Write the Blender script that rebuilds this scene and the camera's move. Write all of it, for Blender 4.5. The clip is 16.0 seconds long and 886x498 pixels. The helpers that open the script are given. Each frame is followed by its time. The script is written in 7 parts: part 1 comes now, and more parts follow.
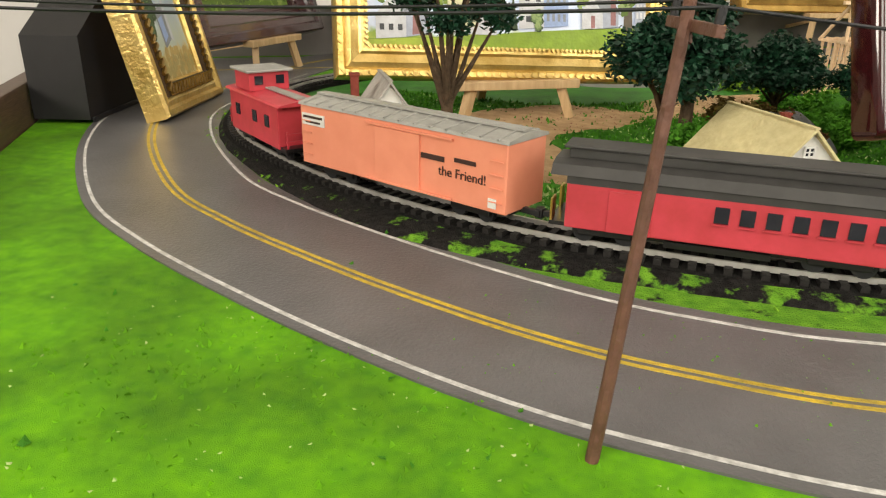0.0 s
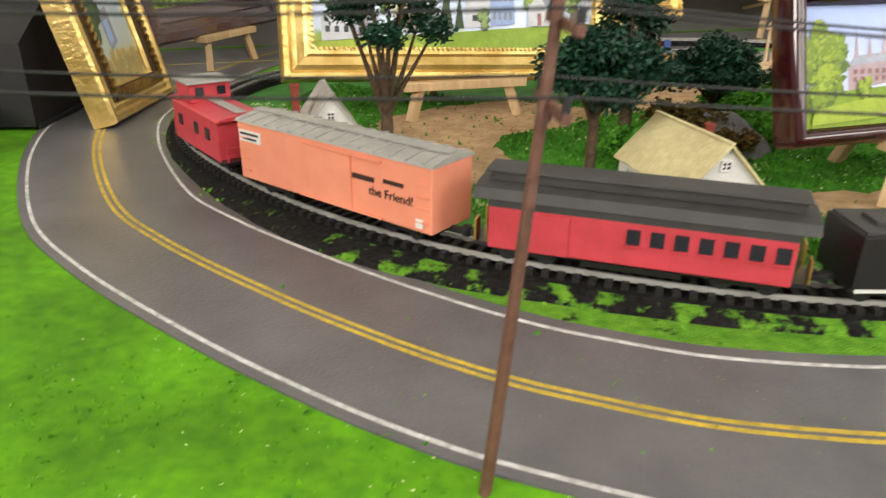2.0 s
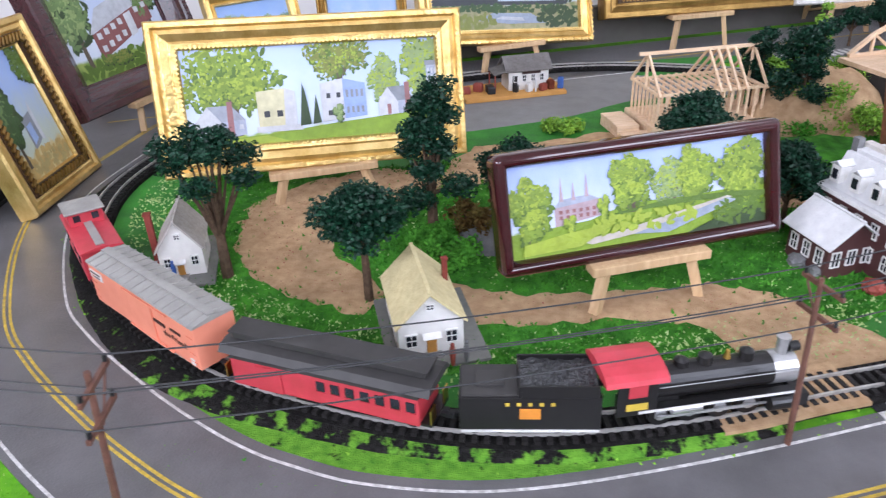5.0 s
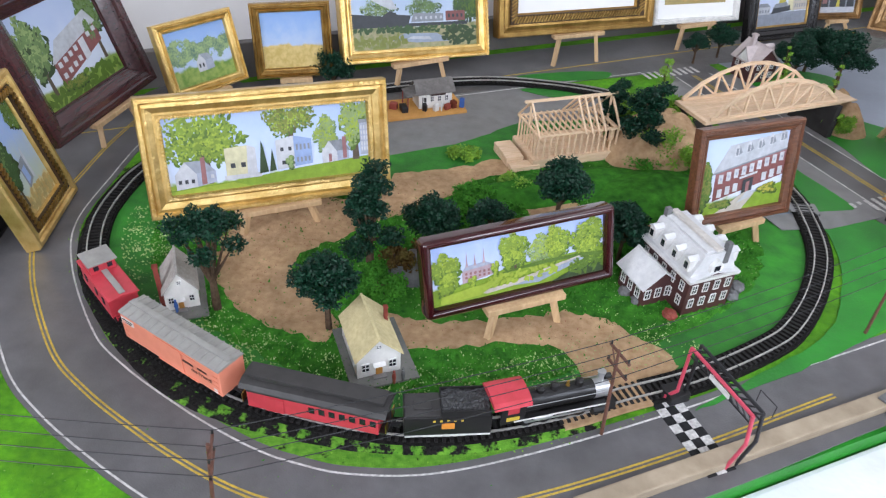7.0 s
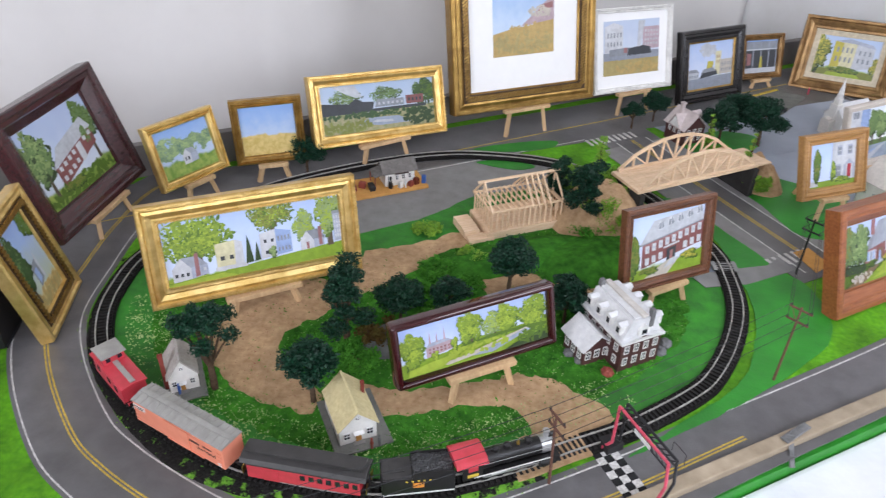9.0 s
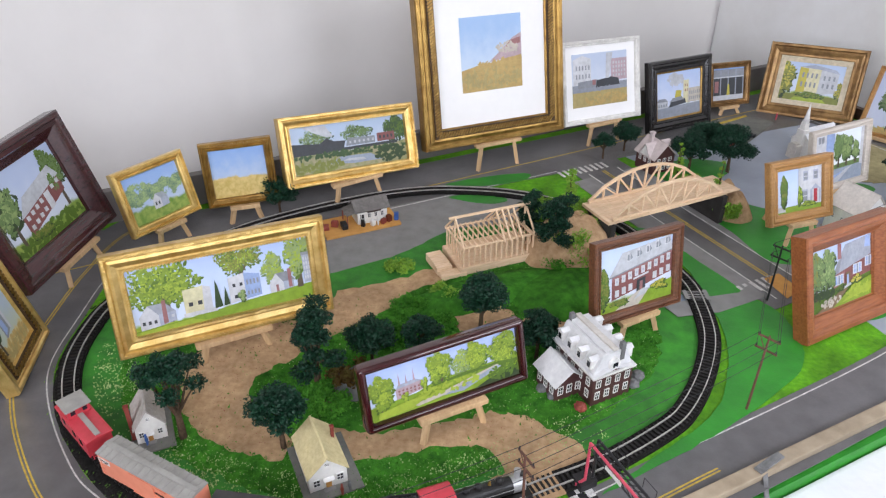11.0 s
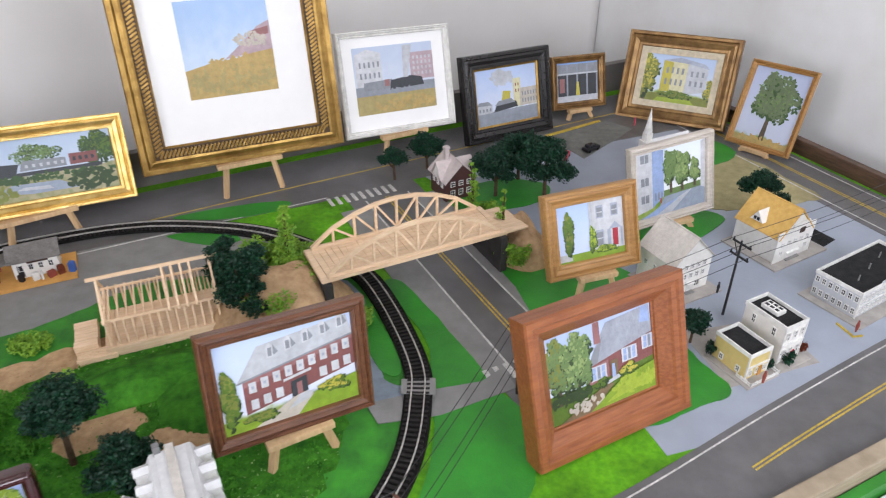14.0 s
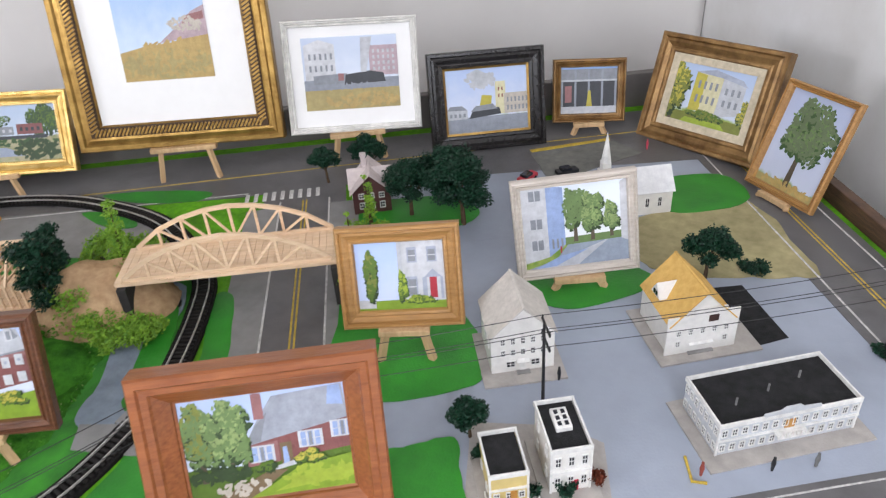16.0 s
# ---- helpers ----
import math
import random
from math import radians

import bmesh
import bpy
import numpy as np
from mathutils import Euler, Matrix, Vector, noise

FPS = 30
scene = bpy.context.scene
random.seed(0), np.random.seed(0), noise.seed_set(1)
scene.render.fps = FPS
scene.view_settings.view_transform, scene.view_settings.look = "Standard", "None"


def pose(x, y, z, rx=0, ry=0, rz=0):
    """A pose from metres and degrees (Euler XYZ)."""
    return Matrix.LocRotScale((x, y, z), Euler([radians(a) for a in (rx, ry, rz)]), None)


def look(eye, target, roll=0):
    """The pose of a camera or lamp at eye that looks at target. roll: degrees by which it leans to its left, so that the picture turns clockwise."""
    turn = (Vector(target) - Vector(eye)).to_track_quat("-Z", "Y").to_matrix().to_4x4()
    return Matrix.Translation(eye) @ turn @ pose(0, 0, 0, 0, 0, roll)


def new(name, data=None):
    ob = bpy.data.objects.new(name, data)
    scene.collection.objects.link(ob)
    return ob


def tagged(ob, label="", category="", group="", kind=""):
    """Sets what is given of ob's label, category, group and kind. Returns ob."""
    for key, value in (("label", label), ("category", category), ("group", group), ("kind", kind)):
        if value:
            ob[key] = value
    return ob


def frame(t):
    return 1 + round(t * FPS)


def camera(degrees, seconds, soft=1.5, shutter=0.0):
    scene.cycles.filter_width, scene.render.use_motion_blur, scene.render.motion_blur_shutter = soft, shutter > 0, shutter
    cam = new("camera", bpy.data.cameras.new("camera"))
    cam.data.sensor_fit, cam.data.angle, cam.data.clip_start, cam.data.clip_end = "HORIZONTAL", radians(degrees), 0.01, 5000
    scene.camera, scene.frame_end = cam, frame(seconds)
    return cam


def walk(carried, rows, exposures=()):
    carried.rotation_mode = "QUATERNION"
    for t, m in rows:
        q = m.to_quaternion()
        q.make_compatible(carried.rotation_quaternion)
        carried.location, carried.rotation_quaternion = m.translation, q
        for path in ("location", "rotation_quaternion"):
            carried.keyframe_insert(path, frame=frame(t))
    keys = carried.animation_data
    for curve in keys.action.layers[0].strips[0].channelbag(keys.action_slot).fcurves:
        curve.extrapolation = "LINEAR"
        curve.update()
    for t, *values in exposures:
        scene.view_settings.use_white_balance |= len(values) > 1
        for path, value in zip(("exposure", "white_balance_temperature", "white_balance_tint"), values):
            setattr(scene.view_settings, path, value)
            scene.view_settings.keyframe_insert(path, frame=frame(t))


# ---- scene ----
cam = camera(62.9, 16.0, 1.2, 0.4)
PATH = [
    (0, (0.854, 0.601, 0.137), (0.404, 2.405, -0.599), 0.9),
    (0.5, (0.853, 0.601, 0.139), (0.401, 2.402, -0.604), 0.9),
    (1, (0.857, 0.602, 0.14), (0.411, 2.402, -0.61), 1.0),
    (1.5, (0.863, 0.603, 0.143), (0.433, 2.399, -0.624), 0.7),
    (2, (0.879, 0.605, 0.164), (0.494, 2.395, -0.641), 0.5),
    (2.5, (0.903, 0.6, 0.23), (0.602, 2.346, -0.696), 1.3),
    (3, (0.92, 0.595, 0.292), (0.62, 2.275, -0.751), 0.7),
    (3.5, (0.94, 0.58, 0.349), (0.717, 2.269, -0.699), 1.5),
    (4, (0.956, 0.578, 0.36), (0.762, 2.249, -0.721), 1.1),
    (4.5, (1.019, 0.578, 0.353), (0.657, 2.27, -0.649), -1.1),
    (5, (1.086, 0.591, 0.341), (0.6, 2.272, -0.627), -2.5),
    (5.2, (1.098, 0.584, 0.355), (0.656, 2.279, -0.61), -2.0),
    (7.3, (1.071, 0.443, 0.644), (0.926, 2.032, -0.562), 2.7),
    (7.5, (1.075, 0.433, 0.667), (0.904, 2.063, -0.479), 1.2),
    (8, (1.076, 0.41, 0.703), (0.915, 2.037, -0.449), 1.2),
    (8.5, (1.085, 0.393, 0.728), (0.926, 2.023, -0.42), 1.0),
    (9, (1.095, 0.386, 0.747), (0.988, 2.034, -0.381), 1.6),
    (9.2, (1.099, 0.382, 0.75), (1.033, 2.028, -0.384), 1.9),
    (11.3, (1.139, 0.405, 0.764), (1.05, 2.101, -0.292), -0.5),
    (11.5, (1.172, 0.427, 0.775), (1.069, 2.107, -0.305), -1.8),
    (12, (1.287, 0.509, 0.721), (1.239, 2.174, -0.385), -0.5),
    (12.5, (1.371, 0.58, 0.707), (1.376, 2.256, -0.384), 1.8),
    (13, (1.428, 0.629, 0.679), (1.332, 2.35, -0.335), -0.1),
    (13.5, (1.535, 0.716, 0.679), (1.374, 2.428, -0.344), -0.5),
    (14, (1.586, 0.791, 0.655), (1.517, 2.47, -0.429), -0.0),
    (14.5, (1.666, 0.864, 0.634), (1.456, 2.536, -0.443), -2.1),
    (15, (1.904, 0.962, 0.624), (1.383, 2.549, -0.476), -0.9),
    (15.5, (2.068, 1.023, 0.626), (1.406, 2.53, -0.509), -1.3),
    (16, (2.119, 1.079, 0.612), (1.404, 2.586, -0.492), -4.3),
]
walk(cam, [(t, look(eye, target, roll)) for t, eye, target, roll in PATH],
     [(0.0, 0.05, 8000.0, 8.0), (1.8, 0.1, 7600.0, 9.0), (3.5, 0.26, 6100.0, 16.0), (5.2, 0.2, 5850.0, 20.0), (7.3, -0.03, 6000.0, 14.0), (9.2, -0.08, 6150.0, 16.0), (16.0, -0.04, 6400.0, 15.0)])

# ---- world, sun and lamps ----
A = radians(29.5)                       # the table's long axis
UX, UY = math.cos(A), math.sin(A)


def uv(u, v):
    """Table coordinates (along, across) to the world."""
    return (u * UX - v * UY, u * UY + v * UX)


world = bpy.data.worlds.new("world")
scene.world = world
world.use_nodes = True
wn = world.node_tree.nodes
sky = wn.new("ShaderNodeTexSky")
sky.sky_type, sky.sun_disc, sky.sun_elevation, sky.sun_rotation = "NISHITA", False, radians(40), radians(200)
world.node_tree.links.new(sky.outputs[0], wn["Background"].inputs[0])
wn["Background"].inputs[1].default_value = 0.12

# two added fill lamps from the unseen front side, brightening house fronts
for wu, ww, power in ((1.0, 0.9, 23.0), (2.55, 0.9, 25.0)):
    lamp = bpy.data.lights.new("front_fill_light", "AREA")
    lamp.shape, lamp.size, lamp.size_y, lamp.energy, lamp.color = "RECTANGLE", ww, 1.1, power, (0.93, 0.97, 1.0)
    lx, ly = uv(wu, -1.32)
    tx, ty = uv(wu, 0.6)
    new("front_fill_light", lamp).matrix_world = look((lx, ly, 1.15), (tx, ty, 0.35))
lamp = bpy.data.lights.new("west_window_light", "AREA")
lamp.shape, lamp.size, lamp.size_y, lamp.energy, lamp.color = "RECTANGLE", 1.1, 0.75, 42.0, (0.97, 0.98, 1.0)
lx, ly = uv(-1.0, -0.75)
tx, ty = uv(1.7, 0.65)
new("west_window_light", lamp).matrix_world = look((lx, ly, 1.2), (tx, ty, 0.0))
# weak overhead fill, added without any fixture
for cu, cv, power in ((1.3, 0.2, 2.5), (2.7, 0.35, 3.0)):
    lamp = bpy.data.lights.new("overhead_fill_light", "AREA")
    lamp.shape, lamp.size, lamp.size_y, lamp.energy, lamp.color = "RECTANGLE", 0.3, 0.9, power, (1.0, 0.97, 0.97)
    lx, ly = uv(cu, cv)
    new("overhead_fill_light", lamp).matrix_world = look((lx, ly, 1.625), (lx, ly + 0.001, 0))


# ---- materials ----
def mat(name, base, rough=0.6, metal=0.0, second=None, scale=60.0, bump=0.0, bscale=None, spread=0.5, coat=0.0, stain=0.12, gloss=None):
    m = bpy.data.materials.new(name)
    m.use_nodes = True
    nt = m.node_tree
    p = nt.nodes["Principled BSDF"]
    tc = nt.nodes.new("ShaderNodeTexCoord")
    n1 = nt.nodes.new("ShaderNodeTexNoise")
    n1.inputs["Scale"].default_value, n1.inputs["Detail"].default_value, n1.inputs["Roughness"].default_value = scale, 6, 0.6
    nt.links.new(tc.outputs["Object"], n1.inputs["Vector"])
    ramp = nt.nodes.new("ShaderNodeValToRGB")
    s = second or tuple(c * 0.7 for c in base)
    ramp.color_ramp.elements[0].position, ramp.color_ramp.elements[1].position = 0.5 - spread / 2.6, 0.5 + spread / 2.6
    ramp.color_ramp.elements[0].color, ramp.color_ramp.elements[1].color = (*s, 1), (*base, 1)
    nt.links.new(n1.outputs[0], ramp.inputs[0])
    n2 = nt.nodes.new("ShaderNodeTexNoise")
    n2.inputs["Scale"].default_value, n2.inputs["Detail"].default_value = scale / 7, 3
    nt.links.new(tc.outputs["Object"], n2.inputs["Vector"])
    mr = nt.nodes.new("ShaderNodeMapRange")
    mr.inputs["From Min"].default_value, mr.inputs["From Max"].default_value = 0.3, 0.7
    mr.inputs["To Min"].default_value, mr.inputs["To Max"].default_value = 1 - stain, 1 + stain
    nt.links.new(n2.outputs[0], mr.inputs["Value"])
    hsv = nt.nodes.new("ShaderNodeHueSaturation")
    nt.links.new(ramp.outputs[0], hsv.inputs["Color"])
    nt.links.new(mr.outputs[0], hsv.inputs["Value"])
    nt.links.new(hsv.outputs[0], p.inputs["Base Color"])
    p.inputs["Roughness"].default_value, p.inputs["Metallic"].default_value, p.inputs["Coat Weight"].default_value = rough, metal, coat
    if rough >= 0.8 or gloss is not None:
        p.inputs["Specular IOR Level"].default_value = 0.12 if gloss is None else gloss
    if bump:
        b = nt.nodes.new("ShaderNodeBump")
        b.inputs["Strength"].default_value, b.inputs["Distance"].default_value = bump, 0.002
        n3 = nt.nodes.new("ShaderNodeTexNoise")
        n3.inputs["Scale"].default_value, n3.inputs["Detail"].default_value = bscale or scale * 4, 4
        nt.links.new(tc.outputs["Object"], n3.inputs["Vector"])
        nt.links.new(n3.outputs[0], b.inputs["Height"])
        nt.links.new(b.outputs[0], p.inputs["Normal"])
    return m


def wood(name, base, dark, rough=0.5, stretch=(6, 60, 60), scale=4.0, coat=0.0, relief=0.25):
    m = mat(name, base, rough, 0, dark, scale, relief, scale * 3, 0.55, coat)
    nt = m.node_tree
    mp = nt.nodes.new("ShaderNodeMapping")
    mp.inputs["Scale"].default_value = stretch
    tc = nt.nodes["Texture Coordinate"]
    nt.links.new(tc.outputs["Object"], mp.inputs["Vector"])
    for n in nt.nodes:
        if n.type == "TEX_NOISE":
            nt.links.new(mp.outputs[0], n.inputs["Vector"])
    return m


def siding(name, base, pitch=0.0022, rough=0.55, strength=0.25):
    """Painted clapboard: fine level laps, in relief."""
    m = mat(name, base, rough, 0, tuple(c * 0.88 for c in base), 120, 0, stain=0.06)
    nt = m.node_tree
    tc = nt.nodes["Texture Coordinate"]
    w = nt.nodes.new("ShaderNodeTexWave")
    w.bands_direction, w.wave_profile = "Z", "SAW"
    w.inputs["Scale"].default_value = 0.314 / pitch
    nt.links.new(tc.outputs["Object"], w.inputs["Vector"])
    b = nt.nodes.new("ShaderNodeBump")
    b.inputs["Strength"].default_value, b.inputs["Distance"].default_value = strength, 0.0012
    nt.links.new(w.outputs["Fac"], b.inputs["Height"])
    nt.links.new(b.outputs[0], nt.nodes["Principled BSDF"].inputs["Normal"])
    return m


M = dict(
    grass=mat("grass_paint", (0.13, 0.385, 0.006), 0.75, 0, (0.06, 0.24, 0.005), 110, 0.5, 2600, 0.5, stain=0.36, gloss=0.3),
    turf=mat("dark_turf", (0.075, 0.29, 0.024), 0.9, 0, (0.018, 0.095, 0.012), 60, 1.0, 500, 0.6, stain=0.35),
    loop_green=mat("loop_green_paint", (0.036, 0.25, 0.015), 0.7, 0, (0.016, 0.125, 0.011), 35, 0.5, 600, stain=0.3),
    lawn=mat("lawn_paint", (0.028, 0.28, 0.02), 0.5, 0, (0.016, 0.17, 0.014), 14, 0.4, 300, stain=0.2),
    asphalt=mat("asphalt_paint", (0.135, 0.13, 0.133), 0.34, 0, (0.092, 0.089, 0.09), 25, 0.25, 600, stain=0.14),
    town=mat("town_grey_paint", (0.34, 0.38, 0.455), 0.5, 0, (0.28, 0.31, 0.37), 10, 0.15, 300, stain=0.12),
    pave=mat("sidewalk_paint", (0.25, 0.245, 0.24), 0.6, 0, (0.19, 0.185, 0.18), 35, 0.3, 400),
    sand=mat("sand", (0.6, 0.41, 0.24), 0.95, 0, (0.38, 0.23, 0.12), 90, 1.0, 900, 0.6, stain=0.2),
    dry_field=mat("dry_field", (0.42, 0.36, 0.2), 0.95, 0, (0.3, 0.27, 0.14), 60, 0.8, 600, stain=0.2),
    ballast=mat("black_ballast", (0.026, 0.024, 0.023), 0.9, 0, (0.006, 0.0055, 0.005), 300, 1.0, 900),
    white_line=mat("white_line_paint", (0.7, 0.69, 0.67), 0.6, 0, (0.36, 0.345, 0.33), 260, 0.3, 900, 0.45, stain=0.16),
    yellow_line=mat("yellow_line_paint", (0.64, 0.44, 0.035), 0.6, 0, (0.36, 0.26, 0.05), 260, 0.3, 900, 0.45, stain=0.16),
    tie=mat("black_plastic_tie", (0.02, 0.018, 0.017), 0.6, 0, None, 200, 0.3, gloss=0.25),
    rail=mat("nickel_rail", (0.6, 0.58, 0.55), 0.35, 0.45, (0.36, 0.34, 0.31), 80),
    wall=mat("white_wall_paint", (0.86, 0.86, 0.86), 0.8, 0, (0.76, 0.75, 0.73), 5, 0.1, 200, stain=0.03),
    wall_warm=mat("warm_grey_wall_paint", (0.63, 0.6, 0.57), 0.8, 0, (0.56, 0.53, 0.5), 2.5, 0.1, 200, stain=0.06),
    ceiling=mat("ceiling_paint", (0.7, 0.7, 0.69), 0.9, 0, None, 8, stain=0.02),
    floor=mat("floor_carpet", (0.16, 0.145, 0.13), 0.95, 0, (0.1, 0.09, 0.08), 80, 0.5),
    cloth=mat("white_cloth", (0.8, 0.81, 0.83), 0.9, 0, (0.7, 0.71, 0.74), 12, 0.5, 40, stain=0.06),
    board=wood("tan_edge_board", (0.42, 0.34, 0.24), (0.27, 0.21, 0.14), 0.6, (8, 8, 60)),
    brown_board=wood("brown_edge_board", (0.13, 0.07, 0.04), (0.05, 0.028, 0.018), 0.5, (8, 8, 60)),
    # dark grey that stands for the shadow low on the wall
    shade_strip=mat("grey_shade_board", (0.16, 0.145, 0.135), 0.7, 0, (0.11, 0.1, 0.095), 12, 0.2),
    pine=wood("pale_pine", (0.62, 0.43, 0.24), (0.48, 0.3, 0.15), 0.6, (60, 60, 6)),
    balsa=wood("balsa", (0.8, 0.6, 0.41), (0.64, 0.44, 0.27), 0.7, (10, 60, 60)),
    gold=mat("gold_leaf", (0.84, 0.62, 0.25), 0.3, 0.8, (0.55, 0.34, 0.09), 40, 0.5, 250),
    old_gold=mat("antique_gold", (0.5, 0.31, 0.09), 0.32, 0.8, (0.22, 0.12, 0.03), 30, 0.5, 200),
    rope_bed=mat("dark_rope_bed", (0.07, 0.035, 0.012), 0.5, 0.3, None, 60),
    bronze=mat("bronze_frame", (0.36, 0.21, 0.08), 0.34, 0.55, (0.12, 0.06, 0.02), 30, 0.5, 200),
    mahogany=wood("mahogany_lacquer", (0.05, 0.007, 0.009), (0.022, 0.004, 0.005), 0.1, (6, 60, 60), coat=0.5, relief=0.02),
    purple=wood("dark_purple_wood", (0.075, 0.022, 0.024), (0.03, 0.01, 0.012), 0.25, (6, 60, 60), coat=0.4),
    walnut=wood("walnut_frame", (0.19, 0.075, 0.035), (0.08, 0.03, 0.014), 0.35, (6, 60, 60), coat=0.2),
    oak=wood("red_oak_frame", (0.36, 0.12, 0.038), (0.2, 0.055, 0.016), 0.4, (6, 60, 60), coat=0.2),
    light_oak=wood("light_oak_frame", (0.48, 0.26, 0.09), (0.3, 0.15, 0.045), 0.4, (6, 60, 60)),
    whitewash=wood("whitewashed_frame", (0.66, 0.6, 0.54), (0.5, 0.44, 0.38), 0.5, (6, 60, 60)),
    black=mat("black_lacquer", (0.018, 0.016, 0.016), 0.25, 0, None, 60, stain=0.1),
    white=mat("white_frame_paint", (0.82, 0.8, 0.76), 0.4, 0, None, 60, stain=0.04),
    matboard=mat("white_matboard", (0.86, 0.85, 0.84), 0.8, 0, (0.84, 0.83, 0.82), 60, stain=0.02),
    cream=mat("cream_liner", (0.66, 0.57, 0.42), 0.8, 0, None, 100, 0.4),
    clap=siding("white_clapboard", (0.8, 0.78, 0.74)),
    clap_yellow=siding("yellow_clapboard", (0.68, 0.53, 0.2)),
    clap_grey=siding("grey_clapboard", (0.56, 0.58, 0.61)),
    brick=siding("dark_red_brick", (0.085, 0.03, 0.03), 0.003),
    trim=mat("white_trim", (0.82, 0.81, 0.78), 0.5, 0, None, 90, stain=0.05),
    roof_cream=mat("cream_shingles", (0.72, 0.63, 0.36), 0.8, 0, (0.58, 0.49, 0.26), 160, 0.6, 500),
    roof_yellow=mat("ochre_shingles", (0.72, 0.46, 0.15), 0.8, 0, (0.6, 0.36, 0.1), 120, 0.5, 500),
    roof_grey=mat("grey_shingles", (0.5, 0.47, 0.43), 0.8, 0, (0.36, 0.33, 0.3), 160, 0.6, 500),
    roof_pale=mat("pale_shingles", (0.62, 0.58, 0.53), 0.8, 0, (0.5, 0.47, 0.43), 160, 0.5, 500),
    roof_white=mat("white_card_roof", (0.72, 0.72, 0.72), 0.6, 0, (0.6, 0.6, 0.61), 120, 0.3, 400),
    tar=mat("black_tar_roof", (0.03, 0.03, 0.032), 0.8, 0, (0.015, 0.015, 0.015), 90, 0.6, 600),
    pane=mat("dark_window_pane", (0.02, 0.022, 0.03), 0.12, 0, None, 100),
    door_wood=mat("orange_door", (0.5, 0.24, 0.05), 0.5, 0, None, 90),
    door_red=mat("red_door", (0.45, 0.02, 0.05), 0.5, 0, None, 90),
    chimney=mat("brick_chimney", (0.26, 0.06, 0.045), 0.8, 0, None, 160, 0.5, 500),
    slab=mat("grey_base_card", (0.2, 0.2, 0.18), 0.8, 0, (0.14, 0.14, 0.13), 70, 0.4, 400),
    stone=mat("grey_fieldstone", (0.22, 0.22, 0.22), 0.9, 0, (0.12, 0.12, 0.12), 70, 0.8, 300),
    trunk=mat("bark", (0.13, 0.085, 0.055), 0.9, 0, (0.06, 0.04, 0.025), 150, 0.8, 400),
    leaf=mat("dark_foliage", (0.009, 0.062, 0.029), 0.5, 0, (0.0015, 0.011, 0.006), 120, gloss=0.3),
    leaf_olive=mat("brownish_foliage", (0.14, 0.12, 0.03), 0.8, 0, (0.1, 0.04, 0.015), 60),
    leaf_bright=mat("bright_foliage", (0.28, 0.48, 0.03), 0.7, 0, (0.08, 0.22, 0.02), 90),
    pole=mat("brown_pole", (0.17, 0.075, 0.05), 0.6, 0, (0.09, 0.038, 0.025), 120, 0.5, 300),
    wire=mat("black_thread", (0.012, 0.012, 0.014), 0.5),
    car_red=mat("caboose_red", (0.6, 0.055, 0.08), 0.4, 0, (0.46, 0.04, 0.05), 60),
    car_coral=mat("boxcar_orange", (0.84, 0.3, 0.19), 0.45, 0, (0.78, 0.26, 0.16), 60),
    car_roof=mat("galvanised_roof", (0.4, 0.39, 0.36), 0.5, 0.2, (0.3, 0.29, 0.27), 50, 0.3),
    loco=mat("loco_black", (0.014, 0.013, 0.013), 0.3, 0, None, 80, stain=0.1),
    loco_roof=mat("faded_black_roof", (0.05, 0.047, 0.045), 0.55, 0, (0.03, 0.028, 0.027), 60),
    silver=mat("silver_paint", (0.62, 0.62, 0.62), 0.3, 0.7, None, 80),
    brass=mat("brass", (0.7, 0.45, 0.12), 0.3, 1.0),
    coal=mat("coal", (0.02, 0.02, 0.022), 0.4, 0, (0.06, 0.06, 0.06), 500, 1.0, 700),
    orange=mat("orange_panel", (0.8, 0.3, 0.04), 0.5),
    lettering=mat("dark_lettering", (0.05, 0.02, 0.015), 0.6),
    gilt_lettering=mat("yellow_lettering", (0.7, 0.5, 0.06), 0.5),
    pink=mat("pink_red_pipe", (0.66, 0.08, 0.13), 0.4),
    steel=mat("dark_steel", (0.03, 0.03, 0.033), 0.45, 0.3),
    blue=mat("blue_paint", (0.05, 0.13, 0.42), 0.5),
    skin=mat("figure_tan", (0.45, 0.26, 0.17), 0.6),
    orange_board=mat("orange_ground_board", (0.62, 0.33, 0.1), 0.8, 0, (0.5, 0.25, 0.07), 50, 0.3),
    dark=mat("black_box", (0.014, 0.013, 0.014), 0.5),
    concrete=mat("dark_abutment", (0.05, 0.047, 0.045), 0.8),
    blue_rock=mat("blue_grey_slope", (0.22, 0.27, 0.33), 0.7, 0, (0.15, 0.18, 0.22), 40, 0.5, 200),
    tuft=mat("light_green_tufts", (0.25, 0.5, 0.05), 0.9, 0, (0.16, 0.36, 0.03), 90),
    fleck=mat("pale_grass_flecks", (0.52, 0.6, 0.3), 0.9, 0, (0.25, 0.4, 0.1), 90),
    moss=mat("mid_green_flock", (0.1, 0.34, 0.03), 0.9, 0, (0.04, 0.17, 0.02), 90),
    # mid grey for the unseen walls, picked to cut bounced light
    low_bounce=mat("low_bounce_wall_paint", (0.46, 0.44, 0.41), 0.85, 0, (0.4, 0.38, 0.35), 3, 0.1, 200, stain=0.05),
    sheet=mat("wall_shading_sheet", (0.78, 0.755, 0.73), 0.85, 0, (0.71, 0.685, 0.66), 2.5, 0.1, 300, stain=0.04),
    card=mat("beige_base_card", (0.42, 0.39, 0.36), 0.8, 0, (0.32, 0.3, 0.28), 60, 0.3, 400),
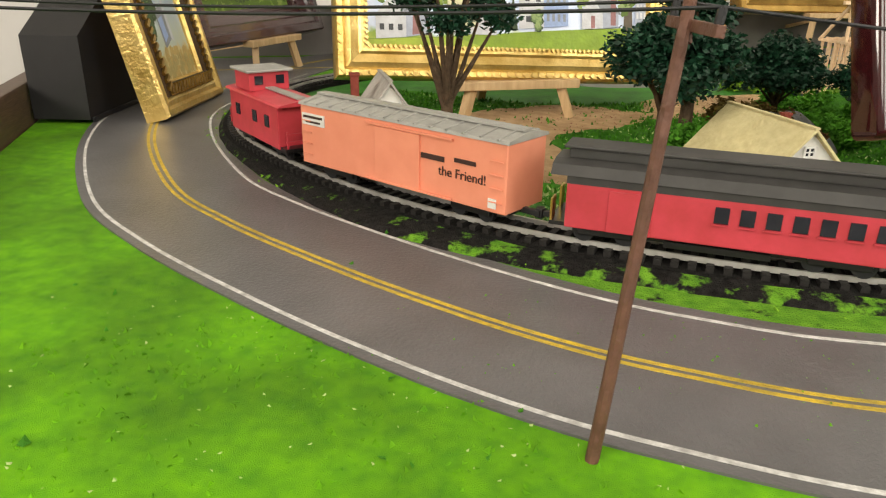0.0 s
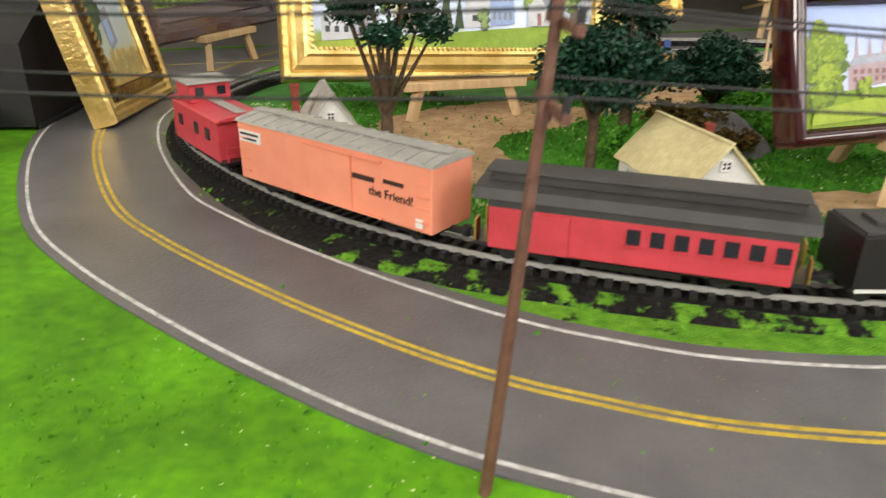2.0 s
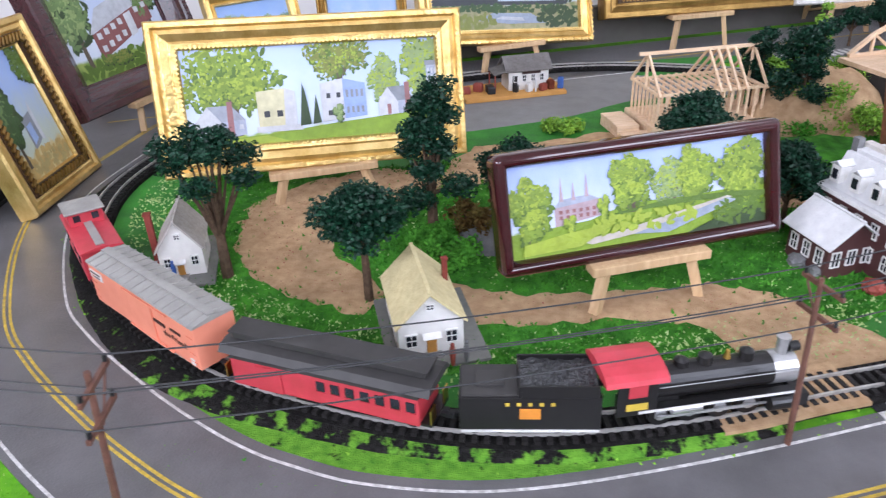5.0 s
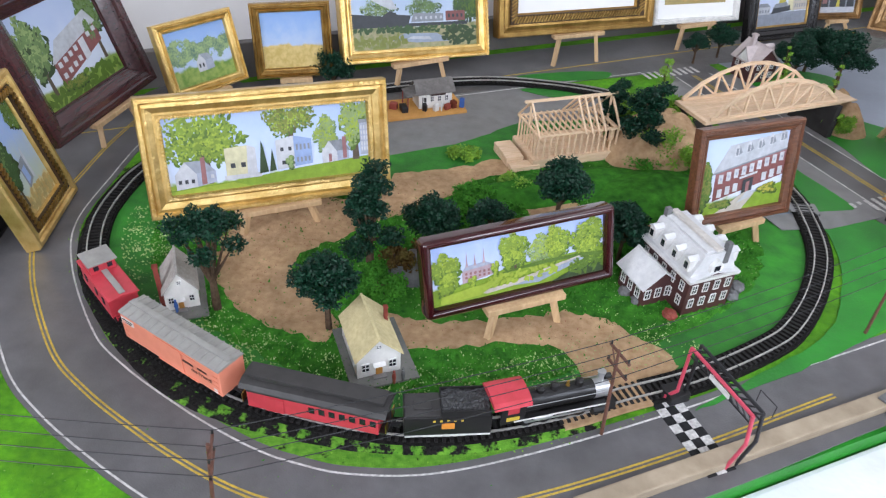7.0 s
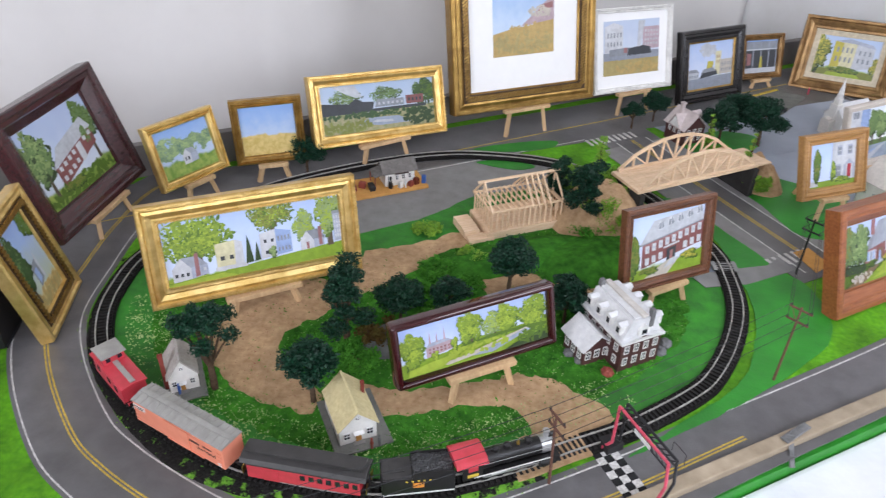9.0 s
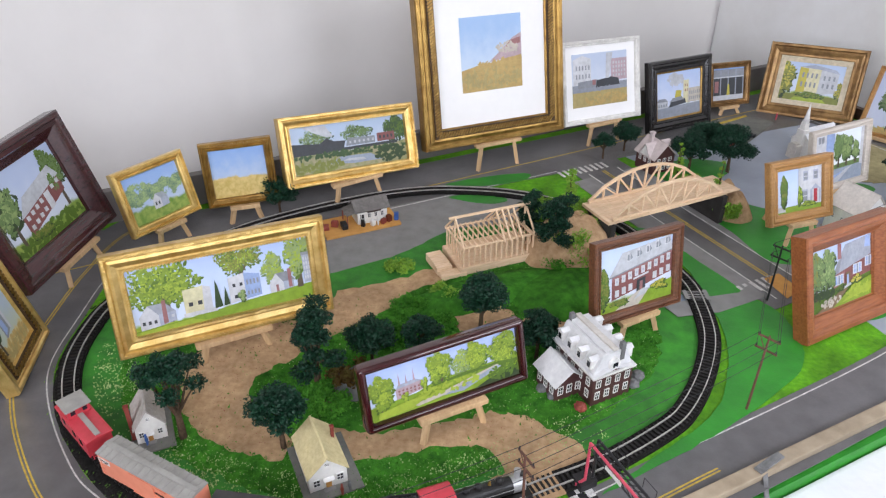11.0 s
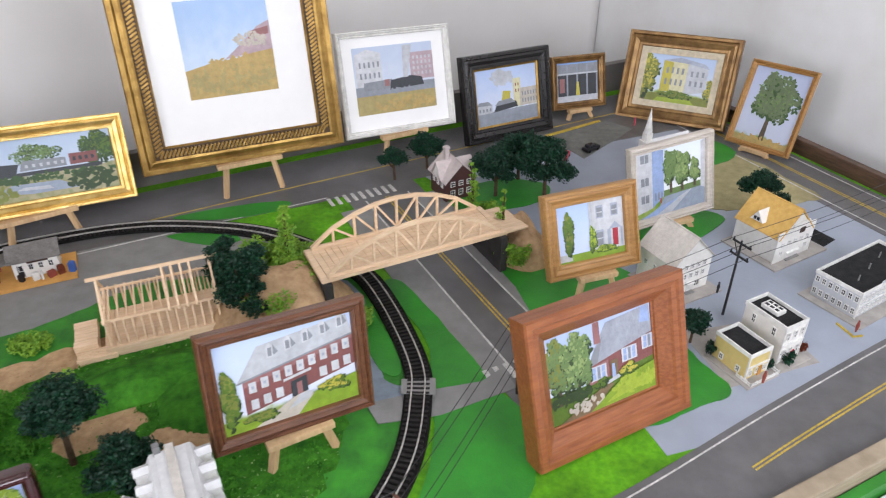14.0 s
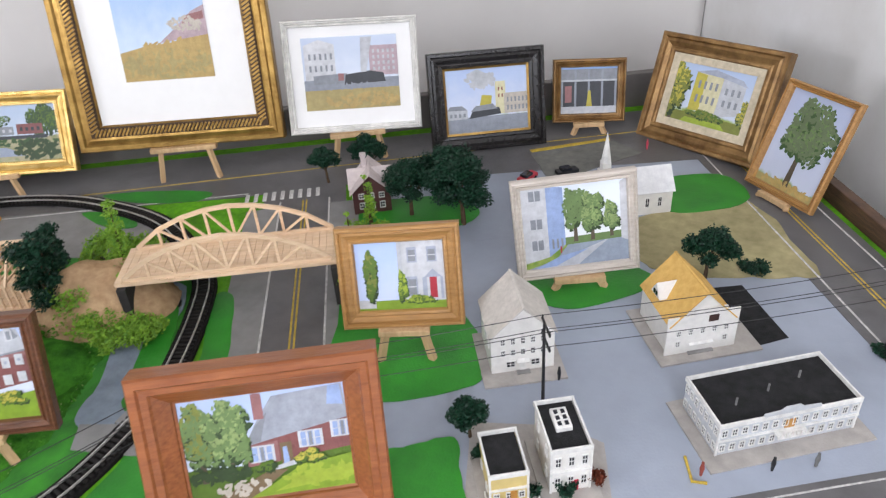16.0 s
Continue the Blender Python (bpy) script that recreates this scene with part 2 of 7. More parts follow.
    rust_bush=mat("rust_foliage", (0.2, 0.05, 0.025), 0.8, 0, (0.08, 0.02, 0.012), 160),
    roof_pink=mat("pinkish_card_roof", (0.6, 0.52, 0.5), 0.75, 0, (0.48, 0.41, 0.4), 120, 0.4, 400),
    roof_brown=mat("grey_brown_shingles", (0.2, 0.185, 0.175), 0.8, 0, (0.13, 0.12, 0.11), 160, 0.6, 500),
    red_brown=mat("red_brown", (0.3, 0.06, 0.04), 0.6),
)


def painted_ballast(name, low, high, x0, x1):
    """Black ballast with ragged green paint over it, from sparse at x0 to dense at x1."""
    m = mat(name, (0.026, 0.024, 0.023), 0.9, 0, (0.006, 0.0055, 0.005), 300, 1.0, 900)
    nt = m.node_tree
    p, tc = nt.nodes["Principled BSDF"], nt.nodes["Texture Coordinate"]
    old = p.inputs["Base Color"].links[0].from_socket
    n = nt.nodes.new("ShaderNodeTexNoise")
    n.inputs["Scale"].default_value, n.inputs["Detail"].default_value, n.inputs["Roughness"].default_value = 75, 5, 0.62
    nt.links.new(tc.outputs["Object"], n.inputs["Vector"])
    sep = nt.nodes.new("ShaderNodeSeparateXYZ")
    nt.links.new(tc.outputs["Object"], sep.inputs[0])
    at = nt.nodes.new("ShaderNodeMapRange")
    for k, v in (("From Min", x0), ("From Max", x1), ("To Min", low), ("To Max", high)):
        at.inputs[k].default_value = v
    nt.links.new(sep.outputs["X"], at.inputs["Value"])
    add = nt.nodes.new("ShaderNodeMath")
    nt.links.new(n.outputs[0], add.inputs[0])
    nt.links.new(at.outputs[0], add.inputs[1])
    edge = nt.nodes.new("ShaderNodeMapRange")
    edge.inputs["From Min"].default_value, edge.inputs["From Max"].default_value = 0.47, 0.56
    nt.links.new(add.outputs[0], edge.inputs["Value"])
    tone = nt.nodes.new("ShaderNodeTexNoise")
    tone.inputs["Scale"].default_value = 160
    nt.links.new(tc.outputs["Object"], tone.inputs["Vector"])
    green = nt.nodes.new("ShaderNodeMix")
    green.data_type = "RGBA"
    green.inputs["A"].default_value, green.inputs["B"].default_value = (0.025, 0.15, 0.012, 1), (0.22, 0.48, 0.045, 1)
    nt.links.new(tone.outputs[0], green.inputs["Factor"])
    mix = nt.nodes.new("ShaderNodeMix")
    mix.data_type = "RGBA"
    nt.links.new(edge.outputs[0], mix.inputs["Factor"])
    nt.links.new(old, mix.inputs["A"])
    nt.links.new(green.outputs["Result"], mix.inputs["B"])
    nt.links.new(mix.outputs["Result"], p.inputs["Base Color"])
    return m


M["shoulder"] = painted_ballast("painted_ballast", -0.13, 0.02, 0.62, 1.02)
M["verge"] = painted_ballast("painted_verge", 0.08, 0.16, 0.5, 0.9)


# ---- mesh helpers ----
def link(name, bm, material, parent=None, label="", smooth=False):
    me = bpy.data.meshes.new(name)
    bm.to_mesh(me)
    bm.free()
    me.materials.append(material)
    if smooth:
        me.polygons.foreach_set("use_smooth", [True] * len(me.polygons))
    ob = new(name, me)
    if parent is not None:
        ob.parent = parent
    if label:
        tagged(ob, label)
    return ob


part = link


def thing(name, m, label, category, group="", kind=""):
    ob = new(name)
    ob.empty_display_size = 0.01
    ob.matrix_world = m
    return tagged(ob, label, category, group, kind)


def boxes(items, bevel=0.0):
    """A bmesh of boxes: (x, y, z of the middle, sizes, optional turn about z, optional tilt about x, about y)."""
    bm = bmesh.new()
    for it in items:
        x, y, z, sx, sy, sz = it[:6]
        r = it[6:] + (0, 0, 0)[len(it) - 6:]
        m = pose(x, y, z, r[1], r[2], r[0]) @ Matrix.Diagonal((sx, sy, sz, 1))
        bmesh.ops.create_cube(bm, size=1, matrix=m)
    if bevel:
        bmesh.ops.bevel(bm, geom=bm.edges[:], offset=bevel, segments=2, profile=0.6, affect="EDGES")
    return bm


def rod(bm, a, b, r1, r2=None, n=8):
    a, b = Vector(a), Vector(b)
    d = b - a
    m = Matrix.Translation((a + b) / 2) @ d.to_track_quat("Z", "Y").to_matrix().to_4x4()
    bmesh.ops.create_cone(bm, cap_ends=True, segments=n, radius1=r1, radius2=r1 if r2 is None else r2, depth=d.length, matrix=m)


def rods(items, n=8):
    bm = bmesh.new()
    for it in items:
        rod(bm, it[0], it[1], it[2], it[3] if len(it) > 3 else None, n)
    return bm


def prism(outline, y0, y1):
    """An outline in x, z pushed from y0 to y1."""
    bm = bmesh.new()
    f = [bm.verts.new((x, y0, z)) for x, z in outline]
    b = [bm.verts.new((x, y1, z)) for x, z in outline]
    bm.faces.new(f)
    bm.faces.new(b[::-1])
    for i in range(len(f)):
        j = (i + 1) % len(f)
        bm.faces.new((f[j], f[i], b[i], b[j]))
    bmesh.ops.recalc_face_normals(bm, faces=bm.faces[:])
    return bm


def smooth_line(points, closed=False, steps=8):
    """Catmull-Rom through the points."""
    p = [Vector(q).to_3d() if len(q) == 2 else Vector(q) for q in points]
    n = len(p)
    out = []
    for i in range(n if closed else n - 1):
        a, b, c, d = (p[(i - 1) % n], p[i], p[(i + 1) % n], p[(i + 2) % n]) if closed else (p[max(i - 1, 0)], p[i], p[i + 1], p[min(i + 2, n - 1)])
        for k in range(steps):
            t = k / steps
            out.append(0.5 * (2 * b + (c - a) * t + (2 * a - 5 * b + 4 * c - d) * t * t + (3 * b - a - 3 * c + d) * t ** 3))
    if not closed:
        out.append(p[-1])
    return out


def even(line, step, closed=False):
    """Points at even steps, with their headings."""
    pts = line + ([line[0]] if closed else [])
    out, carry = [], 0.0
    for a, b in zip(pts, pts[1:]):
        d = (b - a).length
        while carry <= d and d > 0:
            q = a.lerp(b, carry / d)
            out.append((q, math.atan2(b.y - a.y, b.x - a.x)))
            carry += step
        carry -= d
    return out


def ribbon(line, left, right, z0, z1, closed=False):
    """A flat band along a line, with thickness; left and right are offsets."""
    bm = bmesh.new()
    rows = []
    n = len(line)
    for i, p in enumerate(line):
        a, b = (line[(i - 1) % n], line[(i + 1) % n]) if closed else (line[max(i - 1, 0)], line[min(i + 1, n - 1)])
        d = (b - a).to_2d().normalized()
        s = Vector((-d.y, d.x))
        l, r = p.to_2d() + s * left, p.to_2d() - s * right
        rows.append([bm.verts.new((*q, z)) for q, z in ((l, z0), (l, z1), (r, z1), (r, z0))])
    for i in range(n if closed else n - 1):
        a, b = rows[i], rows[(i + 1) % n]
        for k in range(3):
            bm.faces.new((a[k], a[k + 1], b[k + 1], b[k]))
    bmesh.ops.recalc_face_normals(bm, faces=bm.faces[:])
    return bm


def patch(outline, z, thick=0.0015, steps=6, rough=0.004, seed=1, straight=False):
    """A flat irregular patch of ground from an outline."""
    pts = smooth_line(outline, True, steps) if not straight else [Vector((*q, 0)) for q in outline]
    bm = bmesh.new()
    top, low = [], []
    for p in pts:
        k = Vector((p.x, p.y, seed * 3.7)) * 60
        q = p.to_2d() + Vector((noise.noise(k), noise.noise(k + Vector((9, 5, 2))))) * rough
        top.append(bm.verts.new((*q, z)))
        low.append(bm.verts.new((*q, z - thick)))
    bm.faces.new(top)
    n = len(top)
    for i in range(n):
        bm.faces.new((low[i], low[(i + 1) % n], top[(i + 1) % n], top[i]))
    bmesh.ops.recalc_face_normals(bm, faces=bm.faces[:])
    if bm.faces[0].normal.z < 0:
        bmesh.ops.reverse_faces(bm, faces=bm.faces[:])
    bmesh.ops.triangulate(bm, faces=[bm.faces[0]] if len(bm.faces) else [])
    return bm


def structure(name, bm, material, label="", category=""):
    if name.startswith(("ground_", "pavement_", "road_", "kerb_")) and name != "ground_orange_board":
        for v in bm.verts:
            v.co.z *= LAYER
    return tagged(link(name, bm, material), label, category or name.split("_")[0], kind="structure")


LAYER = 0.25                            # painted layers lie almost flush


def rect(u0, u1, v0, v1, z0, z1, bevel=0.0):
    """A block in table coordinates."""
    x, y = uv((u0 + u1) / 2, (v0 + v1) / 2)
    return boxes([(x, y, (z0 + z1) / 2, u1 - u0, v1 - v0, z1 - z0, math.degrees(A))], bevel)


# ---- room ----
U0, U1, V0, V1 = 0.86, 3.06, 0.2, 1.27
T = 0.12
WALL = 1.7                              # the wall stands a little behind the table
EAST = 3.22
SHADE_FOLD = 1.52                           # where the added sheet bulges out to darken the wall beside it
# floor and ceiling are toned down as well, for less bounce
structure("floor", rect(-1.2, 3.9, -1.5, WALL + 0.1, -0.86, -0.8), M["floor"], "brown carpeted floor of the room", "floor")
structure("ceiling", rect(-1.2, 3.9, -1.5, WALL + 0.1, 1.65, 1.72), M["ceiling"], "plain white ceiling", "ceiling")
structure("wall_north", rect(-1.2, 3.9, WALL, WALL + T, -0.8, 1.65), M["wall_warm"], "white painted wall behind the layout", "wall")
structure("wall_east", rect(EAST, EAST + T, -1.5, WALL - 0.005, -0.8, 1.65), M["wall"], "white painted wall beside the layout", "wall")
# unseen west and south walls close the room; their grey limits fill light
bm = bmesh.new()
for a, b, c, d in ((-1.5, -1.4, -0.8, 1.65), (-0.2, WALL - 0.005, -0.8, 1.65), (-1.4, -0.2, -0.8, 0.75), (-1.4, -0.2, 1.6, 1.65)):
    x, y = uv(-1.2 - T / 2, (a + b) / 2)
    bmesh.ops.create_cube(bm, size=1, matrix=pose(x, y, (c + d) / 2, 0, 0, math.degrees(A)) @ Matrix.Diagonal((T, b - a, d - c, 1)))
structure("wall_west", bm, M["low_bounce"], "unseen side wall, grey to cut bounce, with a window opening", "wall")
wall_parts = [(-1.2, 0.55, -0.8, 1.65), (1.45, 2.1, -0.8, 1.65), (3.0, 3.9, -0.8, 1.65), (0.55, 1.45, -0.8, 0.55), (0.55, 1.45, 1.75 - 0.1, 1.65), (2.1, 3.0, -0.8, 0.55)]
bm = bmesh.new()
for a, b, c, d in wall_parts:
    if d - c > 0.01:
        x, y = uv((a + b) / 2, -1.5)
        bmesh.ops.create_cube(bm, size=1, matrix=pose(x, y, (c + d) / 2, 0, 0, math.degrees(A)) @ Matrix.Diagonal((b - a, T, d - c, 1)))
structure("wall_south", bm, M["low_bounce"], "unseen wall, grey to cut bounce, with two added openings", "wall")

# sheet added before the wall: its bulge gives the wall's lighter and darker sides
bm = bmesh.new()
rows = []
for i in range(121):
    u = -0.6 + (EAST + 0.597) * i / 120
    column = []
    for j in range(17):
        z = -0.5 + 2.14 * j / 16
        peak = SHADE_FOLD + 0.06 * (0.1 - z)
        out = 0.09 * math.exp(-abs((u - peak) / (0.12 if u < peak else 0.3)) ** 1.3) + 0.006 * noise.noise(Vector((u * 5.0, z * 1.2, 2.0))) + 0.004
        column.append(bm.verts.new((*uv(u, WALL - 0.003 - max(out, 0.0)), z)))
    rows.append(column)
for a, b in zip(rows, rows[1:]):
    for j in range(16):
        bm.faces.new((a[j], b[j], b[j + 1], a[j + 1]))
bmesh.ops.recalc_face_normals(bm, faces=bm.faces[:])
sheet = structure("wall_covering", bm, M["sheet"], "off-white sheet added over the wall, folded to shade it", "wall covering")
sheet.data.polygons.foreach_set("use_smooth", [True] * len(sheet.data.polygons))
sheet.modifiers.new("thickness", "SOLIDIFY").thickness = 0.001

# ---- table, ground and roads ----
structure("ground", rect(U0, U1, V0, V1, -0.03, 0.0), M["grass"], "layout table top painted as bright green grass", "ground")
structure("table_base", rect(U0 + 0.03, U1 - 0.03, V0 + 0.03, V1 - 0.03, -0.8, -0.032), M["brown_board"], "dark wooden base of the layout table", "table base")
structure("trim_front", rect(1.45, U1 + 0.02, V0 - 0.022, V0 - 0.002, -0.06, 0.012, 0.002), M["board"], "tan wooden edge board of the layout", "trim")
structure("trim_west", rect(U0 - 0.02, U0 - 0.002, V0, V1, -0.06, 0.035, 0.002), M["brown_board"], "dark brown wooden edge board", "trim")
structure("trim_east", rect(U1 + 0.002, U1 + 0.02, V0, V1, -0.06, 0.03, 0.002), M["brown_board"], "dark brown wooden edge board", "trim")
structure("trim_green", rect(1.45, U1 + 0.02, V0 - 0.036, V0 - 0.024, -0.06, -0.012), M["lawn"], "green painted strip outside the edge board", "trim")
# low dark strip in place of the soft shadow behind the pictures
structure("backdrop_board", rect(U0, U1, V1 + 0.002, V1 + 0.022, -0.06, 0.07, 0.002), M["shade_strip"], "low dark grey board standing in for shadow on the wall", "trim")

TRACK = [(0.503, 1.40), (0.494, 1.317), (0.508, 1.225), (0.556, 1.13), (0.63, 1.058), (0.715, 1.0), (0.8, 0.963), (0.87, 0.948), (0.961, 0.94), (1.05, 0.952),
         (1.15, 0.99), (1.22, 1.028), (1.31, 1.075), (1.403, 1.142), (1.445, 1.186), (1.489, 1.263), (1.52, 1.351), (1.527, 1.44), (1.518, 1.52), (1.462, 1.655), (1.407, 1.736),
         (1.3, 1.81), (1.205, 1.846), (1.078, 1.855), (0.99, 1.843), (0.9, 1.81), (0.77, 1.74), (0.65, 1.65), (0.56, 1.53)]
track_line = smooth_line(TRACK, True, 10)
ROAD = [(0.50, 1.75), (0.42, 1.62), (0.405, 1.48), (0.41, 1.36), (0.425, 1.22), (0.478, 1.112), (0.573, 0.995), (0.643, 0.942), (0.729, 0.896), (0.792, 0.868), (0.84, 0.851), (0.882, 0.842), (0.947, 0.837),
        (1.04, 0.852), (1.15, 0.898), (1.301, 0.979), (1.447, 1.067), (1.612, 1.164), (1.8, 1.28), (1.994, 1.414), (2.2, 1.55), (2.38, 1.66)]
road_line = smooth_line(ROAD, False, 10)
inside = smooth_line([(0.58, 1.4), (0.575, 1.26), (0.63, 1.14), (0.72, 1.07), (0.85, 1.01), (0.96, 0.995), (1.1, 1.03), (1.22, 1.09), (1.36, 1.2), (1.43, 1.3), (1.44, 1.41), (1.41, 1.51), (1.34, 1.62), (1.22, 1.6), (1.05, 1.5), (0.9, 1.42), (0.75, 1.36)], True, 6)
structure("ground_loop", patch([(p.x, p.y) for p in track_line[::6]], 0.0016, 0.0015, 3, 0.002), M["loop_green"], "green painted ground inside the track", "ground")
structure("ground_turf", patch([(p.x, p.y) for p in inside[::3]], 0.0032, 0.003, 4, 0.012), M["turf"], "dark green flocked turf inside the loop", "ground")
structure("pavement_town", patch([uv(2.26, 0.30), uv(2.6, 0.24), uv(2.94, 0.24), uv(2.94, 0.84), uv(2.42, 0.86), uv(2.36, 0.62), uv(2.28, 0.45)], 0.0022, 0.002, straight=True), M["town"], "blue-grey painted town ground", "pavement")
structure("pavement_square", patch([uv(2.4, 0.83), uv(2.93, 0.83), uv(2.93, 1.03), uv(2.32, 1.07), uv(2.34, 0.96)], 0.0034, 0.003, straight=True), M["town"], "grey painted square before the church", "pavement")
structure("pavement_yard", patch([(0.80, 1.50), (0.93, 1.55), (1.0, 1.6), (1.08, 1.68), (1.2, 1.72), (1.33, 1.78), (1.22, 1.86), (1.0, 1.88), (0.85, 1.8), (0.7, 1.66)], 0.0022, 0.002), M["pave"], "grey painted yard by the cottage", "pavement")
structure("road_ring", ribbon(road_line, 0.056, 0.053, 0.0, 0.0042), M["asphalt"], "dark grey painted road round the loop", "road")
structure("road_back", patch([uv(0.93, 1.0), uv(1.2, 1.13), uv(1.35, 1.1), uv(2.1, 1.055), uv(2.3, 1.06), uv(3.05, 1.0), uv(3.05, 1.245), uv(0.92, 1.245)], 0.0046, 0.004, straight=True), M["asphalt"], "dark grey painted road along the wall", "road")
structure("road_cross", patch([uv(2.15, 0.44), uv(2.295, 0.44), uv(2.295, 1.08), uv(2.15, 1.08)], 0.0054, 0.005, straight=True), M["asphalt"], "dark grey road under the bridge", "road")
structure("road_east", patch([uv(2.925, 0.23), uv(3.05, 0.23), uv(3.05, 1.02), uv(2.925, 1.02)], 0.0058, 0.005, straight=True), M["asphalt"], "dark grey road along the table edge", "road")


def stripe(name, line, width, z, material, label, off=0.0):
    structure(name, ribbon(line, off + width / 2, -off + width / 2, z - 0.002, z), material, label, "road marking")


stripe("road_line_edge", road_line[20:], 0.0021, 0.0052, M["white_line"], "thin white road edge line", 0.047)
stripe("road_line_outer", road_line[30:140], 0.0021, 0.0052, M["white_line"], "thin white road edge line", -0.047)
stripe("road_line_yellow", road_line[:162], 0.0022, 0.0052, M["yellow_line"], "yellow centre line", 0.0023)
stripe("road_line_yellow_pair", road_line[:162], 0.0022, 0.0052, M["yellow_line"], "yellow centre line", -0.0023)
stripe("road_line_yellow_east", road_line[186:], 0.0022, 0.0052, M["yellow_line"], "yellow centre line", 0.0023)
stripe("road_line_yellow_east_pair", road_line[186:], 0.0022, 0.0052, M["yellow_line"], "yellow centre line", -0.0023)


def straight(a, b, n=6):
    a, b = Vector((*uv(*a), 0)), Vector((*uv(*b), 0))
    return [a.lerp(b, i / n) for i in range(n + 1)]


for u in (2.18, 2.265):
    stripe("road_line_cross_edge", straight((u, 0.46), (u, 1.02)), 0.003, 0.0066, M["white_line"], "thin white road edge line")
for u in (2.2195, 2.2255):
    stripe("road_line_cross_yellow", straight((u, 0.46), (u, 1.02)), 0.0026, 0.0066, M["yellow_line"], "yellow centre line")
for u in (2.985, 2.991):
    stripe("road_line_east_yellow", straight((u, 0.25), (u, 1.0)), 0.0026, 0.007, M["yellow_line"], "yellow centre line")
for u in (2.94, 3.035):
    stripe("road_line_east_edge", straight((u, 0.25), (u, 1.05)), 0.003, 0.007, M["white_line"], "thin white road edge line")
stripe("road_line_back_yellow", straight((1.0, 1.115), (2.9, 1.15)), 0.0026, 0.0058, M["yellow_line"], "yellow centre line")
stripe("road_line_back_edge", straight((1.3, 1.075), (2.12, 1.065)), 0.0028, 0.0058, M["white_line"], "thin white road edge line")
bar = boxes([(0, 0, 0, 0.007, 0.03, 0.0006)])
crossing = thing("crosswalk", pose(*uv(2.18, 1.045), 0.0017, 0, 0, math.degrees(A)), "white striped crosswalk painted on the back road", "crosswalk", kind="structure")
first = part("stripe", bar, M["white_line"], crossing)
for i in range(9):
    o = first.copy() if i else first
    if i:
        scene.collection.objects.link(o)
    o.location = (-0.06 + i * 0.0155, 0, 0)
crossing2 = thing("crosswalk", pose(*uv(2.19, 0.505), 0.0022, 0, 0, math.degrees(A)), "white striped crosswalk painted on the road", "crosswalk", kind="structure")
for i in range(7):
    o = first.copy()
    scene.collection.objects.link(o)
    o.parent, o.location = crossing2, (-0.045 + i * 0.0155, 0, 0)

SAND = dict(
    path=[(0.69, 1.2), (0.73, 1.12), (0.79, 1.08), (0.87, 1.06), (0.88, 1.1), (0.81, 1.16), (0.8, 1.22), (0.85, 1.27), (0.88, 1.34), (0.78, 1.36), (0.69, 1.27)],
    lane=[(0.88, 1.32), (0.88, 1.44), (0.98, 1.49), (1.09, 1.56), (1.11, 1.52), (1.02, 1.46), (0.96, 1.38)],
    drive=[(0.93, 1.12), (1.0, 1.115), (1.08, 1.135), (1.17, 1.165), (1.23, 1.145), (1.29, 1.09), (1.2, 1.03), (1.165, 1.03), (1.17, 1.07), (1.13, 1.1), (1.02, 1.075), (0.96, 1.065)],
    mound=[(1.24, 1.58), (1.3, 1.67), (1.38, 1.70), (1.42, 1.66), (1.36, 1.6), (1.28, 1.56)],
    knoll=[(1.085, 1.385), (1.12, 1.42), (1.165, 1.43), (1.195, 1.40), (1.17, 1.36), (1.12, 1.345)],
    bank=[(1.2, 1.33), (1.28, 1.35), (1.35, 1.40), (1.31, 1.43), (1.22, 1.39)],
    field=[(1.96, 2.06), (2.04, 2.14), (2.13, 2.2), (2.24, 2.03), (2.19, 1.985), (2.06, 1.955), (1.99, 1.99)])
for i, (k, o) in enumerate(SAND.items()):
    structure("ground_sand_" + k, patch(o, 0.0047 + 0.0003 * i, 0.003, 8, 0.012, i), M["dry_field"] if k == "field" else M["sand"], "tan sandy ground scattered on the layout", "ground")
for k, (a, b) in enumerate(((2.122, 2.1785), (2.2665, 2.328))):
    structure("pavement_shoulder_" + "ab"[k], patch([uv(a, 0.5), uv(b, 0.5), uv(b, 1.0), uv(a, 1.0)], 0.0061, 0.004, straight=True), M["pave"], "pale grey shoulder of the road under the bridge", "pavement")
structure("pavement_mat", patch([(1.668, 1.535), (1.7, 1.555), (1.722, 1.505), (1.69, 1.475)], 0.0125, 0.006, straight=True), M["orange_board"], "orange-tan patch at the crossing", "pavement")
LAWN = dict(
    islands=[(1.06, 1.885), (1.15, 1.93), (1.25, 1.955), (1.24, 1.92), (1.15, 1.885)],
    verge=[(1.07, 1.825), (1.14, 1.84), (1.2, 1.82), (1.15, 1.80)],
    corner=[(1.545, 1.47), (1.62, 1.475), (1.665, 1.42), (1.66, 1.31), (1.585, 1.225), (1.47, 1.135), (1.37, 1.07), (1.3, 1.025), (1.39, 1.1), (1.49, 1.19), (1.54, 1.31), (1.55, 1.41)],
    strip=[(1.55, 1.475), (1.615, 1.49), (1.53, 1.64), (1.48, 1.71), (1.46, 1.69), (1.53, 1.57)],
    track=[(1.48, 1.5), (1.5, 1.52), (1.44, 1.64), (1.38, 1.69), (1.42, 1.6)],
    park=[(1.70, 1.60), (1.785, 1.595), (1.872, 1.655), (1.868, 1.69), (1.83, 1.76), (1.70, 1.84), (1.62, 1.8), (1.66, 1.7)],
    wedge=[(1.80, 1.51), (1.84, 1.545), (1.883, 1.572), (1.905, 1.53), (1.928, 1.484), (1.88, 1.455), (1.8, 1.42)],
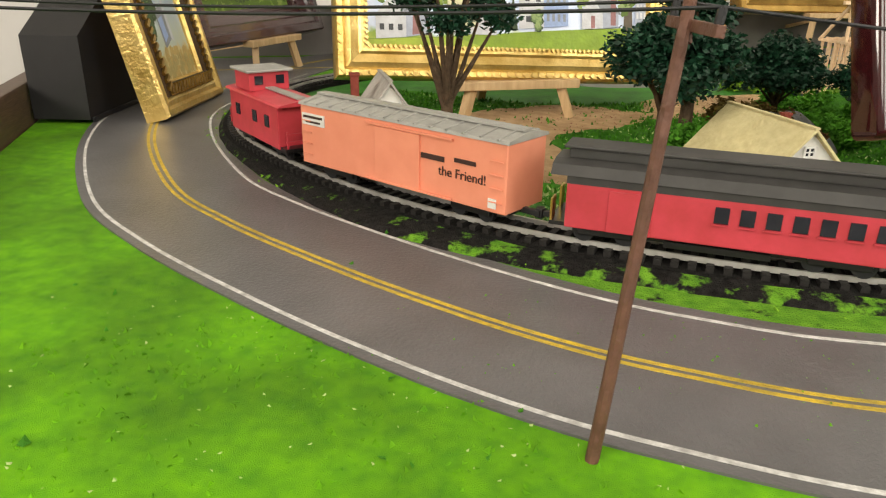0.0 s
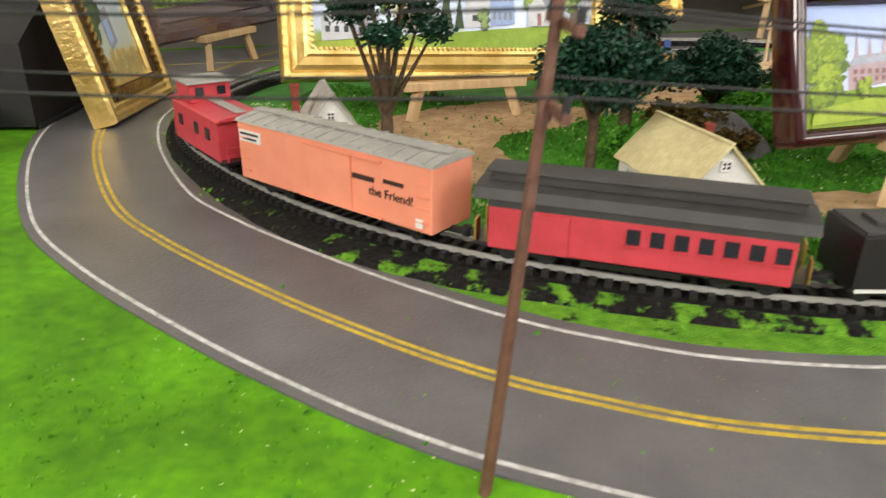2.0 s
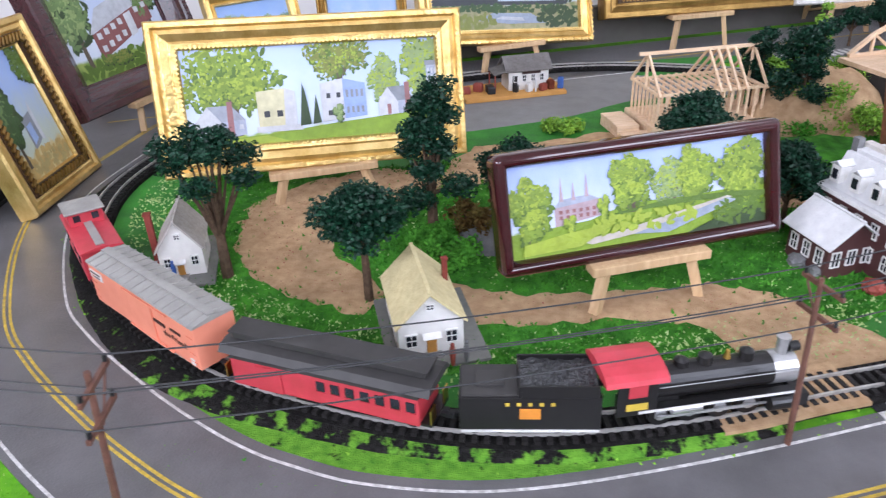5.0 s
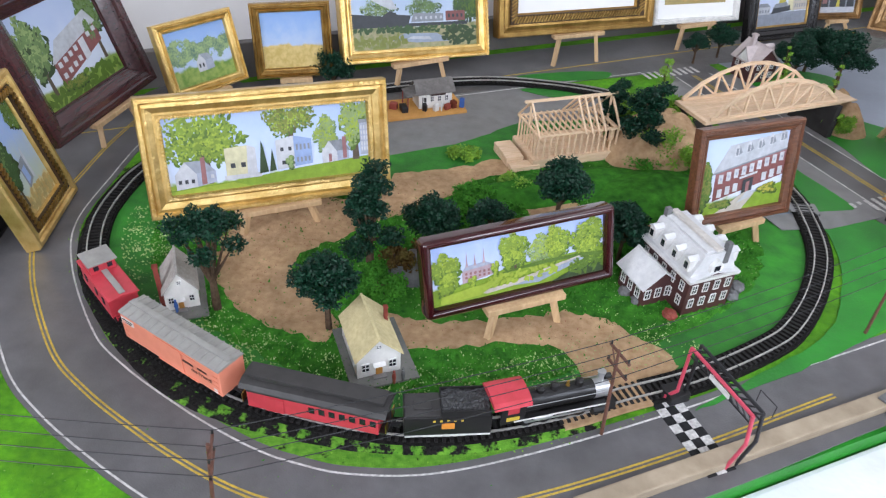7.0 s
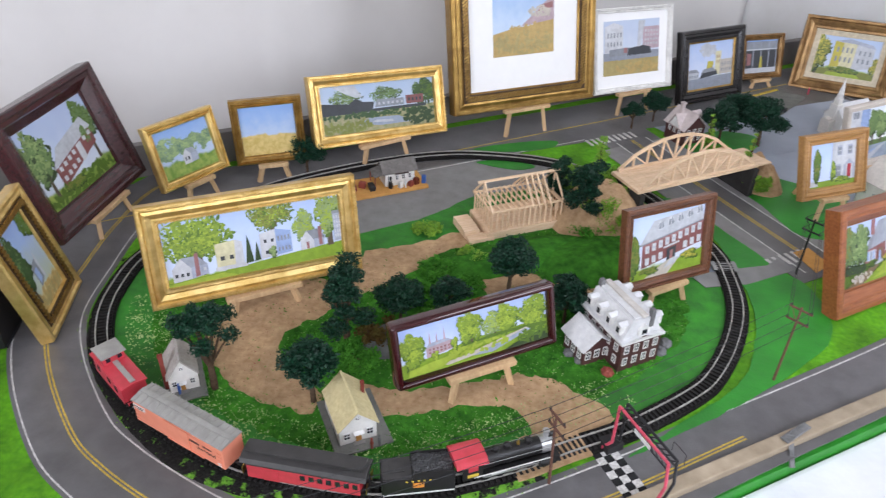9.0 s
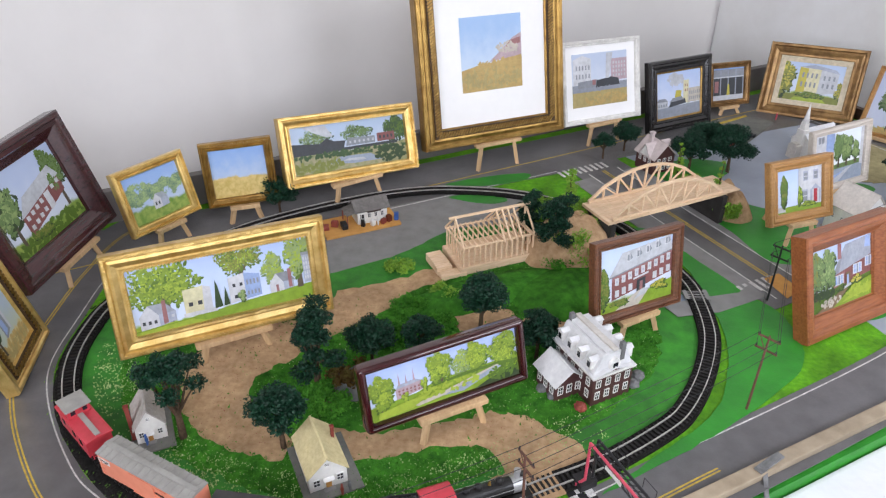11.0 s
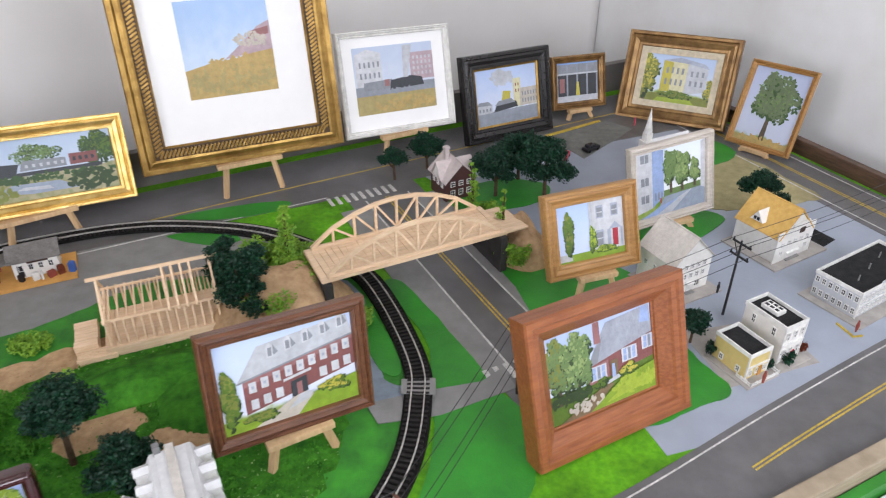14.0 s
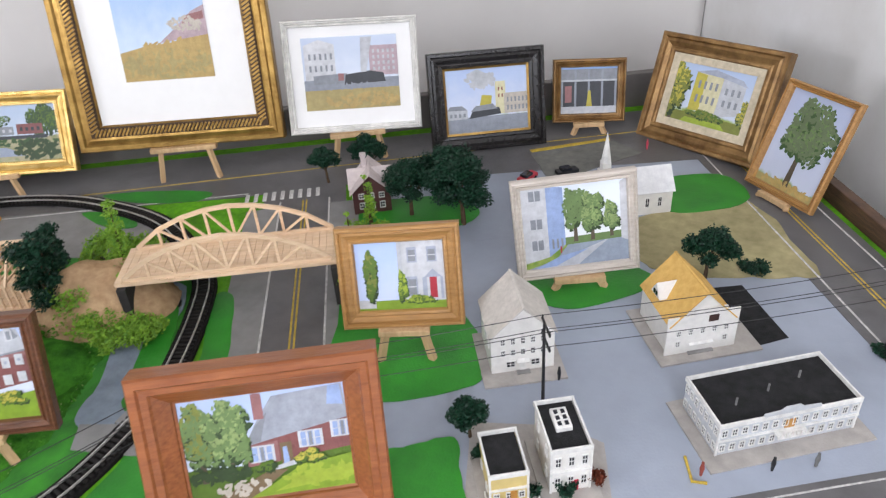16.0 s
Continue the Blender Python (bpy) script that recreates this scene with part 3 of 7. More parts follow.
    church=[(1.97, 2.2), (2.09, 2.27), (2.14, 2.19), (2.03, 2.12)],
    trees=[(1.55, 2.0), (1.66, 2.06), (1.74, 2.03), (1.7, 1.96), (1.58, 1.93)],
    back=[(1.86, 1.86), (1.98, 1.95), (2.04, 1.92), (1.94, 1.83)])
for i, (k, o) in enumerate(LAWN.items()):
    structure("ground_lawn_" + k, patch(o, (0.0076 if k in ("church", "trees", "islands") else 0.0064) + 0.0004 * i, 0.004, 6, 0.003, i + 9), M["lawn"], "smooth green painted lawn", "ground")
structure("pavement_slope", patch([(1.317, 1.683), (1.4, 1.706), (1.453, 1.594), (1.481, 1.49), (1.526, 1.474), (1.54, 1.45), (1.455, 1.44), (1.43, 1.503), (1.35, 1.636)], 0.0056, 0.004, 6, 0.004, 3), M["blue_rock"], "blue-grey painted slope by the track", "pavement")
structure("pavement_walk", patch([(1.462, 1.443), (1.524, 1.466), (1.608, 1.487), (1.635, 1.515), (1.653, 1.477), (1.559, 1.427), (1.482, 1.41)], 0.0108, 0.005, straight=True), M["pave"], "grey painted footpath to the track", "pavement")
structure("pavement_lot", patch([(2.1, 1.93), (2.15, 1.955), (2.21, 1.86), (2.16, 1.82)], 0.0042, 0.003, straight=True), M["tar"], "black parking lot with white marks", "pavement")
structure("pavement_court", patch([(1.75, 2.27), (1.88, 2.36), (1.95, 2.32), (1.82, 2.16)], 0.0068, 0.003, straight=True), M["slab"], "dark grey courtyard with a yellow kerb", "pavement")
structure("kerb_yellow", patch([(1.75, 2.272), (1.88, 2.364), (1.884, 2.356), (1.755, 2.264)], 0.011, 0.006, straight=True), M["yellow_line"], "yellow painted kerb", "kerb")

# ---- track ----
structure("track_bed", ribbon(track_line, 0.0175, 0.0185, 0.0, 0.0052, True), M["ballast"], "black ballast bed under the track", "track bed")
bm = bmesh.new()
rows = []
for i, p in enumerate(track_line[6:106]):
    d = (track_line[i + 7] - track_line[i + 5]).to_2d().normalized()
    o = Vector((d.y, -d.x))
    wide = 0.0225 + 0.0165 * min(1.0, max(0.0, (i - 26) / 20)) - 0.012 * min(1.0, max(0.0, (i - 50) / 28)) + 0.001 * noise.noise(Vector((i * 0.35, 0, 7)))
    rows.append([bm.verts.new((*(p.to_2d() + o * k), z + 0.0006 * noise.noise(Vector((i * 1.7, k * 400, 1))))) for k, z in ((0.0165, 0.0035), (0.0185, 0.0049), (wide * 0.89, 0.0034), (wide * 0.95, 0.0018), (wide, 0.0006))])
for a, b in zip(rows, rows[1:]):
    for k in range(4):
        bm.faces.new((a[k], a[k + 1], b[k + 1], b[k]))
bmesh.ops.recalc_face_normals(bm, faces=bm.faces[:])
structure("track_verge", ribbon(track_line[2:112], -0.026, 0.0475, 0.0, 0.0009), M["verge"], "green paint strip between ballast and road", "verge")
structure("track_shoulder", bm, M["shoulder"], "loose black ballast sloping to the road", "track bed")
structure("track_dirt", ribbon(track_line[100:114], 0.024, 0.021, 0.004, 0.0072), M["sand"], "tan dirt strewn between the ties", "ground")
structure("track_dirt_path", ribbon(track_line[172:177], 0.022, 0.022, 0.004, 0.0076), M["pave"], "grey painted path across the track", "pavement")
track = thing("railway_track", pose(0, 0, 0), "oval of model railway track with nickel rails", "track")
part("outer_rail", ribbon(track_line, -0.0076, 0.0092, 0.0075, 0.0102, True), M["rail"], track, "worn nickel rail")
part("inner_rail", ribbon(track_line, 0.0092, -0.0076, 0.0075, 0.0102, True), M["rail"], track, "worn nickel rail")
ties = even(track_line, 0.0078, True)
tie = bpy.data.meshes.new("tie")
bm = boxes([(0, 0, 0, 0.0036, 0.029, 0.0032)])
bm.to_mesh(tie)
bm.free()
tie.materials.append(M["tie"])
near = [k for k in ties if k[0].y < 1.43][:300]
rest = [k for k in ties if not any(k is q for q in near)]
for p, h in near:
    o = new("tie", tie)
    o.parent, o.matrix_basis = track, pose(p.x, p.y, 0.0065, 0, 0, math.degrees(h))
tagged(part("tie_rest", boxes([(p.x, p.y, 0.0065, 0.0036, 0.029, 0.0032, math.degrees(h)) for p, h in rest]), M["tie"], track), kind="stuff")

# ---- pictures on easels ----
def canvas_mat(name, sky=((0.24, 0.38, 0.68), (0.48, 0.56, 0.7)), ground=((0.13, 0.25, 0.03), (0.3, 0.38, 0.08)), horizon=0.35, trees=0.55, leaf=((0.04, 0.12, 0.03), (0.32, 0.42, 0.06)), top=0.95, seed=0.0, size=5.0, aspect=1.3):
    """A painted landscape: sky, ground and masses of trees in brush strokes."""
    m = bpy.data.materials.new(name)
    m.use_nodes = True
    nt = m.node_tree
    L = nt.links.new
    p = nt.nodes["Principled BSDF"]
    p.inputs["Roughness"].default_value, p.inputs["Coat Weight"].default_value = 0.45, 0.25
    p.inputs["Coat Roughness"].default_value = 0.15
    tc = nt.nodes.new("ShaderNodeTexCoord")
    mp = nt.nodes.new("ShaderNodeMapping")
    mp.inputs["Location"].default_value = (seed, seed * 2.3, seed * 0.7)
    mp.inputs["Scale"].default_value = (aspect, 1, 1)
    L(tc.outputs["Generated"], mp.inputs["Vector"])
    sep = nt.nodes.new("ShaderNodeSeparateXYZ")
    L(tc.outputs["Generated"], sep.inputs[0])

    def nz(scale, detail=4.0):
        n = nt.nodes.new("ShaderNodeTexNoise")
        n.inputs["Scale"].default_value, n.inputs["Detail"].default_value = scale, detail
        L(mp.outputs[0], n.inputs["Vector"])
        return n.outputs[0]

    def mth(op, a, b=None, c=None):
        n = nt.nodes.new("ShaderNodeMath")
        n.operation = op
        for i, q in enumerate((a, b, c)):
            if q is None:
                continue
            if isinstance(q, (int, float)):
                n.inputs[i].default_value = q
            else:
                L(q, n.inputs[i])
        return n.outputs[0]

    def mix(f, a, b):
        n = nt.nodes.new("ShaderNodeMix")
        n.data_type = "RGBA"
        for sock, q in ((n.inputs["Factor"], f), (n.inputs["A"], a), (n.inputs["B"], b)):
            if isinstance(q, tuple):
                sock.default_value = (*q, 1)
            elif isinstance(q, (int, float)):
                sock.default_value = q
            else:
                L(q, sock)
        return n.outputs["Result"]

    def step(x, at, soft=0.04):
        n = nt.nodes.new("ShaderNodeMapRange")
        n.interpolation_type = "SMOOTHSTEP"
        n.inputs["From Min"].default_value, n.inputs["From Max"].default_value = at - soft, at + soft
        L(x, n.inputs["Value"])
        return n.outputs["Result"]

    z = sep.outputs["Z"]
    zz = mth("MULTIPLY_ADD", mth("SUBTRACT", nz(4), 0.5), 0.25, z)
    skyc = mix(step(mth("MULTIPLY_ADD", mth("SUBTRACT", nz(6), 0.5), 0.5, z), 0.55, 0.45), sky[1], sky[0])
    grd = mix(step(nz(9, 6), 0.5, 0.18), ground[0], ground[1])
    col = mix(step(zz, horizon, 0.03), grd, skyc)
    b = nt.nodes.new("ShaderNodeBump")
    b.inputs["Strength"].default_value, b.inputs["Distance"].default_value = 0.3, 0.0008
    L(nz(60), b.inputs["Height"])
    L(b.outputs[0], p.inputs["Normal"])
    if trees <= 0:
        L(col, p.inputs["Base Color"])
        return m
    # tree masses grow from the horizon, rounder and sparser towards their tops
    mass = mth("MULTIPLY_ADD", mth("SUBTRACT", nz(size, 5), 0.5), 2.0, trees)
    lift = mth("SUBTRACT", mass, mth("DIVIDE", mth("ABSOLUTE", mth("SUBTRACT", z, horizon + (top - horizon) * 0.45)), (top - horizon) * 0.62))
    leaves = mix(step(mth("ADD", mth("MULTIPLY", nz(34, 6), 0.55), mth("MULTIPLY", nz(7, 3), 0.45)), 0.5, 0.13), leaf[0], leaf[1])
    col = mix(step(mth("MULTIPLY_ADD", mth("SUBTRACT", nz(30, 4), 0.5), 0.5, lift), 0.0, 0.07), col, leaves)
    L(col, p.inputs["Base Color"])
    return m


def paint(name, c):
    return mat("oil_paint_" + name, c, 0.5, 0, tuple(k * 0.75 for k in c), 90, 0.4, 300, stain=0.12)


OIL = {k: paint(k, tuple(0.86 * q for q in c)) for k, c in dict(
    leaf=(0.15, 0.2, 0.1), white=(0.7, 0.71, 0.75), shade=(0.46, 0.5, 0.62), brick=(0.28, 0.1, 0.095), rose_brick=(0.38, 0.17, 0.17), roof=(0.4, 0.43, 0.5), slate=(0.3, 0.32, 0.36), dark=(0.05, 0.055, 0.065),
    cream=(0.78, 0.73, 0.46), green=(0.05, 0.11, 0.03), lime=(0.27, 0.42, 0.03), path=(0.62, 0.56, 0.48), red=(0.5, 0.03, 0.05), blue=(0.36, 0.48, 0.78), water=(0.36, 0.42, 0.52), grey=(0.33, 0.36, 0.42), gold=(0.6, 0.42, 0.15), straw=(0.5, 0.4, 0.16),
    deep=(0.035, 0.07, 0.02), sap=(0.11, 0.2, 0.02), spring=(0.4, 0.52, 0.05), fresh=(0.24, 0.36, 0.035), olive=(0.24, 0.27, 0.05), sage=(0.17, 0.27, 0.09), mint=(0.32, 0.43, 0.16), pink=(0.56, 0.42, 0.46), earth=(0.22, 0.15, 0.08), bark=(0.12, 0.09, 0.06), yellow=(0.6, 0.52, 0.08), steam=(0.6, 0.62, 0.67)).items()}


def sweep_frame(w, h, profile, radius=0.0):
    """A frame: profile of (inset, depth) from the back of the outer edge round to the opening; radius rounds its corners."""
    bm = bmesh.new()
    rings = []
    for i, d in profile:
        r = max(radius - i, 0.0) if radius else 0.0
        ring = []
        for sx, sz, a0 in ((-1, 0, 180), (1, 0, 270), (1, 1, 0), (-1, 1, 90)):
            x, z = sx * (w / 2 - i), (h - i if sz else i)
            if not radius:
                ring.append((x, d, z))
                continue
            cx, cz = x - sx * r, z + (-r if sz else r)
            ring += [(cx + r * math.cos(radians(a0 + k * 22.5)), d, cz + r * math.sin(radians(a0 + k * 22.5)) + 1e-6 * k) for k in range(5)]
        rings.append([bm.verts.new(q) for q in ring])
    n = len(rings[0])
    for a, b in zip(rings, rings[1:]):
        for k in range(n):
            bm.faces.new((a[k], a[(k + 1) % n], b[(k + 1) % n], b[k]))
    bmesh.ops.recalc_face_normals(bm, faces=bm.faces[:])
    return bm


def along_frame(w, h, inset, depth, pitch, size, skew):
    """Carved beads or rope turns laid round a frame."""
    items = []
    for x0, z0, dx, dz, n in ((-w / 2 + inset, inset, 1, 0, w - 2 * inset), (-w / 2 + inset, h - inset, 1, 0, w - 2 * inset), (-w / 2 + inset, inset, 0, 1, h - 2 * inset), (w / 2 - inset, inset, 0, 1, h - 2 * inset)):
        k = int(n / pitch)
        for i in range(k):
            t = (i + 0.5) / k * n
            items.append((x0 + dx * t, depth, z0 + dz * t, size[0] if dx else size[2], size[1], size[2] if dx else size[0], 0, 0, skew if dx else -skew))
    return boxes(items)


def flat(poly, y):
    bm = bmesh.new()
    bm.faces.new([bm.verts.new((x, y, z)) for x, z in poly])
    bmesh.ops.recalc_face_normals(bm, faces=bm.faces[:])
    if bm.faces[:][0].normal.y > 0:
        bmesh.ops.reverse_faces(bm, faces=bm.faces[:])
    return bm


def picture(spot, yaw, tilt, roll, w, h, fw, kind, canvas, label, depth=0.016, shapes=(), mount=0.0, carve="", frame_label="", easel=True, liner=None, liner_w=0.014):
    m = pose(*spot, 0, 0, yaw) @ pose(0, 0, 0, -tilt, -roll, 0)
    pic = thing("framed_painting", m, label, "painting", "paintings on the layout")
    prof = [(0, depth), (0, 0.003), (0.002, 0.0), (fw * 0.22, 0.0), (fw * 0.3, 0.0035), (fw * 0.45, 0.002), (fw * 0.7, 0.0055), (fw * 0.78, 0.004), (fw * 0.92, 0.0045), (fw, 0.0085), (fw, 0.012)]
    seat = 0.0108
    if carve == "deep":
        seat = 0.0235
        prof = [(0, depth), (0, 0.003), (0.002, 0.0), (fw * 0.26, 0.0), (fw * 0.32, 0.003), (fw * 0.5, 0.004), (fw * 0.56, 0.0075), (fw * 0.92, 0.018), (fw * 0.94, 0.021), (fw, 0.0215), (fw, 0.025)]
    if carve == "round":
        prof = [(0, depth), (0, 0.006), (0.0008, 0.0032), (0.003, 0.0008), (0.0058, 0.0), (0.0085, 0.001), (0.0105, 0.004), (fw, 0.009), (fw, 0.012)]
    frame_ob = part("frame", sweep_frame(w, h, prof, 0.006 if carve == "round" else 0.0), kind, pic, frame_label, carve == "round")
    if carve == "rope":
        part("rope_bed", sweep_frame(w, h, [(fw * 0.54, 0.0045), (fw * 0.56, 0.0012), (fw * 0.92, 0.0012), (fw * 0.94, 0.006)]), M["rope_bed"], frame_ob, "dark bed under the rope moulding")
        part("rope_moulding", along_frame(w, h, fw * 0.74, 0.0005, 0.0068, (0.0034, 0.004, fw * 0.32), 32), M["old_gold"], frame_ob, "ridged rope moulding")
    if carve == "scroll":
        part("scroll_moulding", along_frame(w, h, fw * 0.14, 0.001, 0.0075, (0.0052, 0.005, 0.0036), 38), M["gold"], frame_ob, "carved scroll moulding")
        part("bead_moulding", along_frame(w, h, fw * 0.93, 0.004, 0.0045, (0.0026, 0.004, 0.0026), 45), M["gold"], frame_ob, "fine beaded moulding")
    iw, ih, z0 = w - 2 * fw + 0.002, h - 2 * fw + 0.002, fw - 0.001
    if liner:
        part("liner", sweep_frame(w - 2 * fw + 0.002, h - 2 * fw + 0.002, [(0, 0.011), (0, 0.007), (liner_w, 0.0085), (liner_w, 0.0115)]), liner, pic, "cream cloth liner").location = (0, 0, fw - 0.001)
    back = boxes([(0, seat + 0.0017, h / 2, iw + 0.004, 0.002, ih + 0.004)])
    part("backing", back, M["matboard"] if mount else M["brown_board"], pic)
    if mount:
        ml, mr, mb, mt = mount
        cw, ch, cz, cx = iw * (1 - ml - mr), ih * (1 - mb - mt), z0 + ih * mb, iw * (ml - mr) / 2
    else:
        cw, ch, cz, cx = iw, ih, z0, 0
    c = part("canvas", flat([(-cw / 2, 0), (cw / 2, 0), (cw / 2, ch), (-cw / 2, ch)], 0), canvas, pic)
    c.location = (cx, seat, cz)
    for k, (col, poly) in enumerate(shapes):
        y = -0.0003 - 0.00003 * k
        if not isinstance(poly[0][0], tuple):
            part("painted_shape", flat([((x - 0.5) * cw, z * ch) for x, z in poly], y), OIL[col], c)
            continue
        verts, faces = [], []
        for n, stroke in enumerate(poly):
            faces.append(tuple(range(len(verts), len(verts) + len(stroke))))
            verts += [((min(max(x, 0.0), 1.0) - 0.5) * cw, y - 0.0000004 * n, min(max(z, 0.0), 1.0) * ch) for x, z in stroke]
        me = bpy.data.meshes.new("brush_stroke")
        me.from_pydata(verts, [], faces)
        me.materials.append(OIL[col])
        strokes = tagged(new("brush_stroke", me), kind="stuff")
        strokes.parent = c
    if easel:
        stand = thing("easel", pose(spot[0], spot[1], 0, 0, 0, yaw), "small pale pine tabletop easel holding a painting", "easel", "easels")
        lw, t, z = min(w * 0.42, 0.12), 0.008, spot[2]
        zb = z - 0.004
        part("ledge", boxes([(0, 0.001, zb, lw, 0.016, t)], 0.001), M["pine"], stand)
        for sx in (-1, 1):
            a, b = (sx * lw * 0.36, 0.002, zb), (sx * (lw * 0.36 + 0.01), -0.004, 0.001)
            part("leg", beam(a, b, t, t), M["pine"], stand)
        part("back_leg", beam((0, 0.02 + depth * 0.6 + math.tan(radians(tilt)) * h * 0.5, z + h * 0.5), (0, 0.06 + h * 0.3, 0.001), t, t), M["pine"], stand)
        part("brace", beam((0, 0.004, zb), (0, 0.05 + h * 0.26, z * 0.4 + 0.004), t * 0.8, t * 0.6), M["pine"], stand)
    return pic


def beam(a, b, wx, wy):
    a, b = Vector(a), Vector(b)
    d = b - a
    bm = bmesh.new()
    m = Matrix.Translation((a + b) / 2) @ d.to_track_quat("Z", "Y").to_matrix().to_4x4() @ Matrix.Diagonal((wx, wy, d.length, 1))
    bmesh.ops.create_cube(bm, size=1, matrix=m)
    return bm


def box_poly(x0, x1, z0, z1):
    return [(x0, z0), (x1, z0), (x1, z1), (x0, z1)]


def grid_windows(x0, x1, z0, z1, nx, nz, col="dark", fill=0.5, slope=0.0):
    out = []
    for j in range(nz):
        for i in range(nx):
            cx, cz = x0 + (i + 0.5) * (x1 - x0) / nx, z0 + (j + 0.5) * (z1 - z0) / nz + slope * (i + 0.5) * (x1 - x0) / nx
            hx, hz = (x1 - x0) / nx * fill / 2, (z1 - z0) / nz * fill * 0.65
            out.append((col, box_poly(cx - hx, cx + hx, cz - hz, cz + hz)))
    return out


def little_house(x, z, s, wall="white"):
    return [(wall, [(x, z), (x + s, z), (x + s, z + s * 1.3), (x + s * 0.5, z + s * 2.2), (x, z + s * 1.3)]), ("shade", [(x + s, z), (x + s * 1.9, z + s * 0.1), (x + s * 1.9, z + s * 1.3), (x + s, z + s * 1.3)]),
            ("roof", [(x + s * 0.5, z + s * 2.2), (x + s, z + s * 1.3), (x + s * 1.9, z + s * 1.3), (x + s * 1.5, z + s * 2.1)]), ("dark", box_poly(x + s * 0.2, x + s * 0.38, z + s * 0.5, z + s)), ("dark", box_poly(x + s * 0.6, x + s * 0.78, z + s * 0.5, z + s))]


def strokes(col, cx, cz, rx, rz, n, size, aspect, rnd):
    """Short leaf-shaped brush strokes filling an oval."""
    out = []
    for _ in range(n):
        a, q = rnd.uniform(0, 6.283), math.sqrt(rnd.random())
        x, z, t = cx + rx * q * math.cos(a), cz + rz * q * math.sin(a), rnd.uniform(0, 3.14)
        l, b = size * rnd.uniform(0.7, 1.4), size * rnd.uniform(0.35, 0.7)
        ring = [(l, 0), (l * 0.45, b), (-l * 0.5, b * 0.9), (-l, 0), (-l * 0.4, -b), (l * 0.5, -b * 0.8)]
        out.append([(x + (p * math.cos(t) - r * math.sin(t)) / aspect, z + p * math.sin(t) + r * math.cos(t)) for p, r in ring])
    return (col, out)


def oil_tree(cx, cz, rx, rz, aspect, seed, tones=("deep", "sap", "spring"), foot=None, clumps=9):
    """A leafy tree in oils: trunk, dark masses, then lighter strokes towards the top."""
    rnd = random.Random(seed)
    shapes = []
    if foot is not None:
        w = 0.012 + rx * 0.06
        shapes += [("bark", [(cx - w, foot), (cx + w, foot), (cx + w * 0.5, cz), (cx - w * 0.5, cz)]), ("bark", [(cx, cz - rz * 0.7), (cx + w, cz - rz * 0.75), (cx + rx * 0.5, cz + rz * 0.2), (cx + rx * 0.45, cz + rz * 0.22)])]
    spots = []
    for i in range(clumps):
        a, q = i * 2.4 + rnd.uniform(-0.3, 0.3), math.sqrt((i + 0.5) / clumps)
        spots.append((cx + rx * 0.68 * q * math.cos(a), cz + rz * 0.68 * q * math.sin(a)))
    for tone, n, grow, dx, dz, size in ((0, 26, 0.36, 0.05, -0.08, 0.046), (1, 34, 0.34, 0.0, 0.02, 0.036), (2, 24, 0.28, -0.08, 0.13, 0.028)):
        joined = []
        for x, z in spots:
            joined += strokes("", x + rx * dx, z + rz * dz, rx * grow, rz * grow, n, size * max(rz, 0.2) * 2.2, aspect, rnd)[1]
        shapes.append((tones[tone], joined))
    return shapes


# the wide gold frame: a village under trees
V = 2.69
village = [("lime", [(0, 0), (1, 0), (1, 0.24), (0.6, 0.17), (0.3, 0.1), (0, 0.06)])]
village += oil_tree(0.18, 0.68, 0.225, 0.4, V, 1, ("sap", "fresh", "spring"), 0.1, 13) + oil_tree(0.6, 0.84, 0.14, 0.26, V, 2, ("sap", "olive", "spring"), 0.3, 10)
village += oil_tree(0.78, 0.6, 0.085, 0.26, V, 3, ("sage", "mint", "spring"), 0.2, 8) + oil_tree(0.93, 0.72, 0.1, 0.36, V, 4, ("sap", "mint", "spring"), 0.2, 9)
village += [("white", [(0.03, 0.06), (0.13, 0.08), (0.13, 0.28), (0.08, 0.42), (0.03, 0.26)]), ("roof", [(0.08, 0.42), (0.17, 0.42), (0.22, 0.27), (0.13, 0.25)]), ("shade", [(0.13, 0.08), (0.22, 0.12), (0.22, 0.27), (0.13, 0.26)]), ("rose_brick", [(0.15, 0.1), (0.175, 0.11), (0.175, 0.46), (0.155, 0.46)])]
village += grid_windows(0.035, 0.125, 0.12, 0.2, 3, 1, "dark", 0.5) + grid_windows(0.19, 0.215, 0.17, 0.23, 1, 1, "white", 0.6)
village += [("cream", [(0.27, 0.13), (0.37, 0.14), (0.38, 0.56), (0.27, 0.54)]), ("white", [(0.37, 0.14), (0.42, 0.17), (0.42, 0.52), (0.38, 0.56)]), ("white", box_poly(0.26, 0.44, 0.12, 0.18))] + grid_windows(0.28, 0.38, 0.25, 0.36, 2, 1, "dark", 0.45)
village += [("deep", [(0.43, 0.16), (0.475, 0.17), (0.46, 0.5), (0.45, 0.6)]), ("deep", [(0.48, 0.17), (0.515, 0.18), (0.5, 0.48)]), ("white", [(0.52, 0.18), (0.61, 0.2), (0.61, 0.62), (0.52, 0.58)]), ("blue", [(0.61, 0.2), (0.7, 0.22), (0.7, 0.56), (0.61, 0.62)])]
village += grid_windows(0.53, 0.61, 0.4, 0.5, 2, 1, "dark", 0.4) + grid_windows(0.53, 0.58, 0.22, 0.32, 1, 1, "dark", 0.4) + grid_windows(0.615, 0.695, 0.4, 0.52, 4, 1, "slate", 0.5) + grid_windows(0.615, 0.695, 0.24, 0.34, 4, 1, "slate", 0.5)
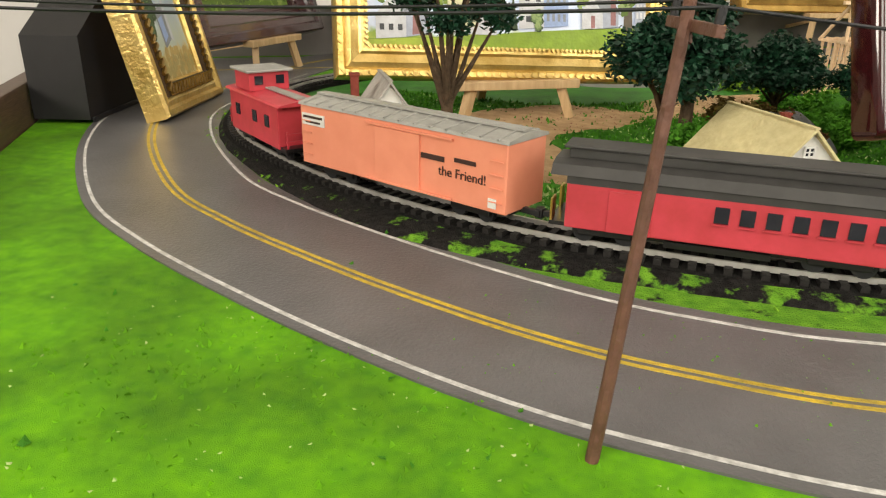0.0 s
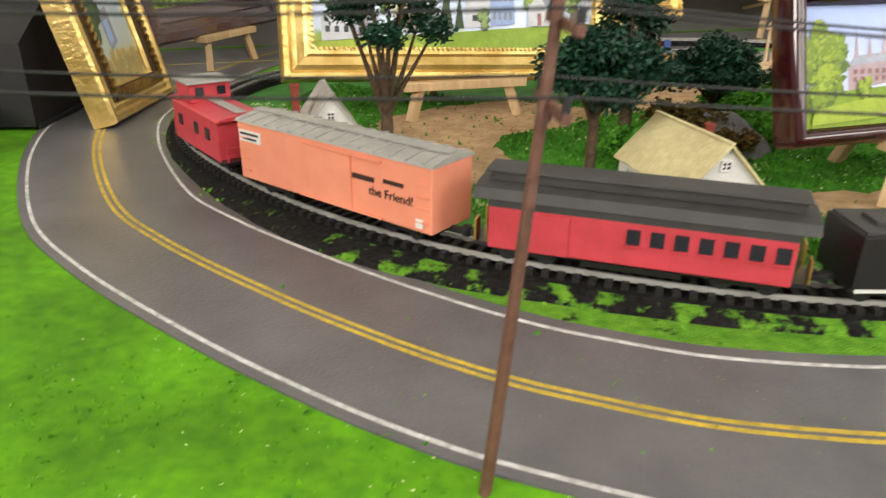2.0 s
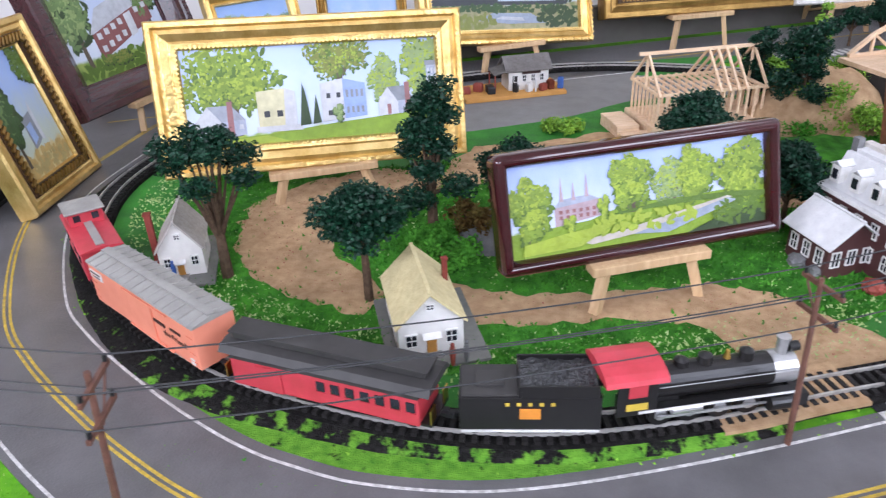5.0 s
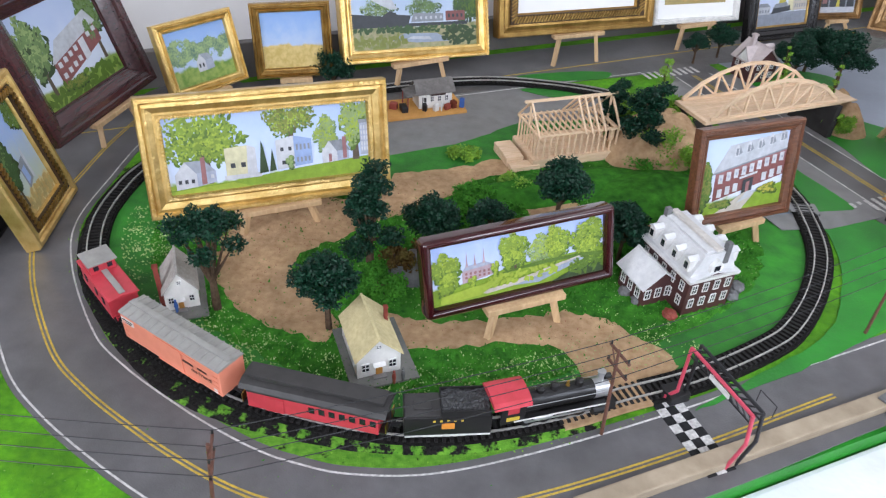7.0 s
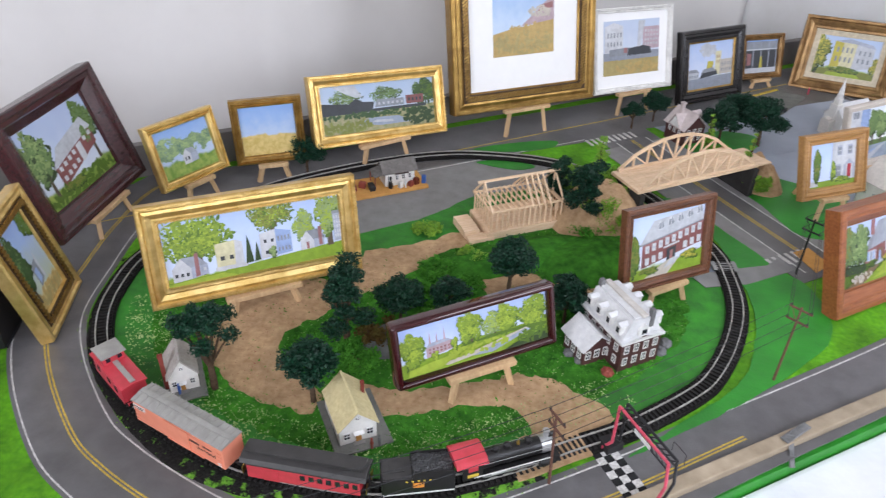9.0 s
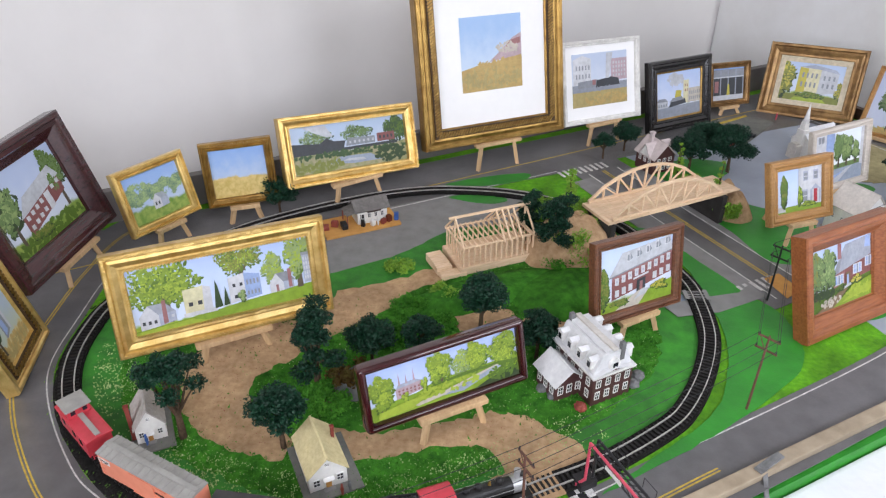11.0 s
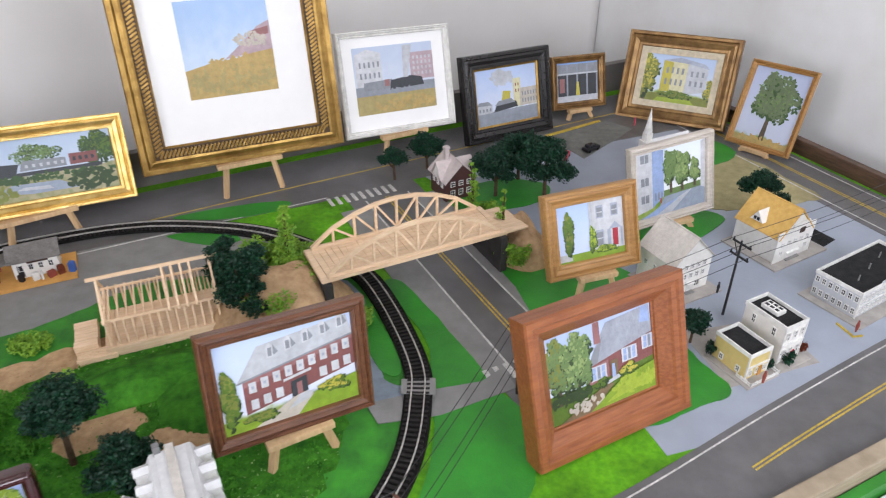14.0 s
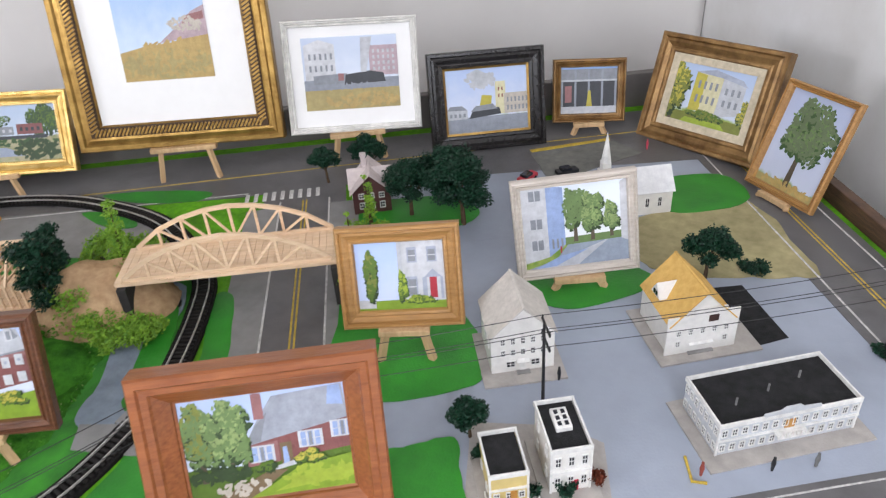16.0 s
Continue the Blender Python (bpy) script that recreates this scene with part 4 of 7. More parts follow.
village += oil_tree(0.585, 0.26, 0.03, 0.1, V, 5, ("deep", "sage", "mint"), None, 4) + [("white", [(0.75, 0.2), (0.83, 0.21), (0.83, 0.36), (0.79, 0.5), (0.75, 0.36)]), ("slate", [(0.79, 0.5), (0.86, 0.5), (0.9, 0.34), (0.83, 0.34)]), ("shade", [(0.83, 0.21), (0.89, 0.23), (0.89, 0.35), (0.83, 0.35)]), ("rose_brick", box_poly(0.86, 0.88, 0.24, 0.54)), ("rose_brick", box_poly(0.785, 0.8, 0.21, 0.32))]
village += [("shade", box_poly(0.955, 1.0, 0.26, 0.7)), ("slate", box_poly(0.95, 1.0, 0.7, 0.75))] + grid_windows(0.957, 1.0, 0.3, 0.68, 3, 5, "white", 0.55) + [("spring", [(0, 0), (0.4, 0.0), (0.3, 0.09), (0, 0.05)])]
picture((0.754, 1.277, 0.037), 29.5, 15.3, -2.3, 0.334, 0.162, 0.03, M["gold"], canvas_mat("oil_village", horizon=0.12, trees=0.0, seed=1.3, aspect=2.4, sky=((0.42, 0.53, 0.82), (0.6, 0.68, 0.85)), ground=((0.22, 0.36, 0.03), (0.38, 0.46, 0.06))), "wide carved gold frame with a village painting", 0.02, village, carve="scroll")
# the lacquered frame: green park
V = 3.04
park = [("lime", [(0, 0), (1, 0), (1, 0.44), (0.7, 0.42), (0.45, 0.44), (0.3, 0.32), (0, 0.28)])]
park += [("pink", [(0.17, 0.3), (0.34, 0.36), (0.34, 0.54), (0.17, 0.5)]), ("shade", [(0.17, 0.5), (0.34, 0.54), (0.3, 0.6), (0.19, 0.58)]), ("pink", [(0.19, 0.56), (0.205, 0.56), (0.198, 0.82)]), ("pink", [(0.235, 0.56), (0.25, 0.56), (0.243, 0.76)]), ("pink", [(0.285, 0.58), (0.3, 0.58), (0.293, 0.84)])] + grid_windows(0.18, 0.33, 0.36, 0.48, 6, 2, "rose_brick", 0.5)
park += oil_tree(0.62, 0.62, 0.1, 0.26, V, 11, ("sage", "mint", "spring"), 0.38, 8) + oil_tree(0.08, 0.5, 0.085, 0.4, V, 12, ("sap", "fresh", "spring"), 0.12, 10) + oil_tree(0.46, 0.66, 0.095, 0.34, V, 13, ("sap", "fresh", "spring"), 0.34, 10)
park += oil_tree(0.71, 0.66, 0.085, 0.34, V, 14, ("sap", "fresh", "spring"), 0.36, 9) + oil_tree(0.9, 0.6, 0.12, 0.38, V, 15, ("sap", "fresh", "spring"), 0.26, 12) + oil_tree(0.35, 0.42, 0.03, 0.18, V, 16, ("sap", "fresh", "spring"), None, 4) + oil_tree(0.22, 0.3, 0.03, 0.13, V, 17, ("sap", "fresh", "spring"), None, 4)
park += [("sap", [(0.34, 0.34), (0.6, 0.42), (0.86, 0.4), (1.0, 0.36), (1.0, 0.3), (0.7, 0.36)]), ("path", [(0.25, 0.12), (0.42, 0.16), (0.62, 0.26), (0.84, 0.36), (0.86, 0.34), (0.66, 0.22), (0.46, 0.1), (0.3, 0.06)]), ("water", [(0.46, 0.1), (0.66, 0.22), (0.84, 0.34), (0.88, 0.3), (0.74, 0.18), (0.6, 0.06)]), ("spring", [(0.04, 0.04), (0.26, 0.06), (0.4, 0.26), (0.2, 0.22), (0.05, 0.16)]), ("deep", [(0.78, 0.12), (1.0, 0.24), (1.0, 0.0), (0.66, 0.0)]), strokes("spring", 0.5, 0.24, 0.25, 0.1, 60, 0.05, V, random.Random(18)), strokes("sap", 0.9, 0.2, 0.12, 0.14, 60, 0.05, V, random.Random(19))]
picture((1.106, 1.126, 0.045), 29.2, 16.0, 0.3, 0.248, 0.097, 0.0115, M["mahogany"], canvas_mat("oil_park", horizon=0.3, trees=0.0, seed=4.1, aspect=3.0, sky=((0.36, 0.46, 0.78), (0.6, 0.66, 0.84)), ground=((0.2, 0.34, 0.02), (0.3, 0.43, 0.04))), "glossy mahogany framed painting of a green park", 0.02, park, carve="round")
# brick mansion in walnut
V = 1.45
mans = [("brick", [(0.17, 0.17), (1.0, 0.4), (1.0, 0.74), (0.17, 0.53)]), ("rose_brick", [(0.17, 0.47), (1.0, 0.69), (1.0, 0.74), (0.17, 0.53)]), ("steam", [(0.13, 0.53), (1.0, 0.75), (0.96, 0.97), (0.3, 0.88)]), ("slate", [(0.13, 0.52), (1.0, 0.735), (1.0, 0.755), (0.13, 0.54)])]
for k in range(5):
    x, z = 0.36 + k * 0.13, 0.72 + k * 0.03
    mans += [("white", [(x, z), (x + 0.05, z + 0.01), (x + 0.05, z + 0.13), (x + 0.025, z + 0.17), (x, z + 0.12)]), ("slate", box_poly(x + 0.012, x + 0.04, z + 0.02, z + 0.11)), ("slate", [(x + 0.05, z + 0.02), (x + 0.085, z + 0.05), (x + 0.05, z + 0.14)])]
mans += grid_windows(0.19, 0.98, 0.37, 0.52, 9, 1, "white", 0.6, 0.27) + grid_windows(0.19, 0.98, 0.39, 0.5, 9, 1, "shade", 0.22, 0.27)
mans += grid_windows(0.19, 0.46, 0.19, 0.33, 3, 1, "white", 0.6, 0.27) + grid_windows(0.7, 0.98, 0.33, 0.47, 3, 1, "white", 0.6, 0.27) + [("dark", [(0.5, 0.22), (0.62, 0.25), (0.62, 0.43), (0.5, 0.4)]), ("white", [(0.45, 0.42), (0.66, 0.47), (0.66, 0.5), (0.45, 0.45)]), ("rose_brick", [(0.54, 0.23), (0.58, 0.24), (0.58, 0.38), (0.54, 0.37)])]
mans += [("lime", [(0, 0), (1, 0), (1, 0.3), (0.7, 0.22), (0.45, 0.12), (0, 0.16)]), ("path", [(0.2, 0.0), (0.52, 0.0), (0.66, 0.2), (0.6, 0.25), (0.5, 0.22)]), ("steam", [(0.46, 0.1), (0.62, 0.16), (0.66, 0.24), (0.56, 0.24)])]
mans += oil_tree(0.07, 0.4, 0.06, 0.34, V, 21, ("deep", "sap", "olive"), 0.1, 8) + oil_tree(0.82, 0.24, 0.14, 0.09, V, 22, ("deep", "sap", "yellow"), None, 6) + oil_tree(0.26, 0.12, 0.14, 0.07, V, 23, ("deep", "sap", "olive"), None, 6)
picture((1.402, 1.357, 0.041), 32.0, 13.7, -3.8, 0.188, 0.14, 0.0165, M["walnut"], canvas_mat("oil_mansion", horizon=0.18, trees=0.0, seed=2.2, sky=((0.5, 0.6, 0.82), (0.66, 0.7, 0.82))), "walnut framed painting of a red brick mansion", 0.016, mans)
# cottage in red oak, standing on the road
V = 1.43
cott = [("sap", [(0, 0), (1, 0), (1, 0.4), (0.4, 0.32), (0, 0.34)]), ("brick", [(0.36, 0.3), (1.0, 0.38), (1.0, 0.68), (0.38, 0.52)]), ("rose_brick", [(0.36, 0.3), (0.56, 0.32), (0.56, 0.52), (0.38, 0.5)]), ("roof", [(0.36, 0.5), (1.0, 0.66), (0.98, 0.98), (0.56, 0.94), (0.44, 0.7)]), ("slate", [(0.36, 0.5), (0.46, 0.53), (0.52, 0.8), (0.44, 0.68)]), ("blue", [(0.88, 0.8), (0.98, 0.78), (0.97, 0.97), (0.9, 0.97)]), ("rose_brick", box_poly(0.44, 0.5, 0.74, 0.98))]
cott += oil_tree(0.1, 0.66, 0.17, 0.34, V, 31, ("deep", "sage", "olive"), 0.2, 11) + oil_tree(0.27, 0.64, 0.16, 0.36, V, 32, ("deep", "sage", "mint"), 0.22, 11)
for cx, cz in ((0.46, 0.41), (0.76, 0.5), (0.96, 0.56)):
    cott += [("white", box_poly(cx - 0.075, cx + 0.075, cz - 0.075, cz + 0.085))] + grid_windows(cx - 0.065, cx + 0.065, cz - 0.065, cz + 0.075, 3, 2, "blue", 0.7) + [("slate", box_poly(cx - 0.01, cx + 0.01, cz - 0.06, cz + 0.07))]
cott += [("earth", box_poly(0.57, 0.64, 0.3, 0.5)), ("blue", [(0.58, 0.28), (0.62, 0.28), (0.61, 0.46), (0.585, 0.46)]), ("steam", [(0.5, 0.24), (0.66, 0.28), (0.64, 0.32), (0.52, 0.28)]), ("earth", [(0.06, 0.0), (0.36, 0.0), (0.6, 0.24), (0.5, 0.26), (0.24, 0.1)]), strokes("path", 0.33, 0.12, 0.16, 0.07, 36, 0.035, V, random.Random(33)), ("lime", [(0.34, 0.0), (1.0, 0.0), (1.0, 0.32), (0.68, 0.26)]), ("spring", [(0.5, 0.04), (1.0, 0.1), (1.0, 0.22), (0.7, 0.17)]), strokes("spring", 0.8, 0.16, 0.22, 0.1, 50, 0.04, V, random.Random(34)), strokes("deep", 0.2, 0.26, 0.2, 0.05, 60, 0.04, V, random.Random(35))]
cott += oil_tree(0.74, 0.34, 0.1, 0.08, V, 36, ("deep", "sap", "yellow"), None, 6) + oil_tree(0.48, 0.29, 0.08, 0.06, V, 37, ("deep", "deep", "sap"), None, 5)
picture((1.772, 1.394, 0.004), 31.5, 19.6, -1.3, 0.228, 0.181, 0.036, M["oak"], canvas_mat("oil_cottage", horizon=0.3, trees=0.0, seed=7.7, sky=((0.42, 0.52, 0.76), (0.62, 0.68, 0.82)), ground=((0.12, 0.24, 0.02), (0.24, 0.36, 0.04))), "red oak framed painting of a brick cottage", 0.03, cott, easel=False, carve="deep")
# white house with cypresses
V = 1.26
cyp = [("lime", [(0, 0), (1, 0), (1, 0.16), (0, 0.14)]), ("white", box_poly(0.48, 1.0, 0.12, 1.0)), ("steam", box_poly(0.48, 0.53, 0.12, 1.0)), ("red", box_poly(0.82, 0.9, 0.16, 0.46)), ("white", box_poly(0.0, 0.2, 0.04, 0.16)), ("shade", [(0.76, 0.46), (0.96, 0.46), (0.86, 0.58)]), ("shade", box_poly(0.74, 0.79, 0.14, 0.46)), ("shade", box_poly(0.94, 0.97, 0.14, 0.46))]
for a, b, c, d in ((0.6, 0.68, 0.7, 0.86), (0.82, 0.9, 0.7, 0.86), (0.58, 0.67, 0.22, 0.44)):
    cyp += [("shade", box_poly(a - 0.015, b + 0.015, c - 0.02, d + 0.04)), ("slate", box_poly(a, b, c, d)), ("white", box_poly(a, b, (c + d) / 2 - 0.008, (c + d) / 2 + 0.008))]
cyp += oil_tree(0.17, 0.5, 0.07, 0.42, V, 41, ("deep", "sap", "olive"), None, 10) + oil_tree(0.52, 0.34, 0.06, 0.26, V, 42, ("deep", "sap", "spring"), None, 8) + oil_tree(0.7, 0.14, 0.2, 0.07, V, 43, ("deep", "sap", "spring"), None, 7)
picture((1.777, 1.673, 0.049), 21.2, 19.1, 1.5, 0.149, 0.127, 0.021, M["light_oak"], canvas_mat("oil_cypress", horizon=0.1, trees=0.0, seed=3.0, sky=((0.42, 0.54, 0.85), (0.58, 0.66, 0.88))), "light oak framed painting of a white house", 0.018, cyp)
# blue house by a street
V = 1.2
strt = [("white", [(0.0, 0.08), (0.24, 0.14), (0.24, 1.0), (0.0, 1.0)]), ("blue", [(0.24, 0.14), (0.4, 0.28), (0.4, 0.97), (0.24, 1.0)]), ("sage", [(0.4, 0.26), (1.0, 0.28), (1.0, 0.38), (0.4, 0.36)]), ("water", [(0.0, 0.0), (0.3, 0.1), (0.42, 0.27), (1.0, 0.29), (1.0, 0.0)]), ("steam", [(0.12, 0.0), (0.5, 0.0), (0.8, 0.28), (0.78, 0.28)]), ("blue", [(0.08, 0.0), (0.3, 0.02), (0.62, 0.2), (0.34, 0.14)]), ("white", [(0.93, 0.28), (1.0, 0.24), (1.0, 1.0), (0.93, 0.96)])]
for cz in (0.24, 0.5, 0.84):
    strt += [("slate", box_poly(0.08, 0.19, cz, cz + 0.12)), ("white", box_poly(0.13, 0.14, cz, cz + 0.12))]
strt += grid_windows(0.26, 0.39, 0.2, 0.4, 3, 1, "slate", 0.45) + [("red", box_poly(0.345, 0.36, 0.18, 0.26))]
strt += oil_tree(0.5, 0.7, 0.13, 0.28, V, 51, ("deep", "sage", "sage"), 0.3, 9) + oil_tree(0.66, 0.64, 0.12, 0.28, V, 52, ("deep", "sage", "mint"), 0.3, 9) + oil_tree(0.84, 0.56, 0.09, 0.2, V, 53, ("deep", "sage", "mint"), 0.32, 7)
picture((1.942, 1.883, 0.02), 24.9, 12.2, 3.5, 0.167, 0.142, 0.013, M["whitewash"], canvas_mat("oil_street", horizon=0.3, trees=0.0, seed=9.4, sky=((0.74, 0.8, 0.9), (0.85, 0.87, 0.88))), "whitewashed frame with a painting of a street", 0.016, strt)
# train by a pond, gold frame
V = 2.7
trn = oil_tree(0.2, 0.72, 0.16, 0.2, V, 61, ("deep", "sage", "mint"), None, 9) + oil_tree(0.55, 0.74, 0.16, 0.18, V, 62, ("deep", "sage", "sage"), None, 9) + oil_tree(0.92, 0.7, 0.12, 0.34, V, 63, ("deep", "green", "sap"), None, 10)
trn += [("dark", [(0.0, 0.42), (0.44, 0.46), (0.46, 0.6), (0.36, 0.62), (0.3, 0.7), (0.24, 0.6), (0.0, 0.66)]), ("slate", [(0.46, 0.48), (0.72, 0.48), (0.72, 0.62), (0.48, 0.64)]), ("brick", box_poly(0.74, 0.9, 0.48, 0.66)), ("dark", box_poly(0.0, 0.92, 0.4, 0.46)), ("steam", [(0.3, 0.72), (0.36, 0.72), (0.3, 0.96), (0.1, 0.98), (0.2, 0.84)])] + grid_windows(0.48, 0.72, 0.5, 0.6, 6, 1, "steam", 0.4) + grid_windows(0.75, 0.89, 0.52, 0.62, 4, 1, "dark", 0.5)
trn += [strokes("green", 0.5, 0.35, 0.5, 0.06, 110, 0.05, V, random.Random(64)), ("water", [(0.3, 0.16), (0.5, 0.1), (0.78, 0.1), (0.66, 0.26), (0.4, 0.28)]), ("steam", [(0.42, 0.18), (0.62, 0.14), (0.6, 0.2), (0.46, 0.22)]), strokes("olive", 0.2, 0.14, 0.22, 0.12, 60, 0.06, V, random.Random(65)), strokes("deep", 0.85, 0.2, 0.14, 0.16, 60, 0.06, V, random.Random(66))]
picture((0.87, 1.808, 0.05), 34.9, 19.9, -4.6, 0.318, 0.148, 0.024, M["gold"], canvas_mat("oil_train", horizon=0.42, trees=0.0, seed=5.5, aspect=2.6, sky=((0.36, 0.46, 0.62), (0.55, 0.6, 0.68)), ground=((0.2, 0.22, 0.08), (0.34, 0.3, 0.16))), "gold framed painting of a steam train", 0.02, trn, carve="scroll")
# large frame with a wide white mount
barn = [("gold", [(0.0, 0.0), (1.0, 0.0), (1.0, 0.5), (0.6, 0.38), (0.3, 0.36), (0.0, 0.3)]), ("pink", [(0.45, 0.38), (1.0, 0.44), (1.0, 0.74), (0.85, 0.68), (0.62, 0.5)]), ("rose_brick", [(0.74, 0.56), (0.98, 0.6), (0.98, 0.68), (0.76, 0.64)]), strokes("straw", 0.5, 0.16, 0.5, 0.16, 140, 0.035, 1.0, random.Random(71)), strokes("gold", 0.6, 0.3, 0.4, 0.1, 90, 0.035, 1.0, random.Random(72)), strokes("path", 0.78, 0.56, 0.2, 0.07, 50, 0.03, 1.0, random.Random(73))]
picture((1.179, 1.99, 0.068), 27.6, 12.3, -0.8, 0.369, 0.374, 0.046, M["old_gold"], canvas_mat("oil_barn", horizon=0.25, trees=0.0, seed=6.1, sky=((0.3, 0.45, 0.7), (0.55, 0.65, 0.78)), ground=((0.4, 0.28, 0.08), (0.56, 0.42, 0.15))), "large antique gold frame with white mount", 0.03, barn, mount=(0.215, 0.225, 0.26, 0.16), carve="rope")
# white frame, street with locomotive
depot = [("straw", box_poly(0.0, 1.0, 0.0, 0.28)), ("white", box_poly(0.02, 0.34, 0.42, 0.9)), ("white", [(0.02, 0.9), (0.34, 0.9), (0.18, 0.97)]), ("pink", box_poly(0.7, 1.0, 0.45, 0.86)), ("grey", box_poly(0.0, 1.0, 0.28, 0.42)), ("slate", [(0.1, 0.36), (0.42, 0.36), (0.46, 0.5), (0.1, 0.48)]), ("dark", [(0.42, 0.34), (0.86, 0.36), (0.84, 0.48), (0.7, 0.52), (0.44, 0.48)]), ("rose_brick", box_poly(0.36, 0.42, 0.4, 0.5)), ("steam", [(0.6, 0.5), (0.66, 0.5), (0.74, 0.98), (0.62, 0.98)])] + grid_windows(0.05, 0.33, 0.5, 0.82, 5, 2, "slate", 0.4) + grid_windows(0.72, 0.98, 0.5, 0.82, 5, 4, "steam", 0.45) + [strokes("gold", 0.6, 0.12, 0.4, 0.1, 70, 0.04, 1.2, random.Random(74)), strokes("grey", 0.4, 0.32, 0.4, 0.04, 40, 0.025, 1.2, random.Random(75))]
picture((1.452, 2.152, 0.058), 30.6, 16.6, -2.7, 0.244, 0.202, 0.012, M["white"], canvas_mat("oil_depot", horizon=0.35, trees=0.0, seed=8.2, sky=((0.45, 0.52, 0.66), (0.62, 0.66, 0.74))), "white frame with a mounted train-town painting", 0.015, depot, mount=(0.1, 0.12, 0.17, 0.11))
# black frame, steam and a yellow tower
tower = [("grey", box_poly(0.0, 1.0, 0.0, 0.26)), ("cream", box_poly(0.6, 0.72, 0.28, 0.76)), ("yellow", [(0.4, 0.36), (0.54, 0.38), (0.56, 0.56), (0.44, 0.58)]), ("path", box_poly(0.7, 1.0, 0.28, 0.58)), ("dark", [(0.28, 0.24), (0.66, 0.28), (0.64, 0.38), (0.34, 0.4)]), ("slate", [(0.3, 0.34), (0.62, 0.36), (0.56, 0.44), (0.36, 0.42)]), ("steam", box_poly(0.02, 0.26, 0.24, 0.38)), ("slate", [(0.02, 0.38), (0.26, 0.37), (0.2, 0.44), (0.06, 0.44)]), ("steam", [(0.36, 0.7), (0.44, 0.66), (0.6, 0.82), (0.4, 0.96), (0.28, 0.9)]), strokes("steam", 0.45, 0.8, 0.18, 0.12, 40, 0.05, 1.4, random.Random(76))] + grid_windows(0.72, 0.99, 0.3, 0.54, 6, 2, "slate", 0.45) + grid_windows(0.04, 0.25, 0.26, 0.34, 4, 1, "slate", 0.5) + grid_windows(0.62, 0.7, 0.5, 0.7, 2, 2, "brick", 0.4)
picture((1.678, 2.253, 0.004), 30.9, 14.7, -1.2, 0.219, 0.183, 0.03, M["black"], canvas_mat("oil_tower", horizon=0.25, trees=0.0, seed=11.2, sky=((0.4, 0.5, 0.72), (0.62, 0.66, 0.78))), "black framed painting of a rail yard", 0.02, tower, easel=False, liner=M["old_gold"], liner_w=0.004)
# small gold frame, window
shop = [("grey", box_poly(0, 1, 0.12, 0.95))] + grid_windows(0.03, 0.97, 0.16, 0.7, 4, 1, "dark", 0.84) + grid_windows(0.03, 0.97, 0.72, 0.94, 4, 1, "slate", 0.84) + [("steam", box_poly(0.0, 1.0, 0.69, 0.73)), ("rose_brick", box_poly(0.08, 0.2, 0.25, 0.6)), ("yellow", [(0.46, 0.16), (0.56, 0.16), (0.53, 0.5), (0.49, 0.5)]), ("steam", box_poly(0.0, 1.0, 0.08, 0.16))]
picture((1.836, 2.375, 0.025), 23.1, 16.5, -1.7, 0.139, 0.119, 0.016, M["bronze"], canvas_mat("oil_shopfront", horizon=0.2, trees=0.0, seed=12.0, ground=((0.4, 0.42, 0.46), (0.5, 0.5, 0.52))), "small bronze framed painting of a shop window", 0.014, shop)
# corner frame, cream mansion
yard = [("cream", [(0.3, 0.28), (0.6, 0.3), (0.6, 0.78), (0.3, 0.8)]), ("steam", [(0.6, 0.26), (0.85, 0.34), (0.85, 0.72), (0.6, 0.8)]), ("yellow", [(0.3, 0.28), (0.42, 0.29), (0.42, 0.78), (0.3, 0.8)]), ("shade", [(0.28, 0.8), (0.6, 0.78), (0.87, 0.72), (0.8, 0.8), (0.5, 0.87)]), ("olive", box_poly(0.0, 1.0, 0.0, 0.24)), ("spring", [(0.2, 0.04), (0.8, 0.06), (0.7, 0.18), (0.3, 0.18)])] + grid_windows(0.33, 0.58, 0.36, 0.74, 4, 2, "slate", 0.42) + grid_windows(0.63, 0.83, 0.38, 0.7, 3, 2, "slate", 0.42) + oil_tree(0.12, 0.55, 0.15, 0.4, 1.5, 81, ("deep", "olive", "yellow"), 0.1, 10) + oil_tree(0.92, 0.36, 0.1, 0.2, 1.5, 82, ("deep", "olive", "yellow"), None, 7) + oil_tree(0.5, 0.24, 0.25, 0.07, 1.5, 83, ("deep", "sap", "olive"), None, 7)
picture((2.03, 2.344, 0.004), -27.2, 21.2, 2.4, 0.246, 0.197, 0.034, M["bronze"], canvas_mat("oil_yard", horizon=0.25, trees=0.0, seed=14.4, sky=((0.4, 0.5, 0.7), (0.55, 0.6, 0.7))), "ribbed bronze framed painting of a cream mansion", 0.026, yard, easel=False, liner=M["cream"])
# tall oak tree
oaktree = oil_tree(0.52, 0.62, 0.42, 0.34, 0.75, 91, ("green", "leaf", "sage"), None, 15)
oaktree = [("straw", box_poly(0, 1, 0, 0.08)), ("bark", [(0.45, 0.06), (0.55, 0.06), (0.53, 0.45), (0.48, 0.45)]), ("bark", [(0.48, 0.3), (0.52, 0.3), (0.72, 0.56), (0.68, 0.57)]), ("bark", [(0.48, 0.34), (0.51, 0.3), (0.34, 0.56), (0.31, 0.54)])] + oaktree + [strokes("gold", 0.5, 0.06, 0.5, 0.04, 40, 0.03, 0.75, random.Random(92))]
